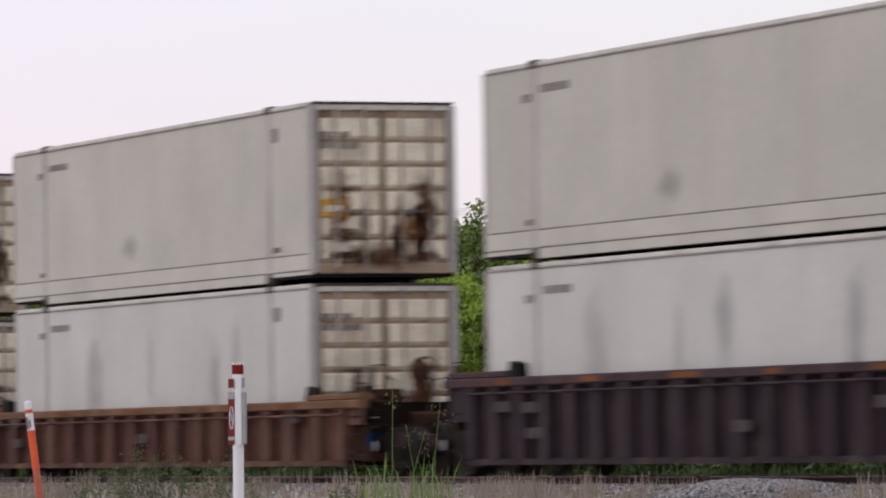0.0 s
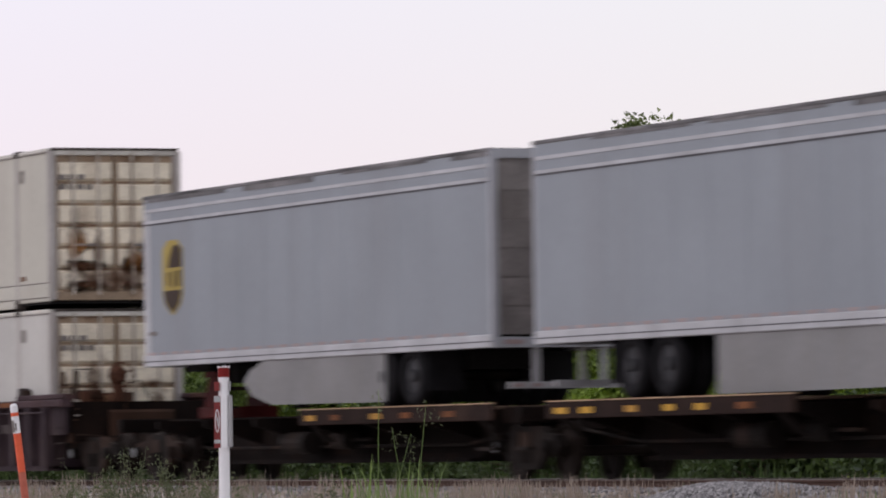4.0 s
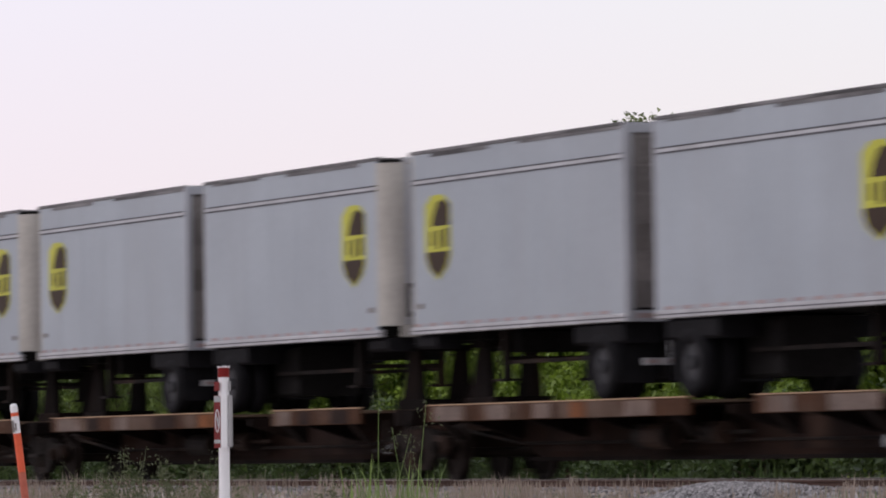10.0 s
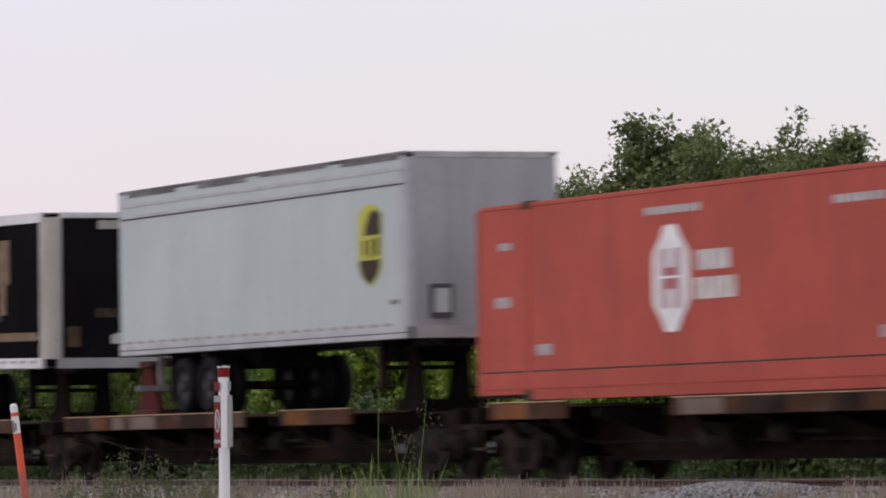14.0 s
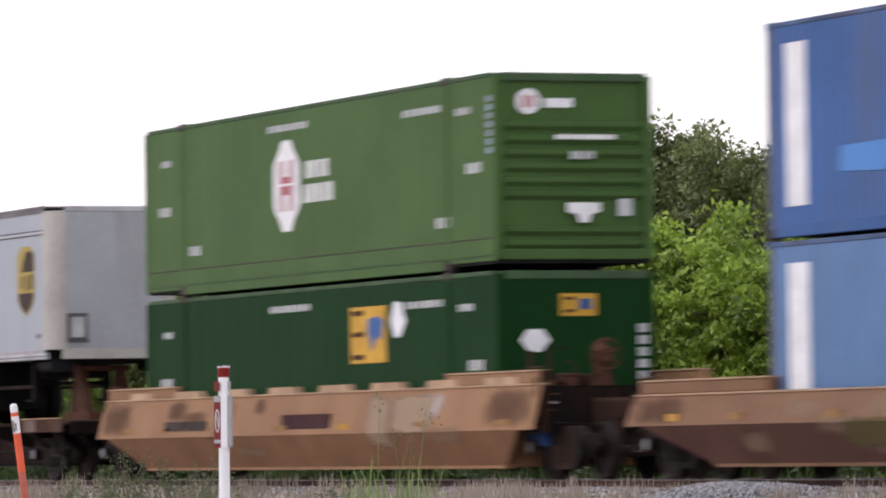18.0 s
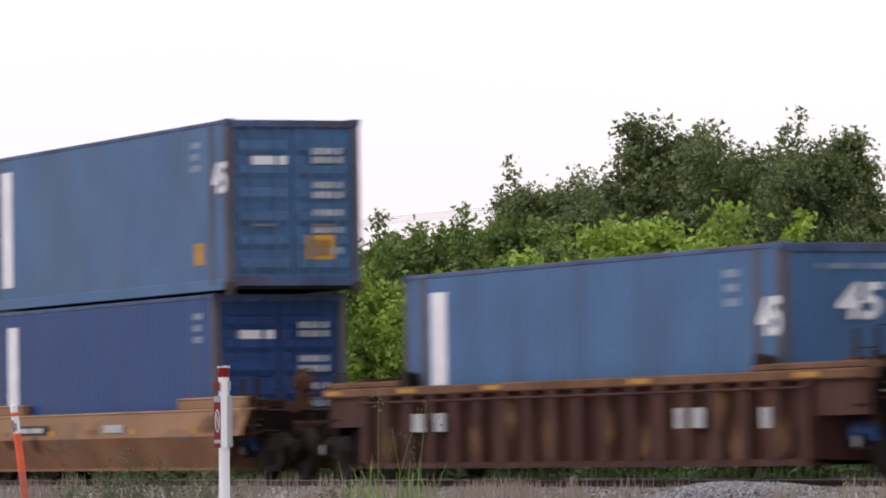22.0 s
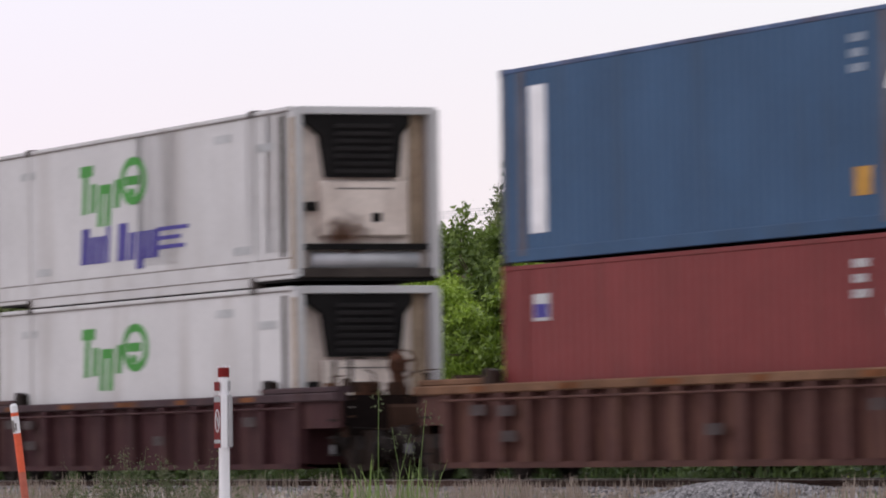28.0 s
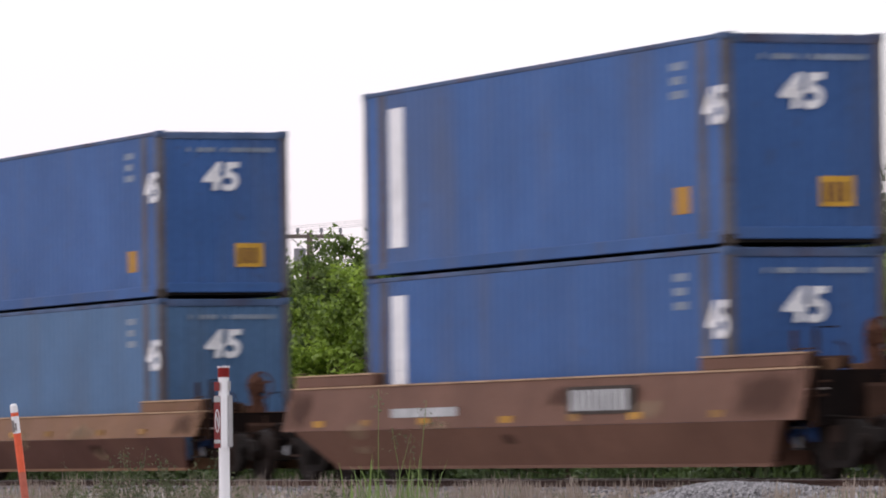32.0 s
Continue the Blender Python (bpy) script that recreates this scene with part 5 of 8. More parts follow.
def advert(root, L, H):
    """The black wrap of the furniture trailer: crest, orange peak, gold bars and band (nose at x = L)."""
    y = -1.295
    part("gold_band", Mesh().box(0.1, 1.75, y - 0.006, y, 0.52, 0.68).box(3.95, L - 0.5, y - 0.006, y, 0.52, 0.68), "ad_gold", root)
    crest = [(1.3, 2.5), (1.7, 2.35), (2.6, 2.62), (3.5, 2.35), (3.9, 2.5), (3.65, 1.7), (3.55, 1.25), (2.95, 1.02), (2.6, 0.82), (2.25, 1.02), (1.65, 1.25), (1.55, 1.7)]
    c = blot("crest", root, crest, y, "ad_bronze", "dull bronze crest")
    part("crest_field", Mesh().prism([(2.6 + (a - 2.6) * 0.74, 1.72 + (b - 1.72) * 0.76) for a, b in crest], "y", y - 0.011, y), "ad_black", c)
    for pts in ([(1.85, 2.1), (2.25, 2.3), (2.2, 1.95)], [(3.35, 2.1), (2.95, 2.3), (3.0, 1.95)], [(2.1, 1.85), (2.5, 1.75), (2.45, 1.45), (2.15, 1.5)], [(3.1, 1.85), (2.7, 1.75), (2.75, 1.45), (3.05, 1.5)], [(2.45, 2.2), (2.75, 2.2), (2.7, 1.9), (2.5, 1.9)], [(2.3, 1.32), (2.9, 1.32), (2.75, 1.12), (2.45, 1.12)]):
        part("crest_mark", Mesh().prism(pts, "y", y - 0.016, y), "ad_gold", c)
    word_bars("marking", root, 1.9, 3.3, 0.50, 0.62, y - 0.004, "ad_gold", 5)
    blot("peak", root, [(5.40, 0.86), (6.75, 2.40), (7.10, 2.40), (8.50, 0.78), (7.50, 0.80), (7.12, 1.22), (6.75, 1.22), (6.45, 0.84)], y, "ad_orange", "large orange peak shape")
    for a, b, z0, z1 in ((7.95, 8.45, 1.62, 2.40), (8.40, 8.75, 1.16, 1.40), (8.62, 9.40, 1.16, 2.44), (9.56, 10.36, 1.16, 2.44), (10.52, 11.10, 1.16, 2.44), (11.24, 11.92, 1.16, 2.44), (12.02, 12.85, 1.60, 2.44), (12.22, 12.62, 1.02, 1.62)):
        blk = part("gold_block", Mesh().box(a, b, y - 0.006, y + 0.01, z0, z1), "ad_gold", root, "plain gold block")
        if z1 - z0 > 1.0 and b < 11.95:
            m = (a + b) / 2
            part("block_notch", Mesh().box(m - 0.10, m + 0.10, y - 0.010, y, z1 - 0.48, z1 - (0.0 if a > 9.5 else 0.2)), "ad_black", blk)
    word_bars("marking", root, 8.6, 12.4, 0.90, 1.04, y - 0.004, "ad_bronze", 14, gap=0.25)
    x = L + 0.02
    word_bars("marking", root, -0.30, 0.62, 0.95, 1.12, x, "ad_bronze", 6, end=True)
    word_bars("marking", root, -0.25, 0.2, H - 0.32, H - 0.16, x, "van_corner", 1, end=True, gap=0)
    blot("emblem", root, [(0.0, 0.46), (0.34, 0.46), (0.34, 0.62), (0.17, 0.67), (0.0, 0.62)], x, "mark_soft", "small white emblem", end=True)


# ---------------------------------------------------------------- rail cars
_truck = {}


def shared(key, make):
    if key not in _truck:
        _truck[key] = make()
    return _truck[key]


def link(name, me, parent, x=0.0, y=0.0, z=0.0):
    ob = new(name, me)
    ob.parent = parent
    ob.matrix_basis = pose(x, y, z)
    return ob


def wheel_mesh():
    s = Mesh()
    n = 28
    prof = [(0.10, -0.08), (0.12, 0.07), (0.34, 0.03), (0.37, 0.07), (0.42, 0.07), (0.425, -0.05), (0.455, -0.055), (0.455, -0.085), (0.37, -0.085), (0.34, -0.04)]
    v = [(q * math.cos(2 * math.pi * i / n), -o, q * math.sin(2 * math.pi * i / n)) for q, o in prof for i in range(n)]
    k = len(prof)
    s.add(v, [(a * n + i, a * n + (i + 1) % n, ((a + 1) % k) * n + (i + 1) % n, ((a + 1) % k) * n + i) for a in range(k) for i in range(n)])
    s.cyl("y", -0.2, 0.1, (0, 0), 0.105, 14)
    return s.mesh("wheel", M["wheel_steel"])


def truck(car, x):
    """A two-axle freight truck with its middle at x."""
    bol = link("truck", shared("bolster", lambda: Mesh().box(-0.2, 0.2, -1.1, 1.1, 0.42, 0.72, 0.04).cyl("z", 0.70, 0.84, (0, 0), 0.2, 16).mesh("truck", M["truck"])), car, x)
    frame_me = shared("side_frame", lambda: Mesh().prism([(-1.22, 0.50), (-1.12, 0.66), (-0.75, 0.70), (-0.55, 0.80), (0.55, 0.80), (0.75, 0.70), (1.12, 0.66), (1.22, 0.50), (1.10, 0.40), (0.72, 0.42), (0.42, 0.16), (-0.42, 0.16), (-0.72, 0.42), (-1.10, 0.40)], "y", -0.07, 0.07)
                      .cyl("z", 0.26, 0.50, (-0.14, -0.09), 0.07, 10).cyl("z", 0.26, 0.50, (0.14, -0.09), 0.07, 10).mesh("side_frame", M["truck"]))
    cap_me = shared("bearing", lambda: Mesh().cyl("y", -0.14, 0.0, (0, 0), 0.11, 14).cyl("y", -0.16, -0.14, (0, 0), 0.06, 10).mesh("bearing_cap", M["truck"]))
    axle_me = shared("axle", lambda: Mesh().cyl("y", -1.0, 1.0, (0, 0), 0.08, 12).mesh("axle", M["wheel_steel"]))
    w_me = shared("wheel", wheel_mesh)
    seal_me = shared("seal", lambda: Mesh().cyl("y", -0.175, -0.158, (0, 0), 0.085, 14).mesh("bearing_seal", M["cap_white"]))
    for s in (-1, 1):
        link("side_frame", frame_me, bol, 0, s * 1.0, 0)
    for a in (-0.89, 0.89):
        link("axle", axle_me, bol, a, 0, 0.425)
        for s in (-1, 1):
            w = link("wheel", w_me, bol, a, s * 0.76, 0.425)
            b = link("bearing_cap", cap_me, bol, a, -1.05 if s < 0 else 1.19, 0.5)
            if s < 0 and a < 0:
                link("bearing_seal", seal_me, bol, a, -1.05, 0.5)
            if s > 0:
                w.matrix_basis = pose(a, 0.76, 0.425, 0, 0, 180)
    return bol


def end_gear(car, x, s, ztop, col, tall=True):
    """Coupler, hoses, steps and the brake stand on an end at x; s points outwards."""
    c = part("coupler", Mesh().box(*sorted((x, x + s * 0.95)), -0.13, 0.13, 0.72, 0.98, 0.03).box(*sorted((x + s * 0.85, x + s * 1.15)), -0.2, 0.2, 0.68, 1.0, 0.05), "truck", car)
    part("air_hose", Mesh().tube([(x + s * 0.05, -0.32, 0.80), (x + s * 0.22, -0.34, 0.52), (x + s * 0.50, -0.28, 0.36), (x + s * 0.95, -0.22, 0.34)], [0.028] * 4, 8), "tyre", car)
    part("uncoupling_lever", Mesh().tube([(x + s * 0.1, -1.25, 0.85), (x + s * 0.2, -0.5, 0.8), (x + s * 0.3, -0.1, 0.95)], [0.015] * 3), "truck", car)
    part("end_plate", Mesh().box(*sorted((x - s * 0.05, x + s * 0.04)), -1.30, 1.30, 0.72, ztop - 0.05), "spine", car)
    for k in range(3):
        part("step", Mesh().box(*sorted((x - s * 0.5, x - s * 0.05)), -1.46, -1.42, 0.40 + k * 0.28, 0.43 + k * 0.28), "truck", car)
    part("grab_iron", Mesh().tube([(x - s * 0.1, -1.46, 0.4), (x - s * 0.1, -1.46, ztop + 0.1)], [0.012] * 2, 6), "truck", car)
    rust = "gear_brown"
    part("hose_bracket", Mesh().box(*sorted((x + s * 0.02, x + s * 0.10)), -0.5, -0.15, 0.70, 0.84, 0.02), "gear_brown", car)
    part("corner_post", Mesh().box(*sorted((x - s * 0.12, x - s * 0.04)), -1.36, -1.28, 0.7, ztop + 0.22, 0.01), rust, car)
    part("handrail", Mesh().tube([(x - s * 0.6, -1.34, ztop), (x - s * 0.6, -1.34, ztop + 0.26), (x - s * 0.08, -1.34, ztop + 0.26)], [0.014] * 3, 6), rust, car)
    part("deck_box", Mesh().box(*sorted((x - s * 0.62, x - s * 0.30)), -0.98, -0.62, ztop, ztop + 0.17, 0.03), rust, car)
    part("deck_pipe", Mesh().tube([(x - s * 1.2, -0.2, ztop + 0.03), (x - s * 0.3, -0.25, ztop + 0.06), (x + s * 0.06, -0.3, ztop - 0.1), (x + s * 0.1, -0.32, 0.8)], [0.02] * 4, 6), "gear_brown", car)
    g = random.Random(int(abs(x) * 100) + len(car.name))
    for k in range(6):      # valves, levers and pipe runs on the deck
        a, yy = x - s * g.uniform(0.0, 1.4), g.uniform(-1.25, -0.2)
        part("deck_fitting", Mesh().box(a - g.uniform(0.06, 0.2), a + g.uniform(0.06, 0.2), yy - 0.08, yy + 0.08, ztop - 0.06, ztop + g.uniform(0.04, 0.16), 0.015), g.choice((rust, "gear_rust", "gear_rust", "chord_rust")), car)
    for k in range(3):
        zz, yy = ztop - 0.14 - 0.13 * k, -1.33 - 0.02 * k
        # the middle run is pale, a highlight painted into the pipe colour
        part("pipe_run", Mesh().tube([(x - s * g.uniform(0.8, 1.4), yy, zz), (x + s * g.uniform(0.05, 0.25), yy + 0.1, zz + g.uniform(-0.06, 0.06))], [0.018] * 2, 6), "gear_highlight" if k == 1 else rust, car)
    part("draft_gear", Mesh().box(*sorted((x - s * 0.75, x + s * 0.12)), -0.62, 0.62, 0.58, ztop - 0.2, 0.05), "gear_brown", car)
    if tall:
        for a, yy in ((0.95, -1.18), (0.55, -1.05)):
            part("handhold_post", Mesh().box(*sorted((x - s * a, x - s * (a + 0.06))), yy, yy + 0.05, ztop, ztop + 0.52), rust, car)
        st = part("brake_stand", Mesh().prism([(-0.56, ztop - 0.1), (-0.20, ztop - 0.1), (-0.27, ztop + 0.16), (-0.30, ztop + 0.40), (-0.34, ztop + 0.66), (-0.43, ztop + 0.62), (-0.47, ztop + 0.34), (-0.44, ztop + 0.12)], "x", *sorted((x - s * 0.26, x - s * 0.08))), "gear_rust", car, "rusty brake stand housing")
        part("gear_case", Mesh().cyl("x", *sorted((x - s * 0.08, x + s * 0.06)), (-0.39, ztop + 0.44), 0.17, 14, 0.11), "gear_rust", st)
        n = 18
        ring = Mesh()
        ring.tube([(x + s * 0.07, -0.39 + 0.23 * math.cos(2 * math.pi * i / n), ztop + 0.44 + 0.23 * math.sin(2 * math.pi * i / n)) for i in range(n + 1)], [0.016] * (n + 1), 6)
        for i in range(5):
            a = i * math.pi * 0.4 + 0.4
            ring.tube([(x + s * 0.05, -0.39, ztop + 0.44), (x + s * 0.07, -0.39 + 0.23 * math.cos(a), ztop + 0.44 + 0.23 * math.sin(a))], [0.03, 0.014], 6)
        part("brake_wheel", ring, "gear_rust", st)
        part("brake_lever", Mesh().tube([(x - s * 0.16, -0.76, ztop), (x - s * 0.16, -0.80, ztop + 0.30), (x - s * 0.22, -0.92, ztop + 0.36)], [0.02, 0.018, 0.012], 6), "gear_brown", car)
        part("retainer_pipe", Mesh().tube([(x - s * 0.3, -0.15, ztop), (x - s * 0.3, -0.12, ztop + 0.28), (x - s * 0.3, 0.1, ztop + 0.34), (x - s * 0.3, 0.3, ztop)], [0.014] * 4, 6), "truck", car)
        part("end_rail", Mesh().tube([(x - s * 0.2, -1.2, ztop), (x - s * 0.2, -1.2, ztop + 0.55), (x - s * 0.2, -0.9, ztop + 0.55)], [0.016] * 3, 6), "truck", car)
        part("air_tank", Mesh().cyl("x", *sorted((x - s * 1.3, x - s * 0.5)), (-0.95, 0.62), 0.17, 14), "tank_blue" if col not in ("well_plum", "well_maroon") else "truck", car)


SIDES, SMOOTH = {}, []


def smooth_well(label, tl, tr, bl, br, ztop, fold, col, chord="deck_tan", pads=(), trucks=(), stand=True, couple=True, ochre=True):
    """A well car with folded smooth sides; x from the car's own middle."""
    car = thing("well_car", label, "rail car", "rail cars of the train")
    zb = 0.20
    SIDES[car.name] = (fold, ztop)
    SMOOTH.append((car, tl, tr, bl, br))
    for s in (-1, 1):
        def q(y):
            return s * y
        up = Mesh()
        v = [(tl, q(-1.42), ztop), (tr, q(-1.42), ztop), (tr, q(-1.58), fold), (tl, q(-1.58), fold)]
        up.add(v + [(x, y + s * 0.04, z) for x, y, z in v], [(0, 1, 2, 3), (7, 6, 5, 4), (0, 4, 5, 1), (1, 5, 6, 2), (2, 6, 7, 3), (3, 7, 4, 0)])
        part("side_panel", up, col, car)
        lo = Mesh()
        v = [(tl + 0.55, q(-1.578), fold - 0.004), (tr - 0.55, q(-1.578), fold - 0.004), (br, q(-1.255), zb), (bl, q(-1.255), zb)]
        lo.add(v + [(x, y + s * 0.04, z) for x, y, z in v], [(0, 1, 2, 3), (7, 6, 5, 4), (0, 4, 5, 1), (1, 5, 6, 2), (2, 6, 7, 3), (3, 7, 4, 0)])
        # this sheet slopes under; its darker paint copy stands in for shade
        part("lower_side_panel", lo, {"well_rose": "well_rose_shade", "well_tan": "well_tan_shade", "well_sand": "well_sand_shade"}.get(col, col), car)
        part("top_chord", Mesh().box(tl, tr, *sorted((q(-1.44), q(-1.30))), ztop, ztop + 0.025), chord, car)
        part("bottom_sill", Mesh().box(bl, br, *sorted((q(-1.27), q(-1.10))), zb - 0.02, zb + 0.05), col, car)
        for x0, x1 in ((tl + 0.15, bl + 2.0), (br - 2.0, tr - 0.15)):
            part("end_platform", Mesh().box(x0, x1, *sorted((q(-1.40), q(-1.24))), ztop + 0.02, ztop + 0.20, 0.02), col, car)
            part("platform_edge", Mesh().box(x0, x1, *sorted((q(-1.41), q(-1.22))), ztop + 0.20, ztop + 0.225), chord, car)
        if s < 0 and ochre:
            i = tl + 1.4
            while i < tr - 1.2:
                plate("reflector", car, i, i + random.uniform(0.35, 0.55), fold + 0.06, fold + 0.16, -1.56, random.choice(["mark_ochre", "plate_ochre", "plate_ochre"]))
                i += random.uniform(2.0, 3.4)
        for a, b in pads:
            part("chord_pad", Mesh().prism([(a, ztop + 0.02), (a + 0.06, ztop + 0.13), (b - 0.06, ztop + 0.13), (b, ztop + 0.02)], "y", *sorted((q(-1.43), q(-1.28)))), chord, car)
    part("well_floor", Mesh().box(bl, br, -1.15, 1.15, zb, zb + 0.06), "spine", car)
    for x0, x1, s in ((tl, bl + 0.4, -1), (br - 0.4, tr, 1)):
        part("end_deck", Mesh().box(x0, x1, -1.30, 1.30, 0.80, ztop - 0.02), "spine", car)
        part("bulkhead", Mesh().box(*((bl - 0.05, bl + 0.05) if s < 0 else (br - 0.05, br + 0.05)), -1.15, 1.15, zb, ztop), col, car)
        if couple:
            end_gear(car, x0 if s < 0 else x1, s, ztop, col, stand and s > 0)
    for t in trucks:
        truck(car, t)
    return car


def rib_well(label, x0, x1, ztop, col, chord="chord_plum", pitch=1.0, over=1.1, trucks=(), gear=(False, True), yellow=False):
    """A well car with ribbed side sheets from x0 to x1 and end platforms beyond them."""
    car = thing("well_car", label, "rail car", "rail cars of the train")
    zb = 0.22
    n = round((x1 - x0) / pitch)
    for s in (-1, 1):
        part("side_sheet", Mesh().box(x0, x1, *sorted((s * 1.37, s * 1.34)), zb, ztop - 0.12), col, car)
        part("top_chord", Mesh().box(x0 - over, x1 + over, *sorted((s * 1.53, s * 1.33)), ztop - 0.14, ztop, 0.02), chord, car)
        part("bottom_sill", Mesh().box(x0, x1, *sorted((s * 1.50, s * 1.20)), zb - 0.03, zb + 0.06), col, car)
        part("side_pipe", Mesh().cyl("x", x0, x1, (s * 1.535, ztop - 0.235), 0.020, 8), col, car)
        for i in range(n + 1):
            a = x0 + 0.08 + (x1 - x0 - 0.16) * i / n
            w = 0.14 if i % 2 else 0.18
            part("side_rib", Mesh().prism([(a - w, s * 1.37), (a - w * 0.75, s * 1.525), (a + w * 0.75, s * 1.525), (a + w, s * 1.37)], "z", zb + 0.06, ztop - 0.14), col, car)
        for a, b in ((x0 - over, x0 + 1.4), (x1 - 1.9, x1 + over)):
            part("end_platform", Mesh().box(a, b, *sorted((s * 1.46, s * 1.24)), ztop, ztop + 0.10, 0.02), chord, car)
        for a in (x0 + 1.4, x1 - 1.9):
            part("guide", Mesh().prism([(a, ztop), (a + 0.45, ztop), (a + 0.40, ztop + 0.2), (a + 0.12, ztop + 0.24)], "y", *sorted((s * 1.45, s * 1.28))), "truck", car)
        for a, b in ((x1, x1 + over), (x0 - over, x0)):
            part("end_side", Mesh().box(a, b, *sorted((s * 1.44, s * 1.40)), 0.85, ztop - 0.13), col, car)
    if not yellow:
        for a, z, k in ((x0 + 1.1, 0.98, 2), (x0 + 2.2, 0.96, 2), (x0 + 2.3, 0.58, 3), (x0 + 9.6, 0.62, 2), (x1 - 2.6, 0.9, 2)):
            word_bars("marking", car, a, a + 0.62, z, z + 0.16, -1.522, "mark_dusty", k, gap=0.2)
        for k in range(5):
            a = x0 + 1.2 + k * (x1 - x0 - 3) / 4.3
            part("rust_patch", Mesh().box(a, a + 0.5 + 0.25 * (k % 3), -1.5335, -1.52, ztop - 0.11, ztop - 0.03), "plate_orange", car, "orange rust on the chord")
    if yellow:
        for a in (x0 - over + 0.1, x0 + 1.6, x0 + 5.0, x0 + 10.5, x1 - 0.4):
            plate("yellow_reflector", car, a, a + 0.75, ztop - 0.10, ztop - 0.03, -1.53, "mark_ochre")
        for a, z, m in ((x0 + 2.1, 0.75, "mark_pale"), (x0 + 2.95, 0.75, "mark_pale"), (x0 + 4.6, 0.55, "chord_rust"), (x0 + 9.6, 0.7, "chord_rust"), (x0 + 12.0, 0.72, "mark_pale"), (x0 + 12.45, 0.72, "mark_pale"), (x0 + 14.8, 0.7, "mark_pale"), (x0 + 1.0, 0.5, "well_tan"), (x0 + 6.0, 0.9, "well_tan"), (x0 + 7.4, 0.6, "well_tan"), (x0 + 10.9, 0.45, "well_tan"), (x0 + 13.4, 0.95, "well_tan"), (x0 + 15.4, 0.5, "well_tan"), (x0 + 13.9, 0.4, "mark_ochre")):
            if m in ("well_tan", "mark_ochre", "chord_rust"):
                part("worn_patch", Mesh().box(a - 0.15, a + 0.45, -1.532, -1.527, z - 0.35, z + 0.45), "spray_worn", car, "worn tan paint patch")
            else:
                word_bars("marking", car, a, a + 0.5, z, z + 0.28, -1.50, m, 3, gap=0.12)
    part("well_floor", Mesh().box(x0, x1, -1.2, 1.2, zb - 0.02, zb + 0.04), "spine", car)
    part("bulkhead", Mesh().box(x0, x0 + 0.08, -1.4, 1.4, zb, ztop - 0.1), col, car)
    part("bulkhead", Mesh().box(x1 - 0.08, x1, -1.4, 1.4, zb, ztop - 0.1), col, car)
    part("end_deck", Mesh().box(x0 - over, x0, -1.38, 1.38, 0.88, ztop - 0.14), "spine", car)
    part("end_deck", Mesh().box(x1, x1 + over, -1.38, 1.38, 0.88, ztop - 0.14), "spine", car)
    for k, (g, x, s) in enumerate(((gear[0], x0 - over, -1), (gear[1], x1 + over, 1))):
        end_gear(car, x, s, ztop, col, g)
    for t in trucks:
        truck(car, t)
    return car


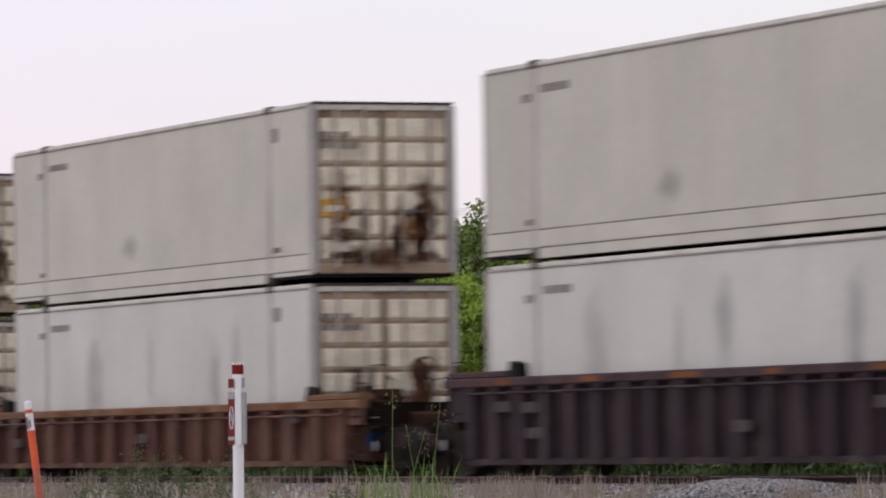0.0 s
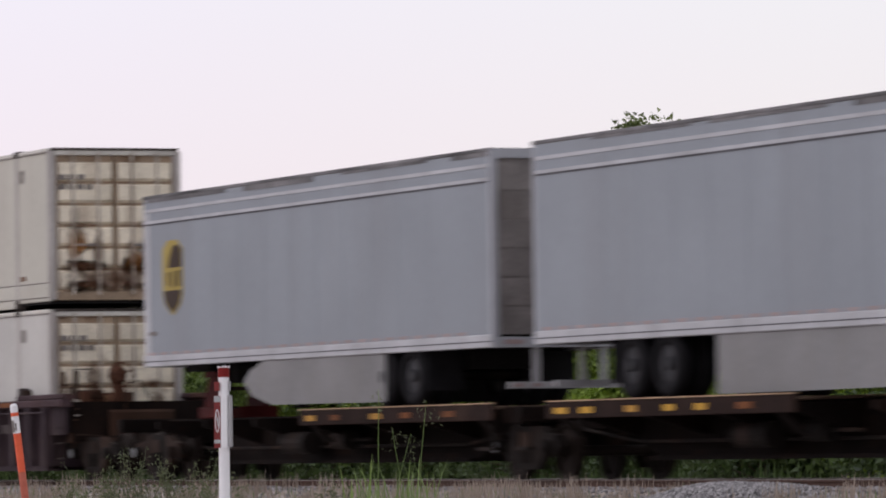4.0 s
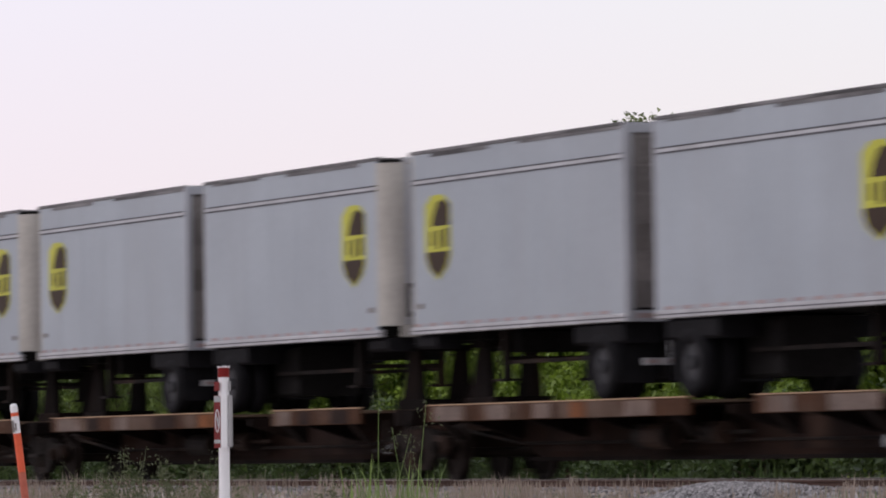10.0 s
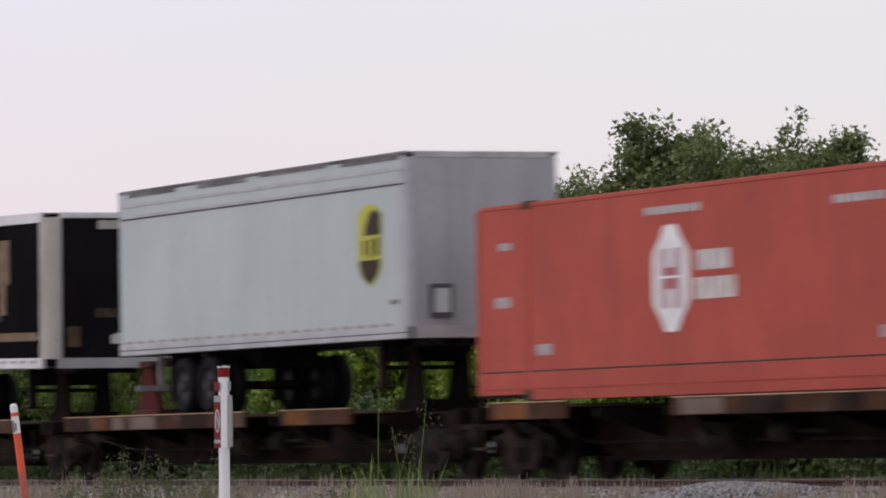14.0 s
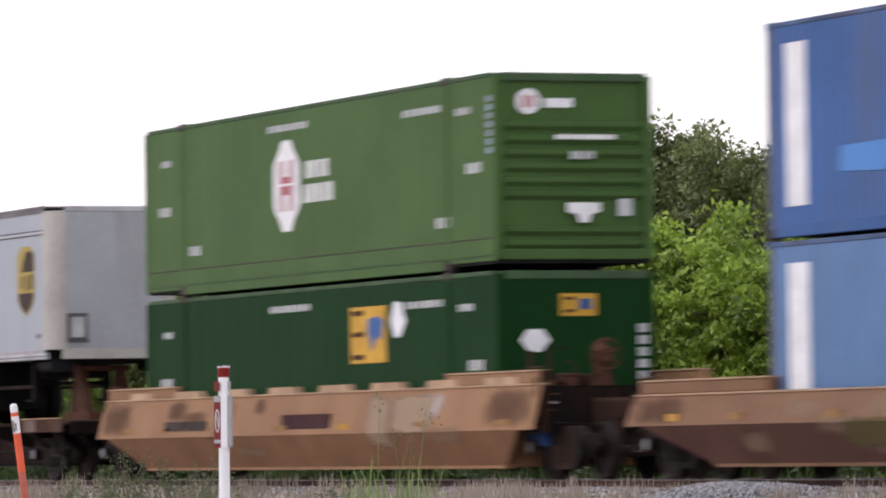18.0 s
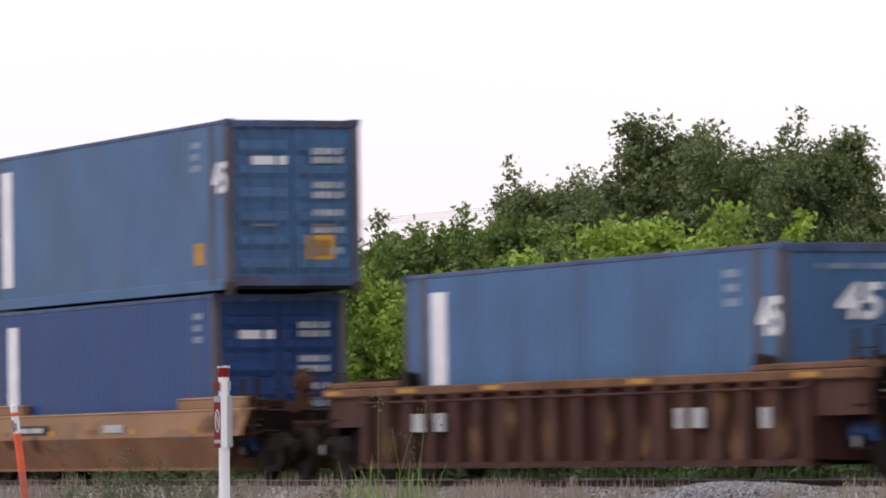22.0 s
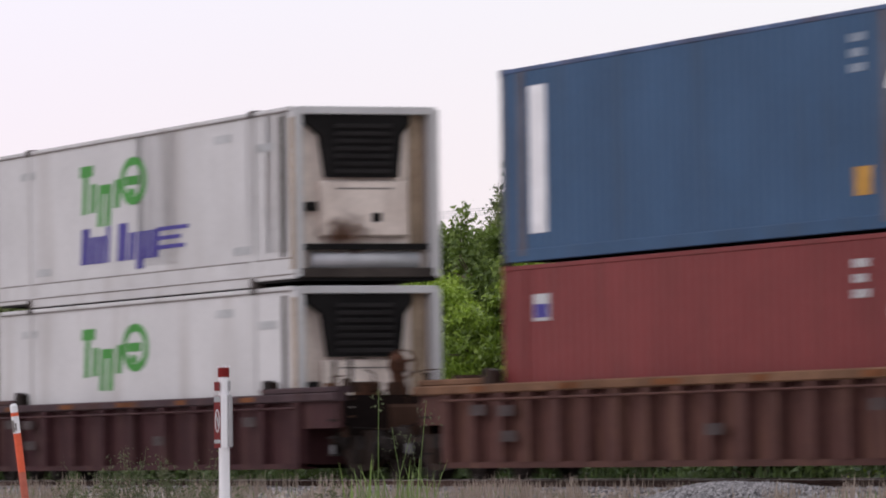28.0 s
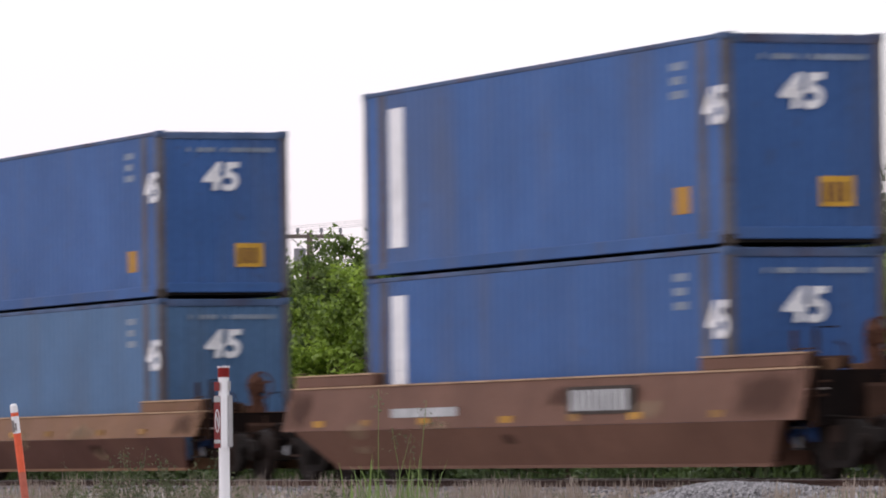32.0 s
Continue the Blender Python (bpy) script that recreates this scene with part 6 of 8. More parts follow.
def spine_car(label, x0, x1, plates, hitches, trucks, edge="plate_rust", hitch="hitch_red", yellow=False, hz=2.15):
    """A skeleton flat car: deep centre sill, wheel platforms and trailer hitches, in the train's own x from x0 to x1."""
    car = thing("spine_car", label, "rail car", "rail cars of the train")
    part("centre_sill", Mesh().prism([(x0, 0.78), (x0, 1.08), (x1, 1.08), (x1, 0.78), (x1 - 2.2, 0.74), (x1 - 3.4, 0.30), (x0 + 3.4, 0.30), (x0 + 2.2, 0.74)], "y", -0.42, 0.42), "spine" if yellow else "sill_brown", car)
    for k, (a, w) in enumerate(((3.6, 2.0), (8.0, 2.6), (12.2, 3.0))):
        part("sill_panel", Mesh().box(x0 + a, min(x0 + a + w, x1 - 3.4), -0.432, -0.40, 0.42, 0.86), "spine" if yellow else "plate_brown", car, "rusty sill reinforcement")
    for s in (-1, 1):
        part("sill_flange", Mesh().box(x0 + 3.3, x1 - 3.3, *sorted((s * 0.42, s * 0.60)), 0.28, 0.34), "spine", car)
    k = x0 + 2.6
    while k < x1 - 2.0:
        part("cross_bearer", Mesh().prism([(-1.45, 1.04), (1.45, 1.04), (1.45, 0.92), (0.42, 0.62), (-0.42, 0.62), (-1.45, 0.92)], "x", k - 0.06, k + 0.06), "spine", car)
        k += 2.45
    for a, b in plates:
        for s in (-1, 1):
            part("wheel_platform", Mesh().box(a, b, *sorted((s * 1.46, s * 0.44)), 1.08, 1.12), "plate_top", car)
            part("edge_lip", Mesh().box(a, b, *sorted((s * 1.506, s * 1.45)), 1.147, 1.165), "deck_tan", car)
            e = part("platform_edge", Mesh().box(a, b, *sorted((s * 1.50, s * 1.44)), 0.90, 1.145, 0.012), edge, car)
            if s < 0:
                i = a + 0.3
                while i < b - 1:
                    w = random.uniform(0.3, 0.5) if yellow else random.uniform(0.5, 1.5)
                    plate("edge_patch", e, i, i + w, 0.97 if yellow else 0.915, 1.06 if yellow else 1.13, -1.50, random.choice(["mark_ochre", "mark_yellow", "plate_orange"]) if yellow else random.choice(["plate_orange", "plate_grey", "plate_grey", "plate_brown"]))
                    i += w + random.uniform(0.3, 1.5)
    mid = (x0 + x1) / 2
    part("air_reservoir", Mesh().cyl("x", mid - 1.6, mid - 0.5, (-0.82, 0.62), 0.19, 14), "truck", car)
    part("brake_cylinder", Mesh().cyl("x", mid + 0.6, mid + 1.2, (-0.78, 0.66), 0.16, 14).cyl("x", mid + 1.2, mid + 2.1, (-0.78, 0.66), 0.03, 8), "truck", car)
    part("brake_pipe", Mesh().tube([(x0 + 0.4, -0.66, 0.82), (x0 + 3.2, -0.66, 0.55), (x1 - 3.2, -0.66, 0.55), (x1 - 0.4, -0.66, 0.82)], [0.025] * 4, 8), "truck", car)
    for a, b in plates:
        for x in (a + 0.5, b - 0.5):
            part("edge_bracket", Mesh().prism([(-1.46, 0.90), (-1.40, 0.90), (-1.10, 0.62), (-1.18, 0.62)], "x", x - 0.14, x + 0.14), "spine", car)
    for h, red in hitches:
        m = hitch if red else "spine"
        hb = part("hitch", Mesh().box(h - 0.3, h + 0.3, -0.5, 0.5, hz - 0.1, hz, 0.02), m, car, ("oxide red trailer hitch" if hitch == "hitch_red" else "rust brown trailer hitch") if red else "")
        for s in (-1, 1):
            part("hitch_leg", Mesh().prism([(h - 0.6, 1.08), (h + (0.7 if red else 0.35), 1.08), (h + 0.22, hz - 0.1), (h - 0.22, hz - 0.1)], "y", *sorted((s * 0.44, s * 0.34))), m, hb)
        part("hitch_base", Mesh().box(h - 0.6, h + (0.75 if red else 0.6), -0.5, 0.5, 1.08, 1.28, 0.02), m, hb)
    for x, s in ((x0, -1), (x1, 1)):
        part("end_sill", Mesh().box(*sorted((x, x - s * 0.25)), -1.3, 1.3, 0.86, 1.1, 0.02), "spine", car)
        part("side_step", Mesh().box(*sorted((x - s * 0.9, x - s * 0.3)), -1.45, -1.35, 0.45, 0.5).box(*sorted((x - s * 0.4, x - s * 0.36)), -1.42, -1.38, 0.45, 0.95), "truck", car)
        part("coupler", Mesh().box(*sorted((x, x + s * 0.7)), -0.13, 0.13, 0.74, 0.98, 0.03), "truck", car)
    for t in trucks:
        truck(car, t)
    return car


# ---------------------------------------------------------------- ground and track
def ground_z(x, y):
    prof = ((-60, -1.13), (0, -1.13), (8, -0.80), (14, -0.60), (22, -0.50), (28, -0.44), (30.2, -0.38), (31.2, -0.24), (31.9, -0.14), (32.6, -0.12), (35.7, -0.12), (36.6, -0.3), (38, -0.45), (60, -0.40))
    z = np.interp(y, [p[0] for p in prof], [p[1] for p in prof])
    return float(z) + 0.03 * noise.noise((x * 0.5, y * 0.5, 0)) + 0.012 * noise.noise((x * 2.3, y * 2.3, 5))


def build_ground():
    xs = [-3000, -900, -400, -220, -160, -130] + [-112 + 0.6 * i for i in range(92)] + [-50, -40, -30, -15, 0, 20, 60, 200, 800, 3000]
    ys = [-3000, -600, -100, -30, 0, 4, 8, 11, 14, 18, 22, 25, 27, 28.5] + [29.4 + 0.3 * i for i in range(26)] + [38, 40, 43, 47, 52, 60, 80, 140, 400, 1200, 3000]
    v = [(x, y, ground_z(x, y)) for y in ys for x in xs]
    n = len(xs)
    f = [(j * n + i, j * n + i + 1, (j + 1) * n + i + 1, (j + 1) * n + i) for j in range(len(ys) - 1) for i in range(n - 1)]
    me = bpy.data.meshes.new("ground")
    me.from_pydata(v, [], f)
    me.materials.append(M["ground"])
    me.shade_smooth()
    return tagged(new("ground", me), "dusty gravel ground with dry grass beside the track", "ground", kind="structure")


build_ground()


def rail(y):
    r = new("rail")
    tagged(r, "rusty steel rail with a worn bright head", "rail", "rails of the track", "structure")
    prof = [(-0.075, -0.17), (0.075, -0.17), (0.07, -0.155), (0.012, -0.14), (0.01, -0.045), (0.034, -0.035), (0.036, -0.006), (-0.036, -0.006), (-0.034, -0.035), (-0.01, -0.045), (-0.012, -0.14), (-0.07, -0.155)]
    part("rail_web", Mesh().prism([(y + a, b) for a, b in prof], "x", -420, 120), "rail_steel", r)
    part("rail_head", Mesh().box(-420, 120, y - 0.034, y + 0.034, -0.006, 0.0), "rail_head", r)
    return r


for s in (-1, 1):
    rail(YC + s * 0.7525)
ties = tagged(new("ties"), "creosoted wooden ties bedded in ballast", "ties", kind="structure")
tie_me = Mesh().box(-0.115, 0.115, -1.3, 1.3, -0.36, -0.165, 0.02).mesh("tie", M["tie"])
for i in range(90):
    o = link("tie", tie_me, ties, -113 + i * 0.55, YC, random.uniform(-0.01, 0.01))


def scatter_mesh(name, P, size, material, squash=0.7, rng=None):
    """Angular stones, one six-cornered lump at each point."""
    rng = rng or np.random.default_rng(3)
    n = len(P)
    base = np.array([(1, 0, 0), (-1, 0, 0), (0, 1, 0), (0, -1, 0), (0, 0, 1), (0, 0, -1)], float)
    V = base[None] * rng.uniform(0.6, 1.25, (n, 6, 1)) + rng.normal(0, 0.18, (n, 6, 3))
    V *= np.array(size)[:, None, None]
    V[:, :, 2] *= squash
    V += np.asarray(P)[:, None, :]
    F = np.array([(0, 2, 4), (2, 1, 4), (1, 3, 4), (3, 0, 4), (2, 0, 5), (1, 2, 5), (3, 1, 5), (0, 3, 5)])
    F = (F[None] + 6 * np.arange(n)[:, None, None]).reshape(-1, 3)
    me = bpy.data.meshes.new(name)
    me.from_pydata(V.reshape(-1, 3).tolist(), [], F.tolist())
    me.materials.append(material)
    return me


rng = np.random.default_rng(11)
n = 9000
px, py = rng.uniform(-110, -60, n), rng.triangular(30.0, 32.2, 36.2, n)
pz = np.array([ground_z(a, b) for a, b in zip(px, py)])
keep = (np.abs(np.abs(py - YC) - 0.7525) > 0.12) & (pz > -0.6)
P = np.stack([px, py, pz + 0.012], 1)[keep]
tagged(new("ballast", scatter_mesh("ballast", P, rng.uniform(0.02, 0.045, len(P)), M["stone"], rng=rng)), "loose grey crushed stone ballast along the track", "gravel", kind="stuff")


def mound_z(x, y):
    a = math.exp(-(((x + 67.6) / 1.7) ** 4)) * math.exp(-(((y - 31.2) / 0.75) ** 2))
    return 0.2 * a


pile = tagged(new("gravel_pile"), "low heap of grey crushed stone before the rail", "gravel pile")
v, f = [], []
for j in range(17):
    for i in range(41):
        x, y = -71.2 + i * 0.18, 29.8 + j * 0.17
        v.append((x, y, ground_z(x, y) - 0.03 + mound_z(x, y) * (1 + 0.25 * noise.noise((x * 2, y * 2, 2)))))
f = [(j * 41 + i, j * 41 + i + 1, j * 41 + i + 42, j * 41 + i + 41) for j in range(16) for i in range(40)]
part("heap_body", Mesh().add(v, f), "stone", pile)
n = 5200
px, py = rng.normal(-67.6, 1.5, n), rng.normal(31.2, 0.5, n)
pz = np.array([ground_z(a, b) + mound_z(a, b) for a, b in zip(px, py)])
ob = new("crushed_stone", scatter_mesh("crushed_stone", np.stack([px, py, pz], 1), rng.uniform(0.018, 0.042, n), M["stone"], rng=rng))
ob.parent = pile
tagged(ob, kind="stuff")


# ---------------------------------------------------------------- plants
def leaf_arrays(P, length, rng, droop=0.3, wide=0.5, single=False):
    """Diamond leaves, folded along the middle, at the points P."""
    n = len(P)
    d = rng.normal(0, 1, (n, 3))
    d[:, 2] = d[:, 2] * 0.6 - droop
    d /= np.linalg.norm(d, axis=1)[:, None]
    up = rng.normal(0, 1, (n, 3))
    sd = np.cross(d, up)
    sd /= np.linalg.norm(sd, axis=1)[:, None] + 1e-9
    nn = np.cross(sd, d)
    L = (length * rng.uniform(0.6, 1.3, n))[:, None]
    a = P
    b = P + d * L * 0.45 + sd * L * wide * 0.5 + nn * L * 0.08
    c = P + d * L
    e = P + d * L * 0.45 - sd * L * wide * 0.5 + nn * L * 0.08
    if single:      # far foliage: one blade a leaf
        V = np.stack([a, b, c - sd * L * wide * 0.25], 1).reshape(-1, 3)
        return V, np.arange(3 * n).reshape(-1, 3)
    V = np.stack([a, b, c, e], 1).reshape(-1, 3)
    k = 4 * np.arange(n)[:, None]
    F = np.concatenate([k + np.array([[0, 1, 2]]), k + np.array([[0, 2, 3]])], 1).reshape(-1, 3)
    return V, F


def np_mesh(name, V, F, material):
    me = bpy.data.meshes.new(name)
    me.vertices.add(len(V))
    me.vertices.foreach_set("co", np.asarray(V, np.float32).ravel())
    me.loops.add(F.size)
    me.loops.foreach_set("vertex_index", F.astype(np.int32).ravel())
    me.polygons.add(len(F))
    me.polygons.foreach_set("loop_start", np.arange(0, F.size, F.shape[1], dtype=np.int32))
    me.polygons.foreach_set("loop_total", np.full(len(F), F.shape[1], np.int32))
    me.update(calc_edges=True)
    me.validate()
    me.materials.append(material)
    return me


def tree(seed, h, spread, leaf, material, label, name="tree", category="tree", clumps=95, per=120, low=0.12, twigs=8, puff=0.42, single=True):
    """A tapered trunk, forked limbs and a crown of leaf clumps with gaps; the root at the origin."""
    g = np.random.default_rng(seed)
    root = thing(name, label, category, "trees behind the track")
    wood = Mesh()
    top = Vector((g.normal(0, 0.15), g.normal(0, 0.15), h * 0.62))
    wood.tube([(0, 0, -0.15), tuple(top * 0.5 + Vector((g.normal(0, 0.1), g.normal(0, 0.1), 0))), tuple(top)], [0.022 * h, 0.016 * h, 0.008 * h], 8)
    tips = []
    nl = 9
    for i in range(nl):
        a = 2 * math.pi * i / nl + g.normal(0, 0.3)
        z0 = h * g.uniform(0.1, 0.55)
        base = top * (z0 / top.z)
        reach = spread * g.uniform(0.55, 1.0)
        tip = Vector((math.cos(a) * reach, math.sin(a) * reach, z0 + h * g.uniform(0.08, 0.26)))
        mid = base.lerp(tip, 0.5) + Vector((0, 0, g.uniform(-0.05, 0.12) * h))
        wood.tube([tuple(base), tuple(mid), tuple(tip)], [0.009 * h, 0.006 * h, 0.003 * h], 5)
        for k in range(5):
            q = base.lerp(tip, g.uniform(0.35, 1.0))
            t2 = q + Vector(g.normal(0, 0.055 * h, 3)) + Vector((0, 0, 0.03 * h))
            wood.tube([tuple(q), tuple(t2)], [0.003 * h, 0.0012 * h], 4)
            tips.append(np.array(t2))
    shoots = []
    for k in range(twigs):
        q = Vector((g.normal(0, spread * 0.34), g.normal(0, spread * 0.34), h * g.uniform(0.62, 0.80)))
        t2 = q + Vector((g.normal(0, 0.3), g.normal(0, 0.3), h * g.uniform(0.10, 0.19)))
        wood.tube([tuple(top * 0.95), tuple(q), tuple(q.lerp(t2, 0.6) + Vector((g.normal(0, 0.06), 0, 0))), tuple(t2)], [0.02, 0.014, 0.009, 0.004], 4)
        shoots += [np.array(q.lerp(t2, f)) for f in (0.1, 0.3, 0.5, 0.7, 0.88)]
    part("trunk", wood, "bark", root)
    C, Rr, N = [], [], []
    lobes = [(0.0, 0.0, h * 0.52, spread * 0.75)]
    for i in range(9):
        a, rad = 2 * math.pi * i / 9 * 2.4 + g.normal(0, 0.3), spread * g.uniform(0.3, 0.75)
        lobes.append((math.cos(a) * rad, math.sin(a) * rad, h * g.uniform(0.42, 0.84), spread * g.uniform(0.30, 0.48)))
    for i in range(5):
        a, rad = g.uniform(0, 2 * math.pi), spread * g.uniform(0.5, 0.85)
        lobes.append((math.cos(a) * rad, math.sin(a) * rad, h * (low + 0.1 + 0.06 * i), spread * g.uniform(0.35, 0.5)))
    for i in range(clumps):
        lx, ly, lz, lr = lobes[int(g.integers(0, len(lobes)))]
        d = g.normal(0, 1, 3)
        d /= np.linalg.norm(d)
        rr = lr * g.uniform(0.55, 1.05)
        C.append((lx + d[0] * rr, ly + d[1] * rr, min(max(lz + d[2] * rr * 1.05, 0.1), h * 0.96)))
        Rr.append(puff * g.uniform(0.55, 1.25))
        N.append(int(per * g.uniform(0.5, 1.4)))
    for t in tips:
        C.append(t)
        Rr.append(puff * g.uniform(0.3, 0.7))
        N.append(int(per * 0.35))
    for t in shoots:
        C.append(t)
        Rr.append(puff * 0.5)
        N.append(int(per * 0.2))
    P = np.concatenate([np.asarray(c) + g.normal(0, 1, (k, 3)) * r * np.array([0.6, 0.6, 0.45]) for c, r, k in zip(C, Rr, N)])
    P[:, 2] = np.maximum(P[:, 2], 0.02)
    V, F = leaf_arrays(P, leaf, g, wide=0.95 if single else 0.55, single=single)
    crown = new("crown", np_mesh("crown", V, F, M[material]))
    crown.parent = root
    return root


def plant(proto, x, y, h, base_h, turn, wide=1.0):
    k = h / base_h
    m = pose(x, y, ground_z(x, y), 0, 0, turn) @ Matrix.Diagonal((k * wide, k * wide, k, 1))
    return copy_thing(proto, m)


DARK = [tree(21 + i, 7.0, 1.6, 0.105, "leaf_dark", "dark green oak-like tree with an open ragged top", clumps=200, per=175, low=0.3, twigs=7, puff=0.29) for i in range(3)]
MID = [tree(31 + i, 6.0, 1.9, 0.135, "leaf_mid", "mid green leafy tree in the hedgerow", clumps=165, per=170, low=0.04, twigs=12, puff=0.33) for i in range(3)]
FAR = [tree(61 + i, 6.0, 1.9, 0.13, "leaf_pale", "pale grey green tree with sky showing through", clumps=120, per=120, low=0.04, twigs=14, puff=0.30) for i in range(2)]
LIGHT = [tree(41 + i, 4.2, 1.6, 0.12, "leaf_light", "bright green young leafy tree beside the track", clumps=125, per=230, low=0.02, twigs=12, puff=0.25) for i in range(3)]
SHRUB = [tree(51 + i, 1.4, 1.0, 0.10, "leaf_shrub", "low dark green bush behind the rails", "bush", "bush", clumps=36, per=70, low=0.02, twigs=2, puff=0.24) for i in range(2)]
plants = random.Random(5)
for k, (x, y, h) in enumerate([(-114.6, 52, 8.75), (-113.7, 52.6, 8.3), (-116.5, 52.4, 6.9), (-118.3, 52, 7.3), (-120.6, 52.5, 7.5), (-109.9, 52, 8.1), (-108.4, 52.2, 8.0), (-111.3, 52.4, 7.2), (-107.1, 52, 6.4), (-112.8, 52.0, 7.0),
                              (-105.3, 52.3, 5.8), (-103.4, 52, 5.6), (-101.2, 52, 5.6), (-99.0, 52.3, 5.6), (-122.8, 52.5, 7.9), (-125.0, 53, 7.4), (-127.6, 53.5, 6.9), (-117.4, 53.5, 6.7), (-110.6, 53.6, 6.9)]):
    plant(DARK[k % 3], x, y, h * 1.03, 7.0, plants.uniform(0, 360))
for k, (x, y, h) in enumerate([(-114.5, 47.4, 6.1), (-119.4, 47, 6.2), (-117.0, 47.6, 6.3), (-121.6, 47, 5.6), (-124.3, 46.5, 5.4), (-126.7, 47, 5.8), (-129.0, 47.3, 5.9), (-145.8, 47, 6.8), (-143.0, 47.5, 6.8), (-139.6, 47, 6.5),
                              (-136.3, 47.2, 6.4), (-133.4, 46.8, 5.9), (-131.0, 47, 5.5), (-148.3, 47, 6.7), (-151.7, 47.4, 7.1), (-111.5, 47.5, 5.3), (-155.0, 47, 7.0), (-141.3, 45, 5.4), (-134.8, 45, 4.8)]):
    plant(FAR[k % 2] if x < -131 else MID[k % 3], x, y, h * (1.07 if x < -133 else 1.05), 6.0, plants.uniform(0, 360))
for k, (x, y, h) in enumerate([(-97.7, 44, 4.6), (-95.8, 44.3, 4.5), (-94.0, 43.8, 4.2), (-92.2, 44, 4.4), (-90.8, 44.2, 4.1), (-89.2, 44, 4.0), (-100.3, 44, 4.5), (-102.7, 44.2, 4.2), (-105.4, 43.9, 4.1), (-108.0, 44, 4.0), (-111.6, 44.3, 4.2),
                              (-115.0, 44, 3.9), (-118.5, 44, 3.6), (-122.0, 43.6, 3.4), (-126.0, 44, 3.6), (-130.0, 43.7, 3.6), (-134.0, 44, 3.8), (-138.0, 43.8, 4.0), (-87.0, 44, 4.2), (-84.5, 44.5, 4.2)]):
    if x < -117:      # darker growth further along
        plant(MID[k % 3], x, y, h * 0.9, 6.0, plants.uniform(0, 360))
        continue
    plant(LIGHT[k % 3], x, y, h * (1.13 if -104 < x < -91 else 1.08) * plants.uniform(0.9, 1.1), 4.2, plants.uniform(0, 360))
for k in range(34):
    x = -128 + k * 1.75 + plants.uniform(-0.5, 0.5)
    plant(SHRUB[k % 2], x, plants.uniform(38.4, 41.5), plants.uniform(0.9, 1.9), 1.4, plants.uniform(0, 360), 1.3)
for proto in DARK + MID + LIGHT + SHRUB + FAR:      # the first of each kind stands in the hedgerow too
    i = (DARK + MID + LIGHT + SHRUB + FAR).index(proto)
    x, y = -156 - 3.4 * i, 46 + (i % 3) * 2.0
    proto.matrix_basis = pose(x, y, ground_z(x, y))


def blades(name, P, H, rng, material, label, width=0.010, lean=0.35, kind="stuff", category="grass", seed_heads=False):
    """Bent grass blades, three joints each."""
    n = len(P)
    a = rng.uniform(0, 2 * np.pi, n)
    d = np.stack([np.cos(a), np.sin(a), np.zeros(n)], 1)
    sd = np.stack([-np.sin(a), np.cos(a), np.zeros(n)], 1)
    ln = (rng.uniform(0.1, 1.0, n) * lean)[:, None]
    H = np.asarray(H)[:, None]
    rows = []
    for t, w in ((0, 1.0), (0.45, 0.8), (0.8, 0.5), (1.0, 0.08)):
        c = P + np.array([0, 0, 1.0]) * H * (t - 0.25 * ln * t * t) + d * H * ln * t * t
        rows += [c - sd * width * w * 0.5, c + sd * width * w * 0.5]
    V = np.stack(rows, 1).reshape(-1, 3)
    k = 8 * np.arange(n)[:, None]
    F = np.concatenate([k + np.array([[2 * j, 2 * j + 1, 2 * j + 3, 2 * j + 2]]) for j in range(3)], 1).reshape(-1, 4)
    return tagged(new(name, np_mesh(name, V, F, M[material])), label, category, kind=kind)


n = 9500
cx, cy = rng.uniform(-112, -62, 420), rng.triangular(29.3, 31.3, 32.3, 420)
pick = rng.integers(0, 420, n)
px, py = cx[pick] + rng.normal(0, 0.13, n), cy[pick] + rng.normal(0, 0.1, n)
pz = np.array([ground_z(a, b) for a, b in zip(px, py)])
tall = rng.gamma(2.2, 0.062, 420)[pick] + 0.06
tall[(px > -71) & (px < -65)] *= 0.5
blades("dry_grass", np.stack([px, py, pz], 1), np.minimum(tall, 0.40) * rng.uniform(0.5, 1.1, n), rng, "grass_dry", "dry straw-coloured grass tufts on the gravel", 0.012)
n = 6000
px, py = rng.uniform(-135, -64, n), rng.uniform(36.8, 42, n)
pz = np.array([ground_z(a, b) for a, b in zip(px, py)])
blades("green_verge", np.stack([px, py, pz], 1), rng.uniform(0.2, 0.7, n), rng, "grass_shaded", "rank green grass behind the rails, darkened as in shade", 0.02)
n = 1500
px, py = rng.uniform(-110, -62, n), rng.uniform(29.6, 31.6, n)
pz = np.array([ground_z(a, b) for a, b in zip(px, py)])
blades("green_grass", np.stack([px, py, pz], 1), rng.uniform(0.05, 0.22, n), rng, "grass_green", "sparse short green grass on the gravel", 0.010)

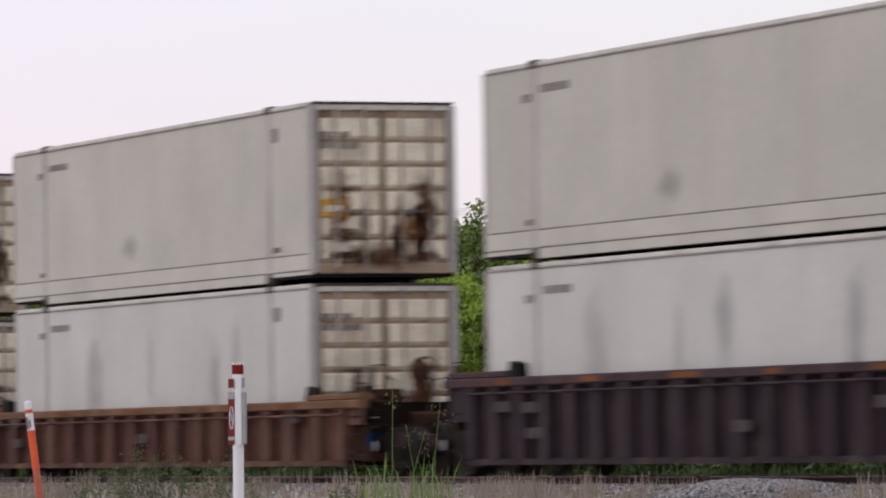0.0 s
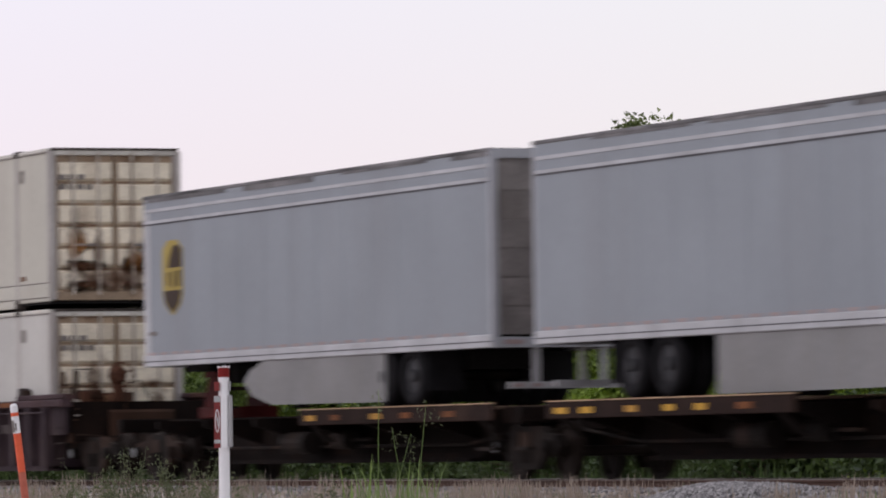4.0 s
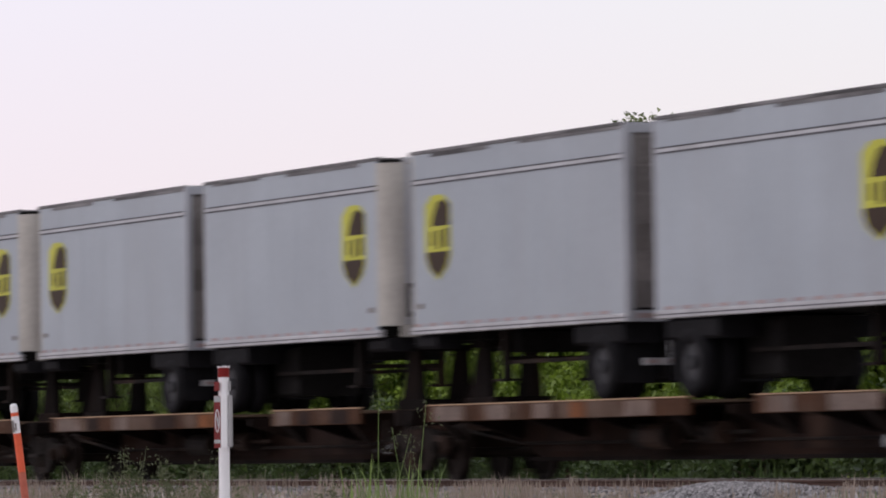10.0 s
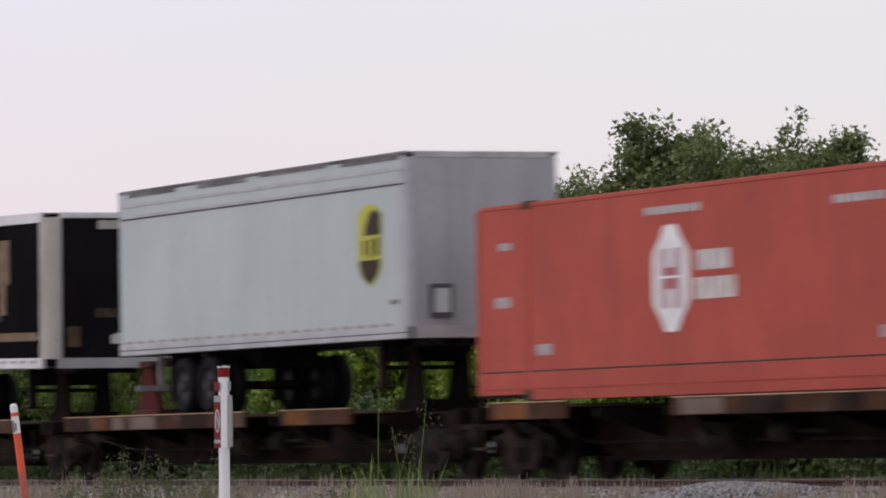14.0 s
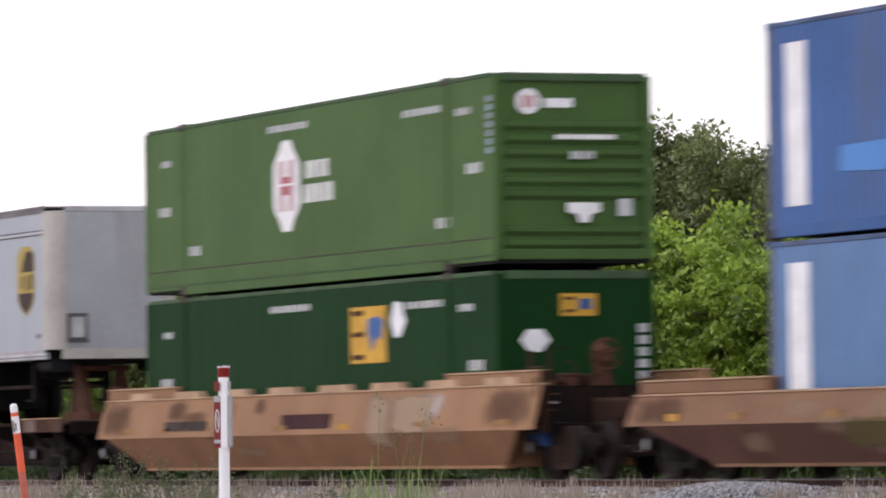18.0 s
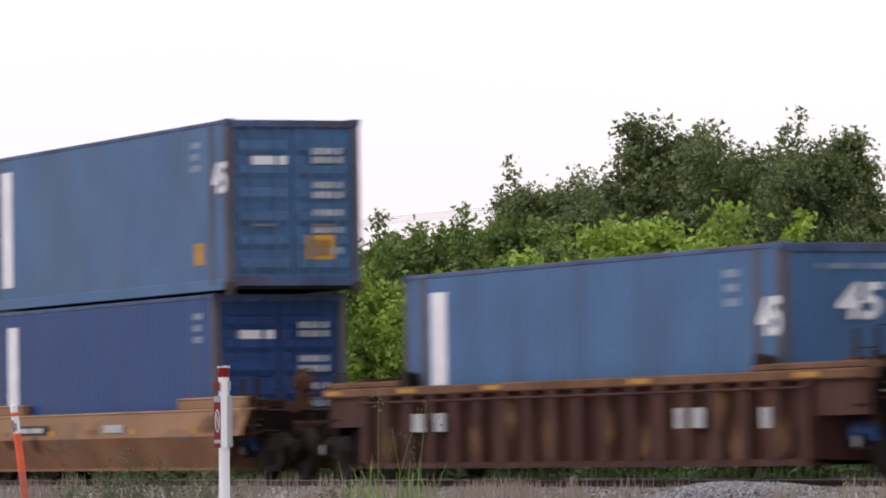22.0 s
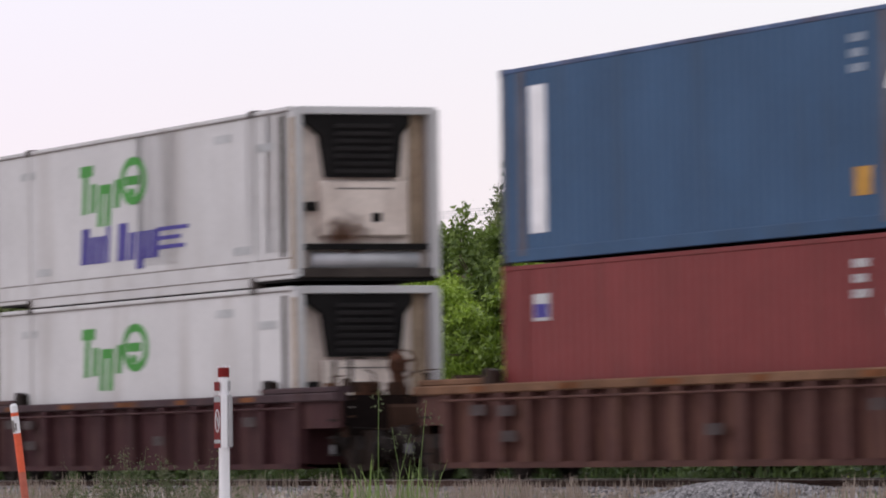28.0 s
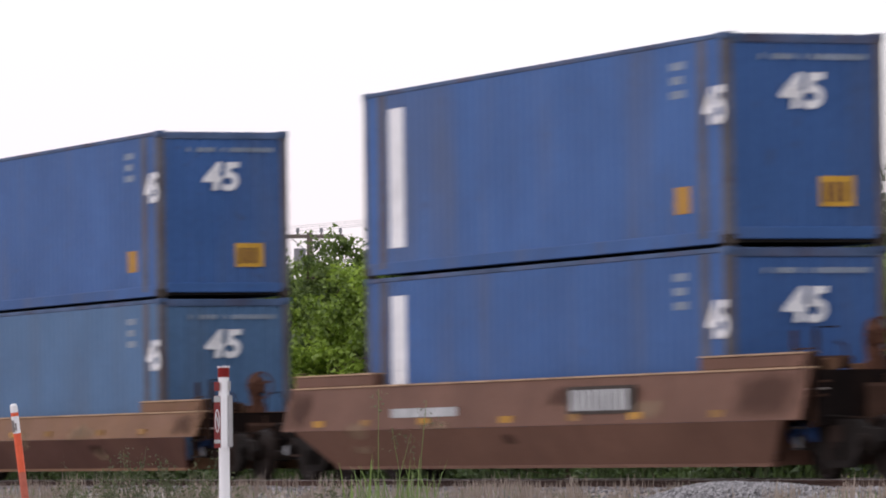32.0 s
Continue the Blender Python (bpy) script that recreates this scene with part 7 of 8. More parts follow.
# the tall grass clump with seed stalks nearer to the camera
gx, gy = -55.9, 22.0
gz = ground_z(gx, gy)
n = 130
off = np.stack([rng.normal(0.0, 0.30, n) * 0.4, rng.normal(0, 0.30, n) * 0.9], 1)
P = np.stack([gx + off[:, 0], gy + off[:, 1], np.full(n, gz)], 1)
clump = blades("grass_clump", P, rng.uniform(0.35, 0.98, n), rng, "grass_bright", "tall green grass clump with feathery seed stalks", 0.022, 0.45, kind="", category="grass")
for dy, top, ln in ((-0.20, 1.62, 0.02), (0.26, 1.50, 0.10), (0.08, 1.22, -0.12), (-0.02, 1.15, 0.2)):
    st = part("seed_stalk", Mesh().tube([(gx, gy + dy, gz), (gx, gy + dy + ln * 0.3, gz + top * 0.6), (gx, gy + dy + ln, gz + top)], [0.005, 0.004, 0.002], 5), "grass_bright", clump)
    hp = np.stack([np.full(26, gx) + rng.normal(0, 0.05, 26), gy + dy + ln + rng.normal(0, 0.05, 26), gz + top - rng.uniform(0, 0.26, 26)], 1)
    V, F = leaf_arrays(hp, 0.05, rng, 0.5, 0.25)
    hd = new("seed_head", np_mesh("seed_head", V, F, M["weed"]))
    hd.parent = st
    tagged(hd, kind="stuff")


def weed(x, y, h, w, n, seed):
    g = np.random.default_rng(seed)
    z = ground_z(x, y)
    root = thing("weed", "grey green leafy weed on the gravel verge", "weed", "weeds beside the track")
    stems, P = Mesh(), []
    for i in range(int(10 * w) + 5):
        b = (x + g.normal(0, 0.12 * w), y + g.normal(0, 0.2 * w), z)
        t = (b[0] + g.normal(0, 0.15), b[1] + g.normal(0, 0.22 * w), z + h * g.uniform(0.45, 1.0))
        stems.tube([b, ((b[0] + t[0]) / 2, (b[1] + t[1]) / 2 + g.normal(0, 0.03), (z + t[2]) / 2), t], [0.006, 0.005, 0.003], 4)
        k = n // 8
        f = g.uniform(0.2, 1.05, k)[:, None]
        P.append(np.array(b) + (np.array(t) - np.array(b)) * f + g.normal(0, 0.045, (k, 3)))
    part("stems", stems, "weed", root)
    V, F = leaf_arrays(np.concatenate(P), 0.06, g, 0.1, 0.45)
    lv = new("leaves", np_mesh("leaves", V, F, M["weed"]))
    lv.parent = root


for k, (x, y, h, w) in enumerate([(-80.4, 27.3, 0.85, 1.0), (-80.7, 27.75, 1.05, 1.3), (-80.2, 28.2, 0.95, 1.2), (-80.0, 28.6, 0.75, 1.0), (-83.0, 28.0, 0.7, 0.9), (-86.5, 30.4, 0.55, 0.9), (-76.0, 28.9, 0.5, 0.7), (-88.0, 29.0, 0.6, 0.8)]):
    weed(x, y, h, w, 150, 70 + k)


# ---------------------------------------------------------------- markers, poles and wires
def marker_post():
    root = thing("marker_post", "white plastic marker post with a dark red cap and small signs", "marker post")
    x, y = -35.804, 12.860
    z0 = ground_z(x, y)
    part("post", Mesh().cyl("z", 0.0, 0.985 - z0, (0, 0), 0.036, 20).cyl("z", -0.1, 0.0, (0, 0), 0.036, 20), "post_white", root, smooth=False)
    part("cap", Mesh().cyl("z", 0.975 - z0, 1.040 - z0, (0, 0), 0.039, 20).cyl("z", 1.040 - z0, 1.046 - z0, (0, 0), 0.039, 20, 0.036), "post_red", root, "dark red cap with a chipped rim")
    chips = Mesh()
    for i in range(11):
        q = 2 * math.pi * i / 11
        chips.cyl("z", 1.038 - z0, (1.046 if i % 3 else 1.052) - z0, (0.034 * math.cos(q), 0.034 * math.sin(q)), 0.010, 6, 0.004)
    part("cap_rim", chips, "mark_white", root, "chipped white rim")
    part("band", Mesh().box(-0.062, -0.028, -0.045, 0.02, 0.885 - z0, 0.945 - z0), "post_sign", root, "small maroon label")
    part("bracket", Mesh().box(0.032, 0.045, -0.03, 0.05, 0.885 - z0, 0.95 - z0), "post_metal", root)
    s = part("sign", Mesh().box(-0.064, -0.020, -0.047, -0.042, 0.505 - z0, 0.853 - z0), "post_sign", root, "narrow maroon warning sign turned aside")
    part("sign_header", Mesh().box(-0.063, -0.022, -0.050, -0.046, 0.81 - z0, 0.850 - z0), "mark_pale", s)
    part("sign_footer", Mesh().box(-0.063, -0.022, -0.050, -0.046, 0.535 - z0, 0.560 - z0), "mark_pale", s)
    n = 16
    part("sign_ring", Mesh().tube([(-0.042 + 0.013 * math.cos(2 * math.pi * i / n), -0.049, 0.685 - z0 + 0.075 * math.sin(2 * math.pi * i / n)) for i in range(n + 1)], [0.003] * (n + 1), 5), "mark_white", s)
    part("sign_slash", Mesh().tube([(-0.051, -0.049, 0.735 - z0), (-0.042, -0.050, 0.69 - z0), (-0.034, -0.049, 0.64 - z0)], [0.003, 0.006, 0.003], 5), "mark_pale", s)
    part("sign_back", Mesh().box(0.027, 0.050, -0.045, 0.05, 0.51 - z0, 0.856 - z0, 0.004).box(0.050, 0.056, -0.03, 0.06, 0.515 - z0, 0.85 - z0), "post_metal", root, "grey metal sign back")
    part("sleeve", Mesh().box(-0.022, 0.026, -0.052, -0.030, 0.505 - z0, 0.87 - z0, 0.008), "post_white", root)
    root.matrix_basis = pose(x, y, z0, 0, 0.3, 90 - 21.9)
    return root


marker_post()


def stake():
    root = thing("marker_stake", "leaning orange stake with a white reflective top", "marker stake")
    x, y = -36.32, 11.59
    z0 = ground_z(x, y)
    L = 0.83 - z0
    part("stake_body", Mesh().cyl("z", -0.05, L - 0.20, (0, 0), 0.025, 18), "stake_faded", root)
    part("upper_sleeve", Mesh().cyl("z", L - 0.46, L - 0.20, (0, 0), 0.0253, 18), "stake_orange", root, "brighter orange upper sleeve")
    part("top_sleeve", Mesh().cyl("z", L - 0.20, L - 0.085, (0, 0), 0.0255, 18), "mark_white", root, "white sleeve with small dark bars")
    part("orange_ring", Mesh().cyl("z", L - 0.085, L - 0.06, (0, 0), 0.0255, 18), "stake_orange", root)
    part("dome", Mesh().cyl("z", L - 0.06, L - 0.015, (0, 0), 0.0255, 18).cyl("z", L - 0.015, L, (0, 0), 0.0255, 18, 0.014), "mark_white", root)
    part("sleeve_bar", Mesh().box(-0.017, -0.002, -0.029, -0.022, L - 0.19, L - 0.11), "mark_dark", root)
    part("sleeve_bar", Mesh().box(0.004, 0.013, -0.029, -0.020, L - 0.18, L - 0.13), "mark_dark", root)
    root.matrix_basis = Matrix.Translation((x + 0.031, y + 0.144, z0)) @ Vector((-0.041, -0.106, 1.0)).to_track_quat("Z", "Y").to_matrix().to_4x4() @ pose(0, 0, 0, 0, 0, 70)
    return root


stake()


def utility_pole(x, y, top, arm=True, half=1.30):
    root = thing("utility_pole", "grey weathered wooden utility pole with a crossarm", "utility pole", "utility poles")
    z0 = ground_z(x, y) - 0.05
    part("pole", Mesh().cyl("z", z0, top + 0.12, (x, y), 0.17, 12, 0.11), "wood_pole", root)
    part("crossarm", Mesh().box(x - 0.06, x + 0.06, y - half, y + half, top - 0.08, top + 0.06, 0.015), "wood_pole", root)
    part("brace", Mesh().tube([(x - 0.08, y - half * 0.54, top - 0.05), (x - 0.08, y, top - 0.6)], [0.02, 0.02], 5).tube([(x - 0.08, y + half * 0.54, top - 0.05), (x - 0.08, y, top - 0.6)], [0.02, 0.02], 5), "wire", root)
    for dy in [k * half for k in (-0.92, -0.35, 0.35, 0.92)]:
        part("insulator", Mesh().cyl("z", top + 0.06, top + 0.16, (x, y + dy), 0.04, 8).cyl("z", top + 0.14, top + 0.30, (x, y + dy), 0.075, 10, 0.05), "insulator", root)
    if arm:
        part("transformer", Mesh().cyl("z", top - 1.3, top - 0.45, (x + 0.1, y - 0.42), 0.22, 14), "insulator", root)


utility_pole(-192.67, 72.62, 8.25)
utility_pole(-190.0, 63.1, 8.5, False, 0.22)
for i, dy in enumerate((-1.2, -0.45, 0.45, 1.2)):
    w = thing("overhead_wire", "thin grey overhead wire strung between poles", "wire", "overhead wires")
    pts = []
    for k in range(25):
        x = -292.67 + k * 200 / 24
        sag = ((x + 192.67) / 100.0)
        pts.append((x, 72.62 + dy, 8.55 - 1.0 * (abs(sag) - sag * sag)))
    part("strand", Mesh().tube(pts, [0.007] * len(pts), 5), "wire", w)
utility_pole(-292.67, 72.62, 8.37)
utility_pole(-92.67, 72.62, 8.37)


# ---------------------------------------------------------------- the train
MOVERS = []


def ride(ob, x, z=0.0, nose=0.0):
    """Puts a thing on the train: its origin at x (at the clip's start) and z; nose: degrees by which its right end dips."""
    ob.matrix_basis = pose(x, YC, z, 0, nose)
    MOVERS.append((ob, x, z, nose))
    return ob


LOW, HIGH, LOW_BLUE = 0.265, 3.258, 0.305

# white double stacks
for k, cx in enumerate((-119.4, -95.8, -72.12, -52.44, -32.79)):
    ride(connectors(white_box(3 * k + 1, True, k in (1, 3)), 16.154, 2.591, 1.98), cx - 8.077, HIGH + 0.03)
    ride(white_box(3 * k + 2, False), cx - 8.077, LOW + 0.03)
ride(rib_well("rust brown ribbed well car under a white double stack", -9.9, 10.0, 1.25, "well_brown", "chord_rust", 1.15, 0.7, (-11.2, 11.55)), -95.8)
ride(rib_well("rust brown ribbed well car under a white double stack", -9.9, 10.0, 1.25, "well_brown", "chord_rust", 1.15, 0.7, (-11.2, 11.4)), -119.6)
pw = rib_well("plum brown ribbed articulated well car", -8.3, 8.35, 1.50, "well_plum", "chord_plum", 0.98, 1.0, (9.83,), (False, True))
ride(pw, -52.44)
ride(copy_thing(pw, Matrix()), -32.79)
truck(ride(copy_thing(pw, Matrix()), -72.12), -9.2)

# grey long vans on yellow-marked spine cars
T_LABEL = "plain grey aluminium semi-trailer with a shield emblem and side skirts"
for cx, nose, skirt in ((-11.38, "left", (4.5, 10.3, 1.4)), (6.39, "right", (6.4, 12.8, 0)), (23.9, "right", (5.9, 13.6, 2.6)), (41.26, "right", (6.4, 12.7, 0)), (58.53, "right", (6.1, 13.5, 3.0))):
    ride(trailer(T_LABEL, 16.15, 3.02, "van_grey", nose, "van", "shield_gold", skirt, floor_z=-0.86), cx - 8.075, 2.0)
S_LABEL = "soot brown spine car with yellow-marked wheel platforms"


def spine_at(label, x0, x1, plates, hitches, trucks, **kw):
    m = (x0 + x1) / 2
    return ride(spine_car(label, x0 - m, x1 - m, [(a - m, b - m) for a, b in plates], [(h - m, r) for h, r in hitches], [t - m for t in trucks], **kw), m)


for x0, x1, pl, h, tr in ((-20.9, -2.7, (-11.1, -2.9), -18.2, (-19.4, -2.6)), (-2.5, 14.7, (-0.8, 7.6), 12.7, (14.8,)), (14.9, 32.0, (16.4, 25.0), 30.2, (32.1,)), (32.2, 49.3, (33.65, 42.4), 47.6, (49.4,)), (49.5, 68.4, (50.94, 59.6), 64.9, (66.4,))):
    spine_at(S_LABEL, x0, x1, [pl, (h - 1.6, h + 1.6)] if x1 > 60 else [pl], [(h, True)], tr, edge="plate_brown", yellow=True, hz=1.9)

# silver pups
P_LABEL = "short silver pup trailer with a yellow shield emblem"
pup_l = trailer(P_LABEL, 8.5, 2.86, "van_silver", "left", "pup", "shield_lime", None, (1.05,), 0.34, floor_z=-1.12)
pup_r = trailer(P_LABEL, 8.5, 2.86, "van_silver", "right", "pup", "shield_lime", None, (1.05,), 0.34, floor_z=-1.12)
gold_l = trailer("short silver pup trailer with a gold and brown shield emblem", 8.5, 2.86, "van_silver", "left", "pup", "shield_gold", None, (1.05,), 0.34, floor_z=-1.12)
gold_r = trailer("short silver pup trailer with a gold and brown shield emblem", 8.5, 2.86, "van_silver", "right", "pup", "shield_gold", None, (1.05,), 0.34, floor_z=-1.12)
used = set()
for x, kind in ((69.8, gold_l), (79.2, pup_r), (88.4, pup_l), (97.8, pup_r), (107.2, pup_l), (116.7, pup_r), (128.1, pup_l), (137.6, pup_r), (224.0, pup_l), (233.3, gold_r)):
    ob = kind if kind.name not in used else copy_thing(kind, Matrix())
    used.add(kind.name)
    ride(ob, x, 2.26)
ad = trailer("black furniture trailer with gold print and an orange peak", 15.0, 2.92, "ad_black", "right", "ad", None, None, (3.6, 4.9), 0.32, floor_z=-1.08)
advert(ad, 15.0, 2.92)
ride(ad, 150.25, 2.31, 0.85)
ride(trailer("pale greenish white semi-trailer with a yellow shield emblem", 14.0, 2.94, "van_pale", "right", "van", "shield_lime", None, (3.2, 4.5), 0.14, floor_z=-1.08), 169.6, 2.22)
B_LABEL = "rust streaked spine car carrying trailers"
for x0, x1, plates, hitches, tr in ((69.3, 87.8, [(71.6, 73.4), (77.3, 87.7)], [(70.8, False), (86.6, False)], (71.4, 87.9)), (88.0, 106.9, [(89.9, 99.3), (101.6, 105.6)], [(89.4, False), (105.3, False)], (107.0,)),
                                    (107.1, 126.3, [(108.5, 118.2), (120.4, 124.2)], [(108.2, False), (124.1, False)], (124.7,)), (127.2, 146.9, [(124.8 + 3.0, 128.9), (135.7, 145.1)], [(129.1, False), (145.2, False)], (128.6, 147.0)),
                                    (147.1, 165.2, [(148.3, 157.8), (160.5, 164.0)], [(163.6, False)], (165.3,)), (165.4, 185.6, [(167.0, 176.5), (178.3, 181.5)], [(168.6, True), (181.6, False)], (183.9,)),
                                    (186.2, 204.4, [(187.3, 190.2), (194.0, 203.4)], [], (187.6, 204.5)), (204.6, 223.0, [(206.0, 209.0), (212.9, 222.2)], [], (223.1,)), (223.2, 243.2, [(225.3, 234.8), (240.6, 243.0)], [(225.0, False), (240.9, True)], (241.4,))):
    car = spine_at(B_LABEL, x0, x1, plates, hitches, tr, hitch="gear_rust" if x0 > 220 else "hitch_red")
    if not hitches:      # pedestals under the boxes without wheels
        for x in (x0 + 2.3, x0 + 14.6):
            for s in (-1, 1):
                part("pedestal", Mesh().box(x - (x0 + x1) / 2 - 0.2, x - (x0 + x1) / 2 + 0.2, *sorted((s * 1.24, s * 0.9)), 1.02, 1.213, 0.02), "spine", car)
red = emblem_box("sun-faded orange red 53 foot container with a white emblem", "red_box", "smooth", trim="red_box")
blot("emblem", red, [(0.18 + 0.42 * math.cos(i * math.pi / 4 + 0.39), 2.05 + 0.42 * math.sin(i * math.pi / 4 + 0.39)) for i in range(8)], 16.15, "mark_white", "white octagon emblem", end=True)
ride(red, 194.48 - 8.077, 1.225)
ride(emblem_box("dark green 53 foot container with a ribbed end", "green_dark", "ribs"), 213.3 - 8.077, 1.215)

# the well cars from here on
TAN = "tan orange smooth-sided well car streaked with grime"
PADS = [(-8.6 + i * 2.35, -7.3 + i * 2.35) for i in range(8)]


def car_at(c, *a, **kw):
    return ride(smooth_well(*a, **kw), c)


def side_y(car, z):
    """How far out the folded side of a well car stands at a height."""
    fold, ztop = SIDES[car.name]
    if z >= fold:
        return -1.58 + 0.16 * (z - fold) / (ztop - fold)
    return -1.578 + 0.323 * (fold - z) / (fold - 0.2)


def spray(car, x0, x1, z0, z1, paint):
    """A cloud of spray paint that follows the folded side."""
    s = Mesh()
    fold = SIDES[car.name][0]
    zs = [z0] + ([fold] if z0 < fold < z1 else []) + [z1]
    for a, b in zip(zs, zs[1:]):
        o = 0.004 if paint in M else 0.007
        ya, yb = side_y(car, a) - o, side_y(car, b) - o
        s.add([(x0, ya, a), (x1, ya, a), (x1, yb, b), (x0, yb, b)], [(0, 1, 2, 3)])
    return part("spray_paint", s, paint if paint in M else "spray_" + paint, car, paint.replace("tag_", "") + " spray paint")


def stroke(car, pts, w, paint):
    """A painted stroke along (x, z) points on the folded side."""
    s, P = Mesh(), []
    for (xa, za), (xb, zb) in zip(pts, pts[1:]):
        P += [(xa + (xb - xa) * k / 6, za + (zb - za) * k / 6) for k in range(6)]
    P.append(pts[-1])
    n = len(P) - 1
    v = []
    for k, (x, z) in enumerate(P):
        h = 0.5 * w * (0.55 + 0.45 * math.sin(math.pi * (k + 0.6) / (n + 1.2)))
        dx, dz = P[min(k + 1, n)][0] - P[max(k - 1, 0)][0], P[min(k + 1, n)][1] - P[max(k - 1, 0)][1]
        d = math.hypot(dx, dz)
        for q in (-1, 1):
            px, pz = x - q * h * dz / d, z + q * h * dx / d
            v.append((px, side_y(car, pz) - 0.012, pz))
    s.add(v, [(2 * k, 2 * k + 2, 2 * k + 3, 2 * k + 1) for k in range(n)])
    return part("paint_stroke", s, "tag_" + paint, car, paint + " painted stroke")


gd = car_at(255.43, TAN, -10.05, 10.0, -8.2, 8.25, 1.41, 0.75, "well_tan", pads=PADS, trucks=(-9.95, 9.95))
ride(connectors(emblem_box("faded leaf green 53 foot container with white emblem, ribbed end", "green_mid", "ribs"), 16.154, 2.591, 1.98), 255.43 - 8.077, HIGH)
ride(emblem_box("dark green 53 foot container with yellow warning panels", "green_dark", "smooth", warn=True, logo=False), 255.43 - 8.077, LOW)
word_bars("marking", gd, -6.4, -4.2, 0.86, 1.02, -1.56, "grime_rail", 2, gap=0.1)
blot("primer_patch", gd, [(-0.6, 0.84), (1.6, 0.84), (1.6, 1.08), (-0.6, 1.08)], -1.55, "well_maroon", "dull purple primer patch")

spray(gd, 3.2, 4.3, 0.45, 1.36, "dust")
spray(gd, 5.2, 6.4, 0.9, 1.38, "tag_pale")
spray(gd, 4.0, 6.0, 0.7, 1.36, "dust")
b1 = car_at(279.03, "tan brown smooth-sided well car with blue and yellow spray paint", -10.2, 10.1, -7.8, 7.7, 1.18, 0.76, "well_rose", trucks=(-9.4, 9.4))
for x0, x1, z0, z1, p in ((5.1, 8.3, 0.25, 1.18, "blue"), (5.5, 8.2, 0.4, 1.12, "blue"), (-3.4, -1.4, 0.4, 0.85, "olive"), (-0.6, 1.7, 0.5, 0.95, "olive"), (-5.2, -3.9, 0.8, 1.1, "scuff")):
    spray(b1, x0, x1, z0, z1, p)
stroke(b1, [(5.3, 1.05), (5.5, 0.6), (5.9, 0.35)], 0.16, "black")
stroke(b1, [(5.9, 1.0), (6.3, 0.55), (6.9, 0.9), (7.4, 0.45), (8.0, 0.85)], 0.10, "blue")
stroke(b1, [(6.1, 0.7), (6.6, 1.05), (7.2, 0.75)], 0.12, "white")
stroke(b1, [(5.6, 0.85), (6.0, 0.75)], 0.12, "black")
part("painted_stand", Mesh().box(9.50, 9.66, -0.66, -0.50, 1.15, 1.78, 0.03).box(9.46, 9.70, -0.74, -0.44, 1.70, 1.86, 0.03), "tag_yellow", b1, "narrow stand covered in mustard spray paint")
part("painted_beam", Mesh().box(10.10, 10.17, -1.32, -0.35, 0.92, 1.08, 0.01), "tag_yellow", b1, "end beam with mustard spray paint")
ride(connectors(blue_box("mid blue 40 foot container with bright touch-up patches", 12.192, "blue_a", "wave", num=False, patches=True), 12.192, 2.438, 0.0), 279.03 - 6.096, HIGH)
ride(blue_box("faded light blue 40 foot container with corrugated doors", 12.192, "blue_b", "doors", num=False, yellow=False), 279.03 - 6.096, LOW_BLUE)

tan_car = car_at(300.92, TAN, -8.4, 8.1, -6.4, 6.5, 1.22, 0.80, "well_tan", trucks=(-8.1, 8.1))
ride(connectors(blue_box("weathered steel blue 40 foot container", 12.192, "blue_steel", "wave", num=False), 12.192, 2.438, 0.0), 300.92 - 6.096, HIGH)
vio = blue_box("violet blue 40 foot container with pale lettering", 12.192, "violet", "wave", stripe="words", num=False, yellow=False)
for k in range(9):
    word_bars("marking", vio, -0.85, -0.50, 0.55 + k * 0.19, 0.70 + k * 0.19, 12.18, "mark_pale", 2, end=True)
ride(vio, 300.92 - 6.096, LOW_BLUE)

word_bars("marking", tan_car, -4.9, -2.7, 0.86, 1.02, -1.56, "grime_rail", 2, gap=0.1)
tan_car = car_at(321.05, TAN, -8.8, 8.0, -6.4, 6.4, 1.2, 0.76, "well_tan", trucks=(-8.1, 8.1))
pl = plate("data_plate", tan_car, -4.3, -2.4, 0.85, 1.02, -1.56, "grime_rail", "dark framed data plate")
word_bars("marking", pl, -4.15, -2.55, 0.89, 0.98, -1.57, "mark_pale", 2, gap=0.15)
plate("marking", tan_car, 0.85, 1.9, 0.86, 1.0, -1.56, "mark_pale", "pale pink rectangle")
ride(connectors(blue_box("steel blue 45 foot container with corrugated doors", 13.716, "blue_steel", "doors", end_num=False), 13.716, 2.438, 0.0), 320.73 - 6.858, HIGH)
ride(blue_box("deep blue 40 foot container with barred doors", 12.192, "blue_deep", "doors", num=False, yellow=False), 320.73 - 6.096, LOW_BLUE)

ride(rib_well("umber ribbed well car with yellow reflectors and patched paint", -8.1, 8.2, 1.46, "well_umber", "chord_rust", 0.95, 1.7, (-9.8, 9.9), (False, True), True), 342.7)
ride(blue_box("dull navy blue 45 foot container standing low in the well", 13.716, "blue_dull", "wave", yellow=False), 342.6 - 6.858, LOW_BLUE)

ge = car_at(366.7, "tan brown smooth-sided well car with faint pink scrawl", -10.3, 9.9, -7.9, 8.2, 1.18, 0.76, "well_tan", trucks=(-9.5, 9.9))
spray(ge, 2.6, 6.2, 0.78, 1.12, "pink")
word_bars("marking", ge, -5.6, -2.6, 0.88, 1.04, -1.55, "mark_pale", 2, gap=0.08)
ride(connectors(emblem_box("forest green 53 foot container with a white emblem and ribbed end", "green_forest", "ribs"), 16.154, 2.591, 1.98), 366.45 - 8.077, HIGH + 0.035)
ride(blue_box("deep blue 40 foot container under a longer green one", 12.192, "blue_deep", "wave", num=False, yellow=False), 366.3 - 6.096, LOW_BLUE)

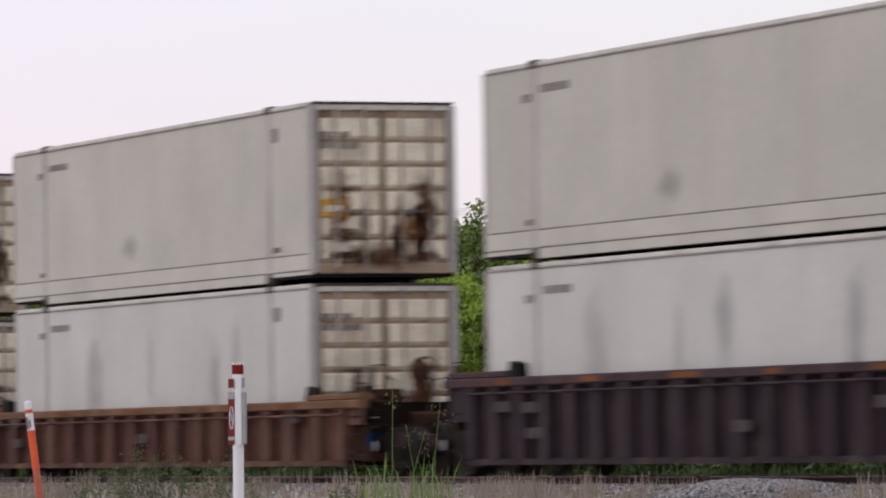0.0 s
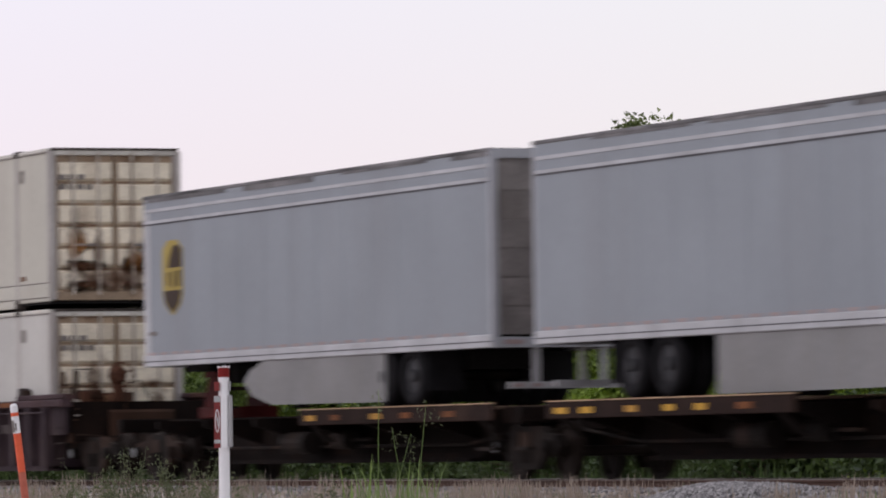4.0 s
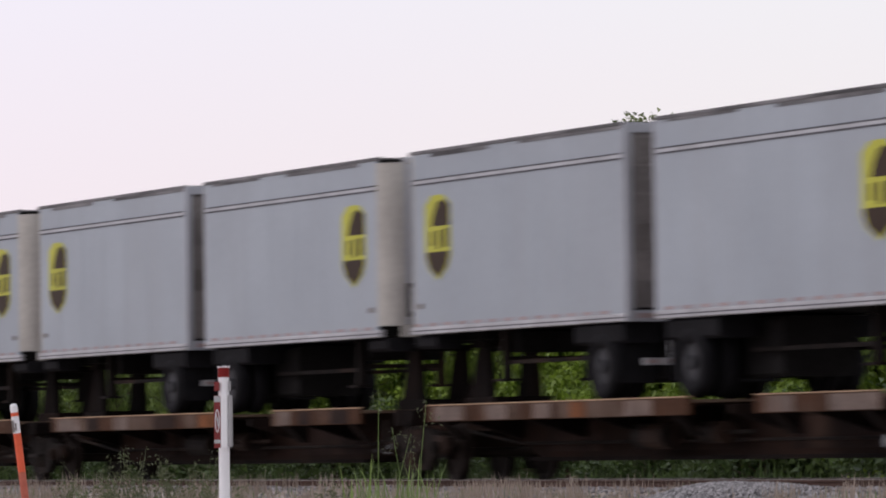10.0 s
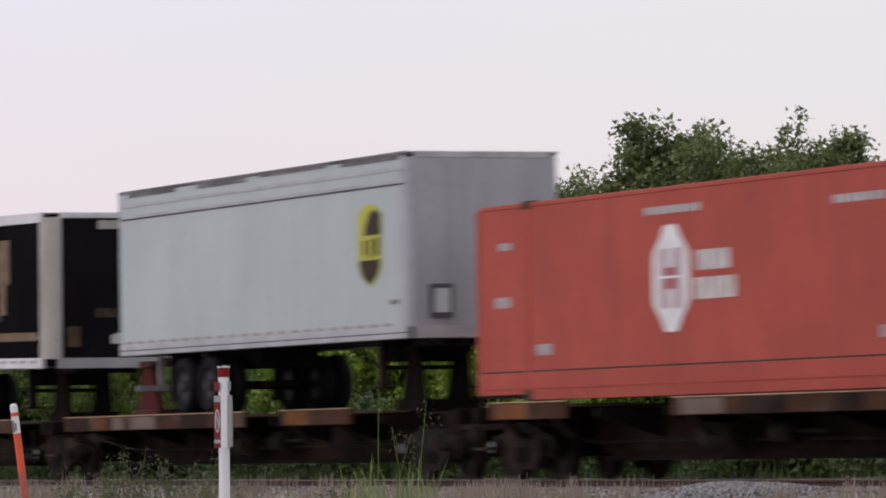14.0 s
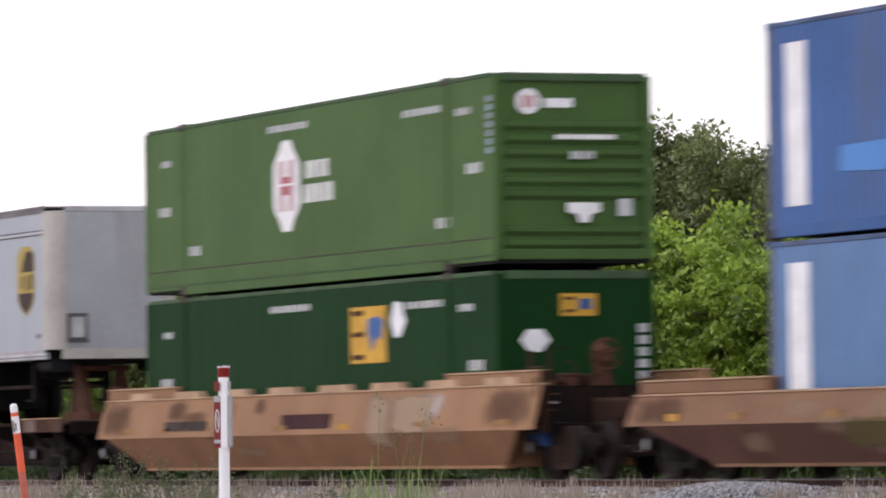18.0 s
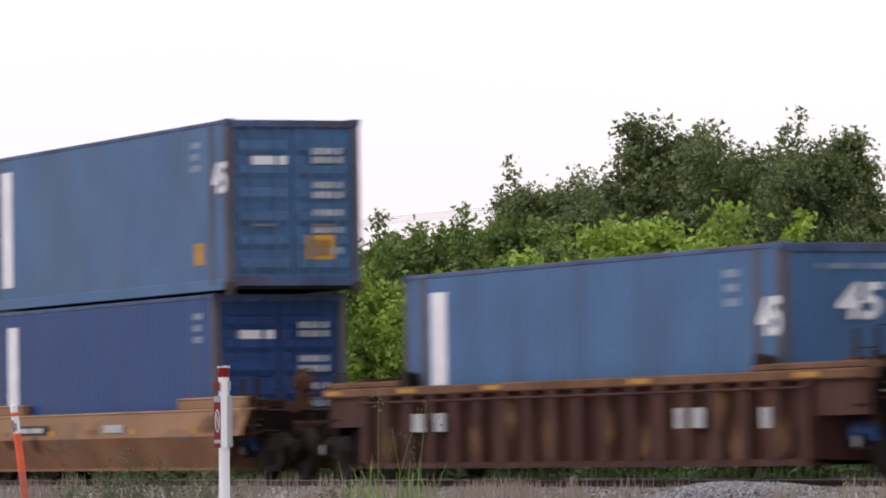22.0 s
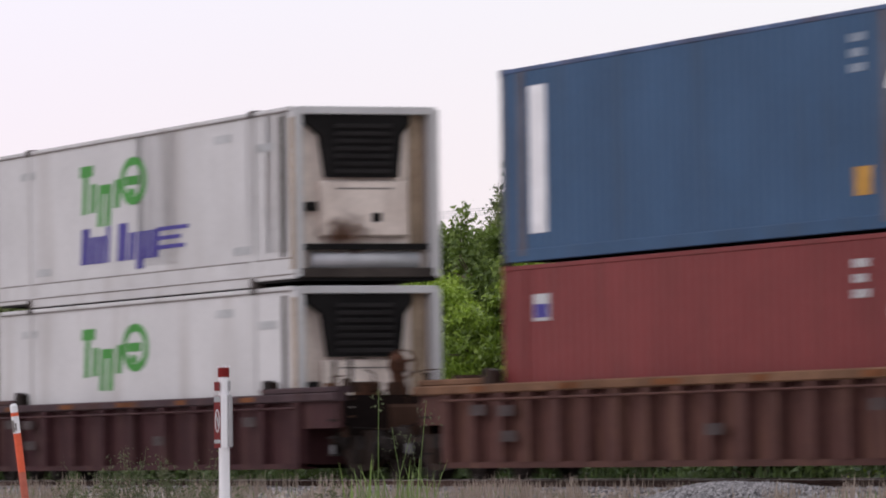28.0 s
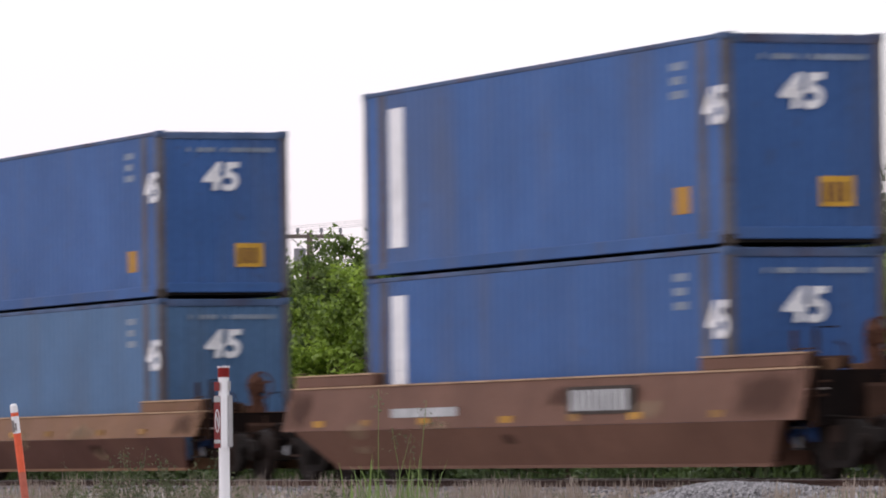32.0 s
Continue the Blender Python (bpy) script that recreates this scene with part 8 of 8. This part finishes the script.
gf = car_at(390.35, "tan smooth-sided well car covered in coloured graffiti", -10.2, 10.0, -8.8, 8.2, 1.43, 0.75, "well_sand", pads=PADS, trucks=(-10.3, 9.9))
for x0, x1, z0, z1, p in ((-9.1, -7.0, 0.3, 1.42, "lime"), (-6.7, -4.9, 0.3, 1.38, "red"), (-1.2, 0.8, 0.72, 1.02, "pink"), (1.0, 8.3, 0.21, 1.41, "tag_white"), (0.6, 5.2, 0.2, 1.42, "white"), (1.0, 8.9, 0.2, 1.42, "white"), (0.8, 3.8, 0.25, 1.4, "white"),
                          (3.4, 8.6, 0.2, 1.42, "white"), (4.5, 9.0, 0.3, 1.42, "white")):
    spray(gf, x0, x1, z0, z1, p)
for pts, w, p in (([(-8.8, 1.3), (-8.5, 0.9), (-8.6, 0.5)], 0.34, "lime"), ([(-8.6, 0.9), (-7.9, 1.15), (-7.5, 1.3)], 0.26, "lime"), ([(-8.3, 0.45), (-7.6, 0.62), (-7.2, 0.4)], 0.26, "lime"),
                  ([(-6.3, 1.3), (-6.0, 0.8), (-6.1, 0.4)], 0.40, "red"), ([(-6.0, 0.9), (-5.5, 0.6), (-5.2, 0.32)], 0.30, "red"), ([(-6.1, 1.25), (-5.6, 1.2)], 0.2, "red"),
                  ([(-1.75, 0.84), (-1.45, 0.62), (-1.2, 0.5), (-0.8, 0.32)], 0.22, "black"), ([(-0.9, 0.84), (-0.1, 0.95), (0.5, 0.88)], 0.12, "pink"),
                  ([(1.6, 0.78), (2.3, 0.82)], 0.08, "black"), ([(3.4, 0.70), (4.0, 0.74)], 0.08, "red"), ([(1.8, 0.46), (2.3, 0.36)], 0.10, "pink"), ([(4.8, 0.58), (5.2, 0.40)], 0.14, "black"), ([(6.4, 0.62), (7.0, 0.66)], 0.08, "black")):
    stroke(gf, pts, w, p)
for x in (2.0, 5.4, 7.6):
    plate("reflector", gf, x, x + 0.55, 0.90, 1.02, -1.57, "mark_ochre")
ride(connectors(emblem_box("forest green 53 foot container with a bare slate end panel", "green_forest", "ribs", slate=True), 16.154, 2.591, 1.98), 390.35 - 8.077, HIGH)
ride(emblem_box("kelly green 53 foot container with yellow warning panels", "green_bright", "smooth", warn=True, logo=False), 390.35 - 8.077, LOW)

car_at(413.6, "dark maroon smooth-sided well car", -10.4, 10.3, -8.4, 9.2, 1.25, 0.83, "well_maroon", chord="chord_plum", trucks=(-9.9, 10.6))
ride(trailer("dull grey van body with hinged rear doors in a well", 13.55, 3.0, "van_dull", "left", "hinged", "shield_lime", None, (), 0.14, legs=False), 403.25, 1.42)

ride(rib_well("dark maroon ribbed well car under white reefers", -8.1, 8.7, 1.42, "well_maroon", "chord_plum", 1.6, 1.75, (-9.8, 10.4), (False, True)), 437.15)
ride(connectors(reefer_box(True), 16.154, 2.591, 1.98), 437.15 - 8.077, HIGH + 0.02)
ride(reefer_box(False), 437.15 - 8.077, LOW + 0.05)

ride(rib_well("rust brown ribbed well car with a worn orange top chord", -8.6, 8.7, 1.45, "well_rust", "chord_rust", 1.05, 1.2, (-9.9, 10.2), (False, True)), 460.8)
ride(connectors(blue_box("teal navy 45 foot container with white lettering", 13.716, "blue_navy", "wave"), 13.716, 2.438, 0.0), 460.8 - 6.858, HIGH)
mar = blue_box("maroon 45 foot container with cream markings", 13.716, "maroon_box", "wave", stripe=False, rail="maroon_box", yellow=False, end_num=False)
numerals(mar, "45", 13.70, 1.30, -0.42, 0.46, "mark_white", end=True, lean=0.15)
end_plate("tall_panel", mar, -0.95, -0.75, 1.0, 2.5, 13.71, "cream_door", "tall cream panel")
for k in range(8):
    word_bars("marking", mar, 0.68, 0.90, 0.8 + k * 0.2, 0.93 + k * 0.2, 13.70, "mark_rose", 2, end=True)
plate("marking", mar, 1.15, 1.75, 2.05, 2.45, -1.208, "mark_pale")
plate("marking", mar, 1.2, 1.7, 2.1, 2.3, -1.214, "logo_violet")
ride(mar, 460.8 - 6.858, LOW_BLUE)

for k, (cx, up, low) in enumerate(((484.46, "blue_a", "blue_b"), (508.1, "blue_a", "blue_steel"), (531.84, "blue_a", "blue_a"))):
    if k < 2:
        car_at(cx - 0.1, "rose brown smooth-sided well car with rust stains", -10.0, 9.7, -7.9, 8.4, 1.18, 0.76, "well_rose", trucks=(-9.5, 10.0))
    else:
        c = car_at(cx, "rose brown high-sided well car with a louvred vent panel", -9.8, 9.8, -8.1, 8.3, 1.48, 0.80, "well_clay", trucks=(-9.7, 9.9))
        g = plate("vent_panel", c, 2.0, 4.4, 0.95, 1.35, -1.55, "grime_rail", "framed louvred vent panel")
        word_bars("vent_slats", g, 2.15, 4.25, 1.0, 1.3, -1.56, "mark_pale", 9, gap=0.3)
        word_bars("marking", c, -5.0, -2.2, 0.98, 1.12, -1.54, "mark_pale", 2, gap=0.08)
    ride(connectors(blue_box("mid blue 45 foot container with white lettering", 13.716, up, "wave", yellow=k > 0), 13.716, 2.438, 0.0), cx - 6.858, HIGH)
    ride(blue_box("blue 45 foot container in the well with white lettering" if low != "blue_b" else "faded light blue 45 foot container with white lettering", 13.716, low, "wave", yellow=False), cx - 6.858, LOW_BLUE)
car_at(555.9, "rose brown smooth-sided well car with rust stains", -9.9, 9.8, -8.1, 8.3, 1.3, 0.78, "well_clay", trucks=(-9.7, 9.9))


# rust grime at the car ends and scuffs along the smooth sides
wear = random.Random(17)
for car, tl, tr, bl, br in SMOOTH:
    fold, ztop = SIDES[car.name]
    patches = [(tl + 0.02, tl + wear.uniform(1.2, 2.4), fold, ztop, "grime"), (tr - wear.uniform(1.2, 2.4), tr - 0.02, fold, ztop, "grime")]
    for k in range(7):
        a, z0 = wear.uniform(bl + 0.5, br - 2.0), wear.uniform(0.3, ztop - 0.35)
        patches.append((a, a + wear.uniform(0.5, 1.9), z0, min(ztop - 0.02, z0 + wear.uniform(0.15, 0.4)), wear.choice(("grime", "scuff", "scuff"))))
    for x0, x1, z0, z1, p in patches:
        ob = spray(car, x0, x1, z0, z1, p)
        ob.name = "rust_stain"
        tagged(ob, "brown rust stain" if p == "grime" else "pale scuffed paint")


# ---------------------------------------------------------------- the run of the train
RUN = [(0, 0.0), (4, 76.07), (8, 151.99), (12, 228.22), (16, 304.55), (20, 380.80), (24, 456.93), (28, 533.06), (32, 609.80)]


def motions():
    for ob, x, z, nose in MOVERS:
        walk(ob, [(t, pose(x - s, YC, z, 0, nose)) for t, s in RUN])


motions()
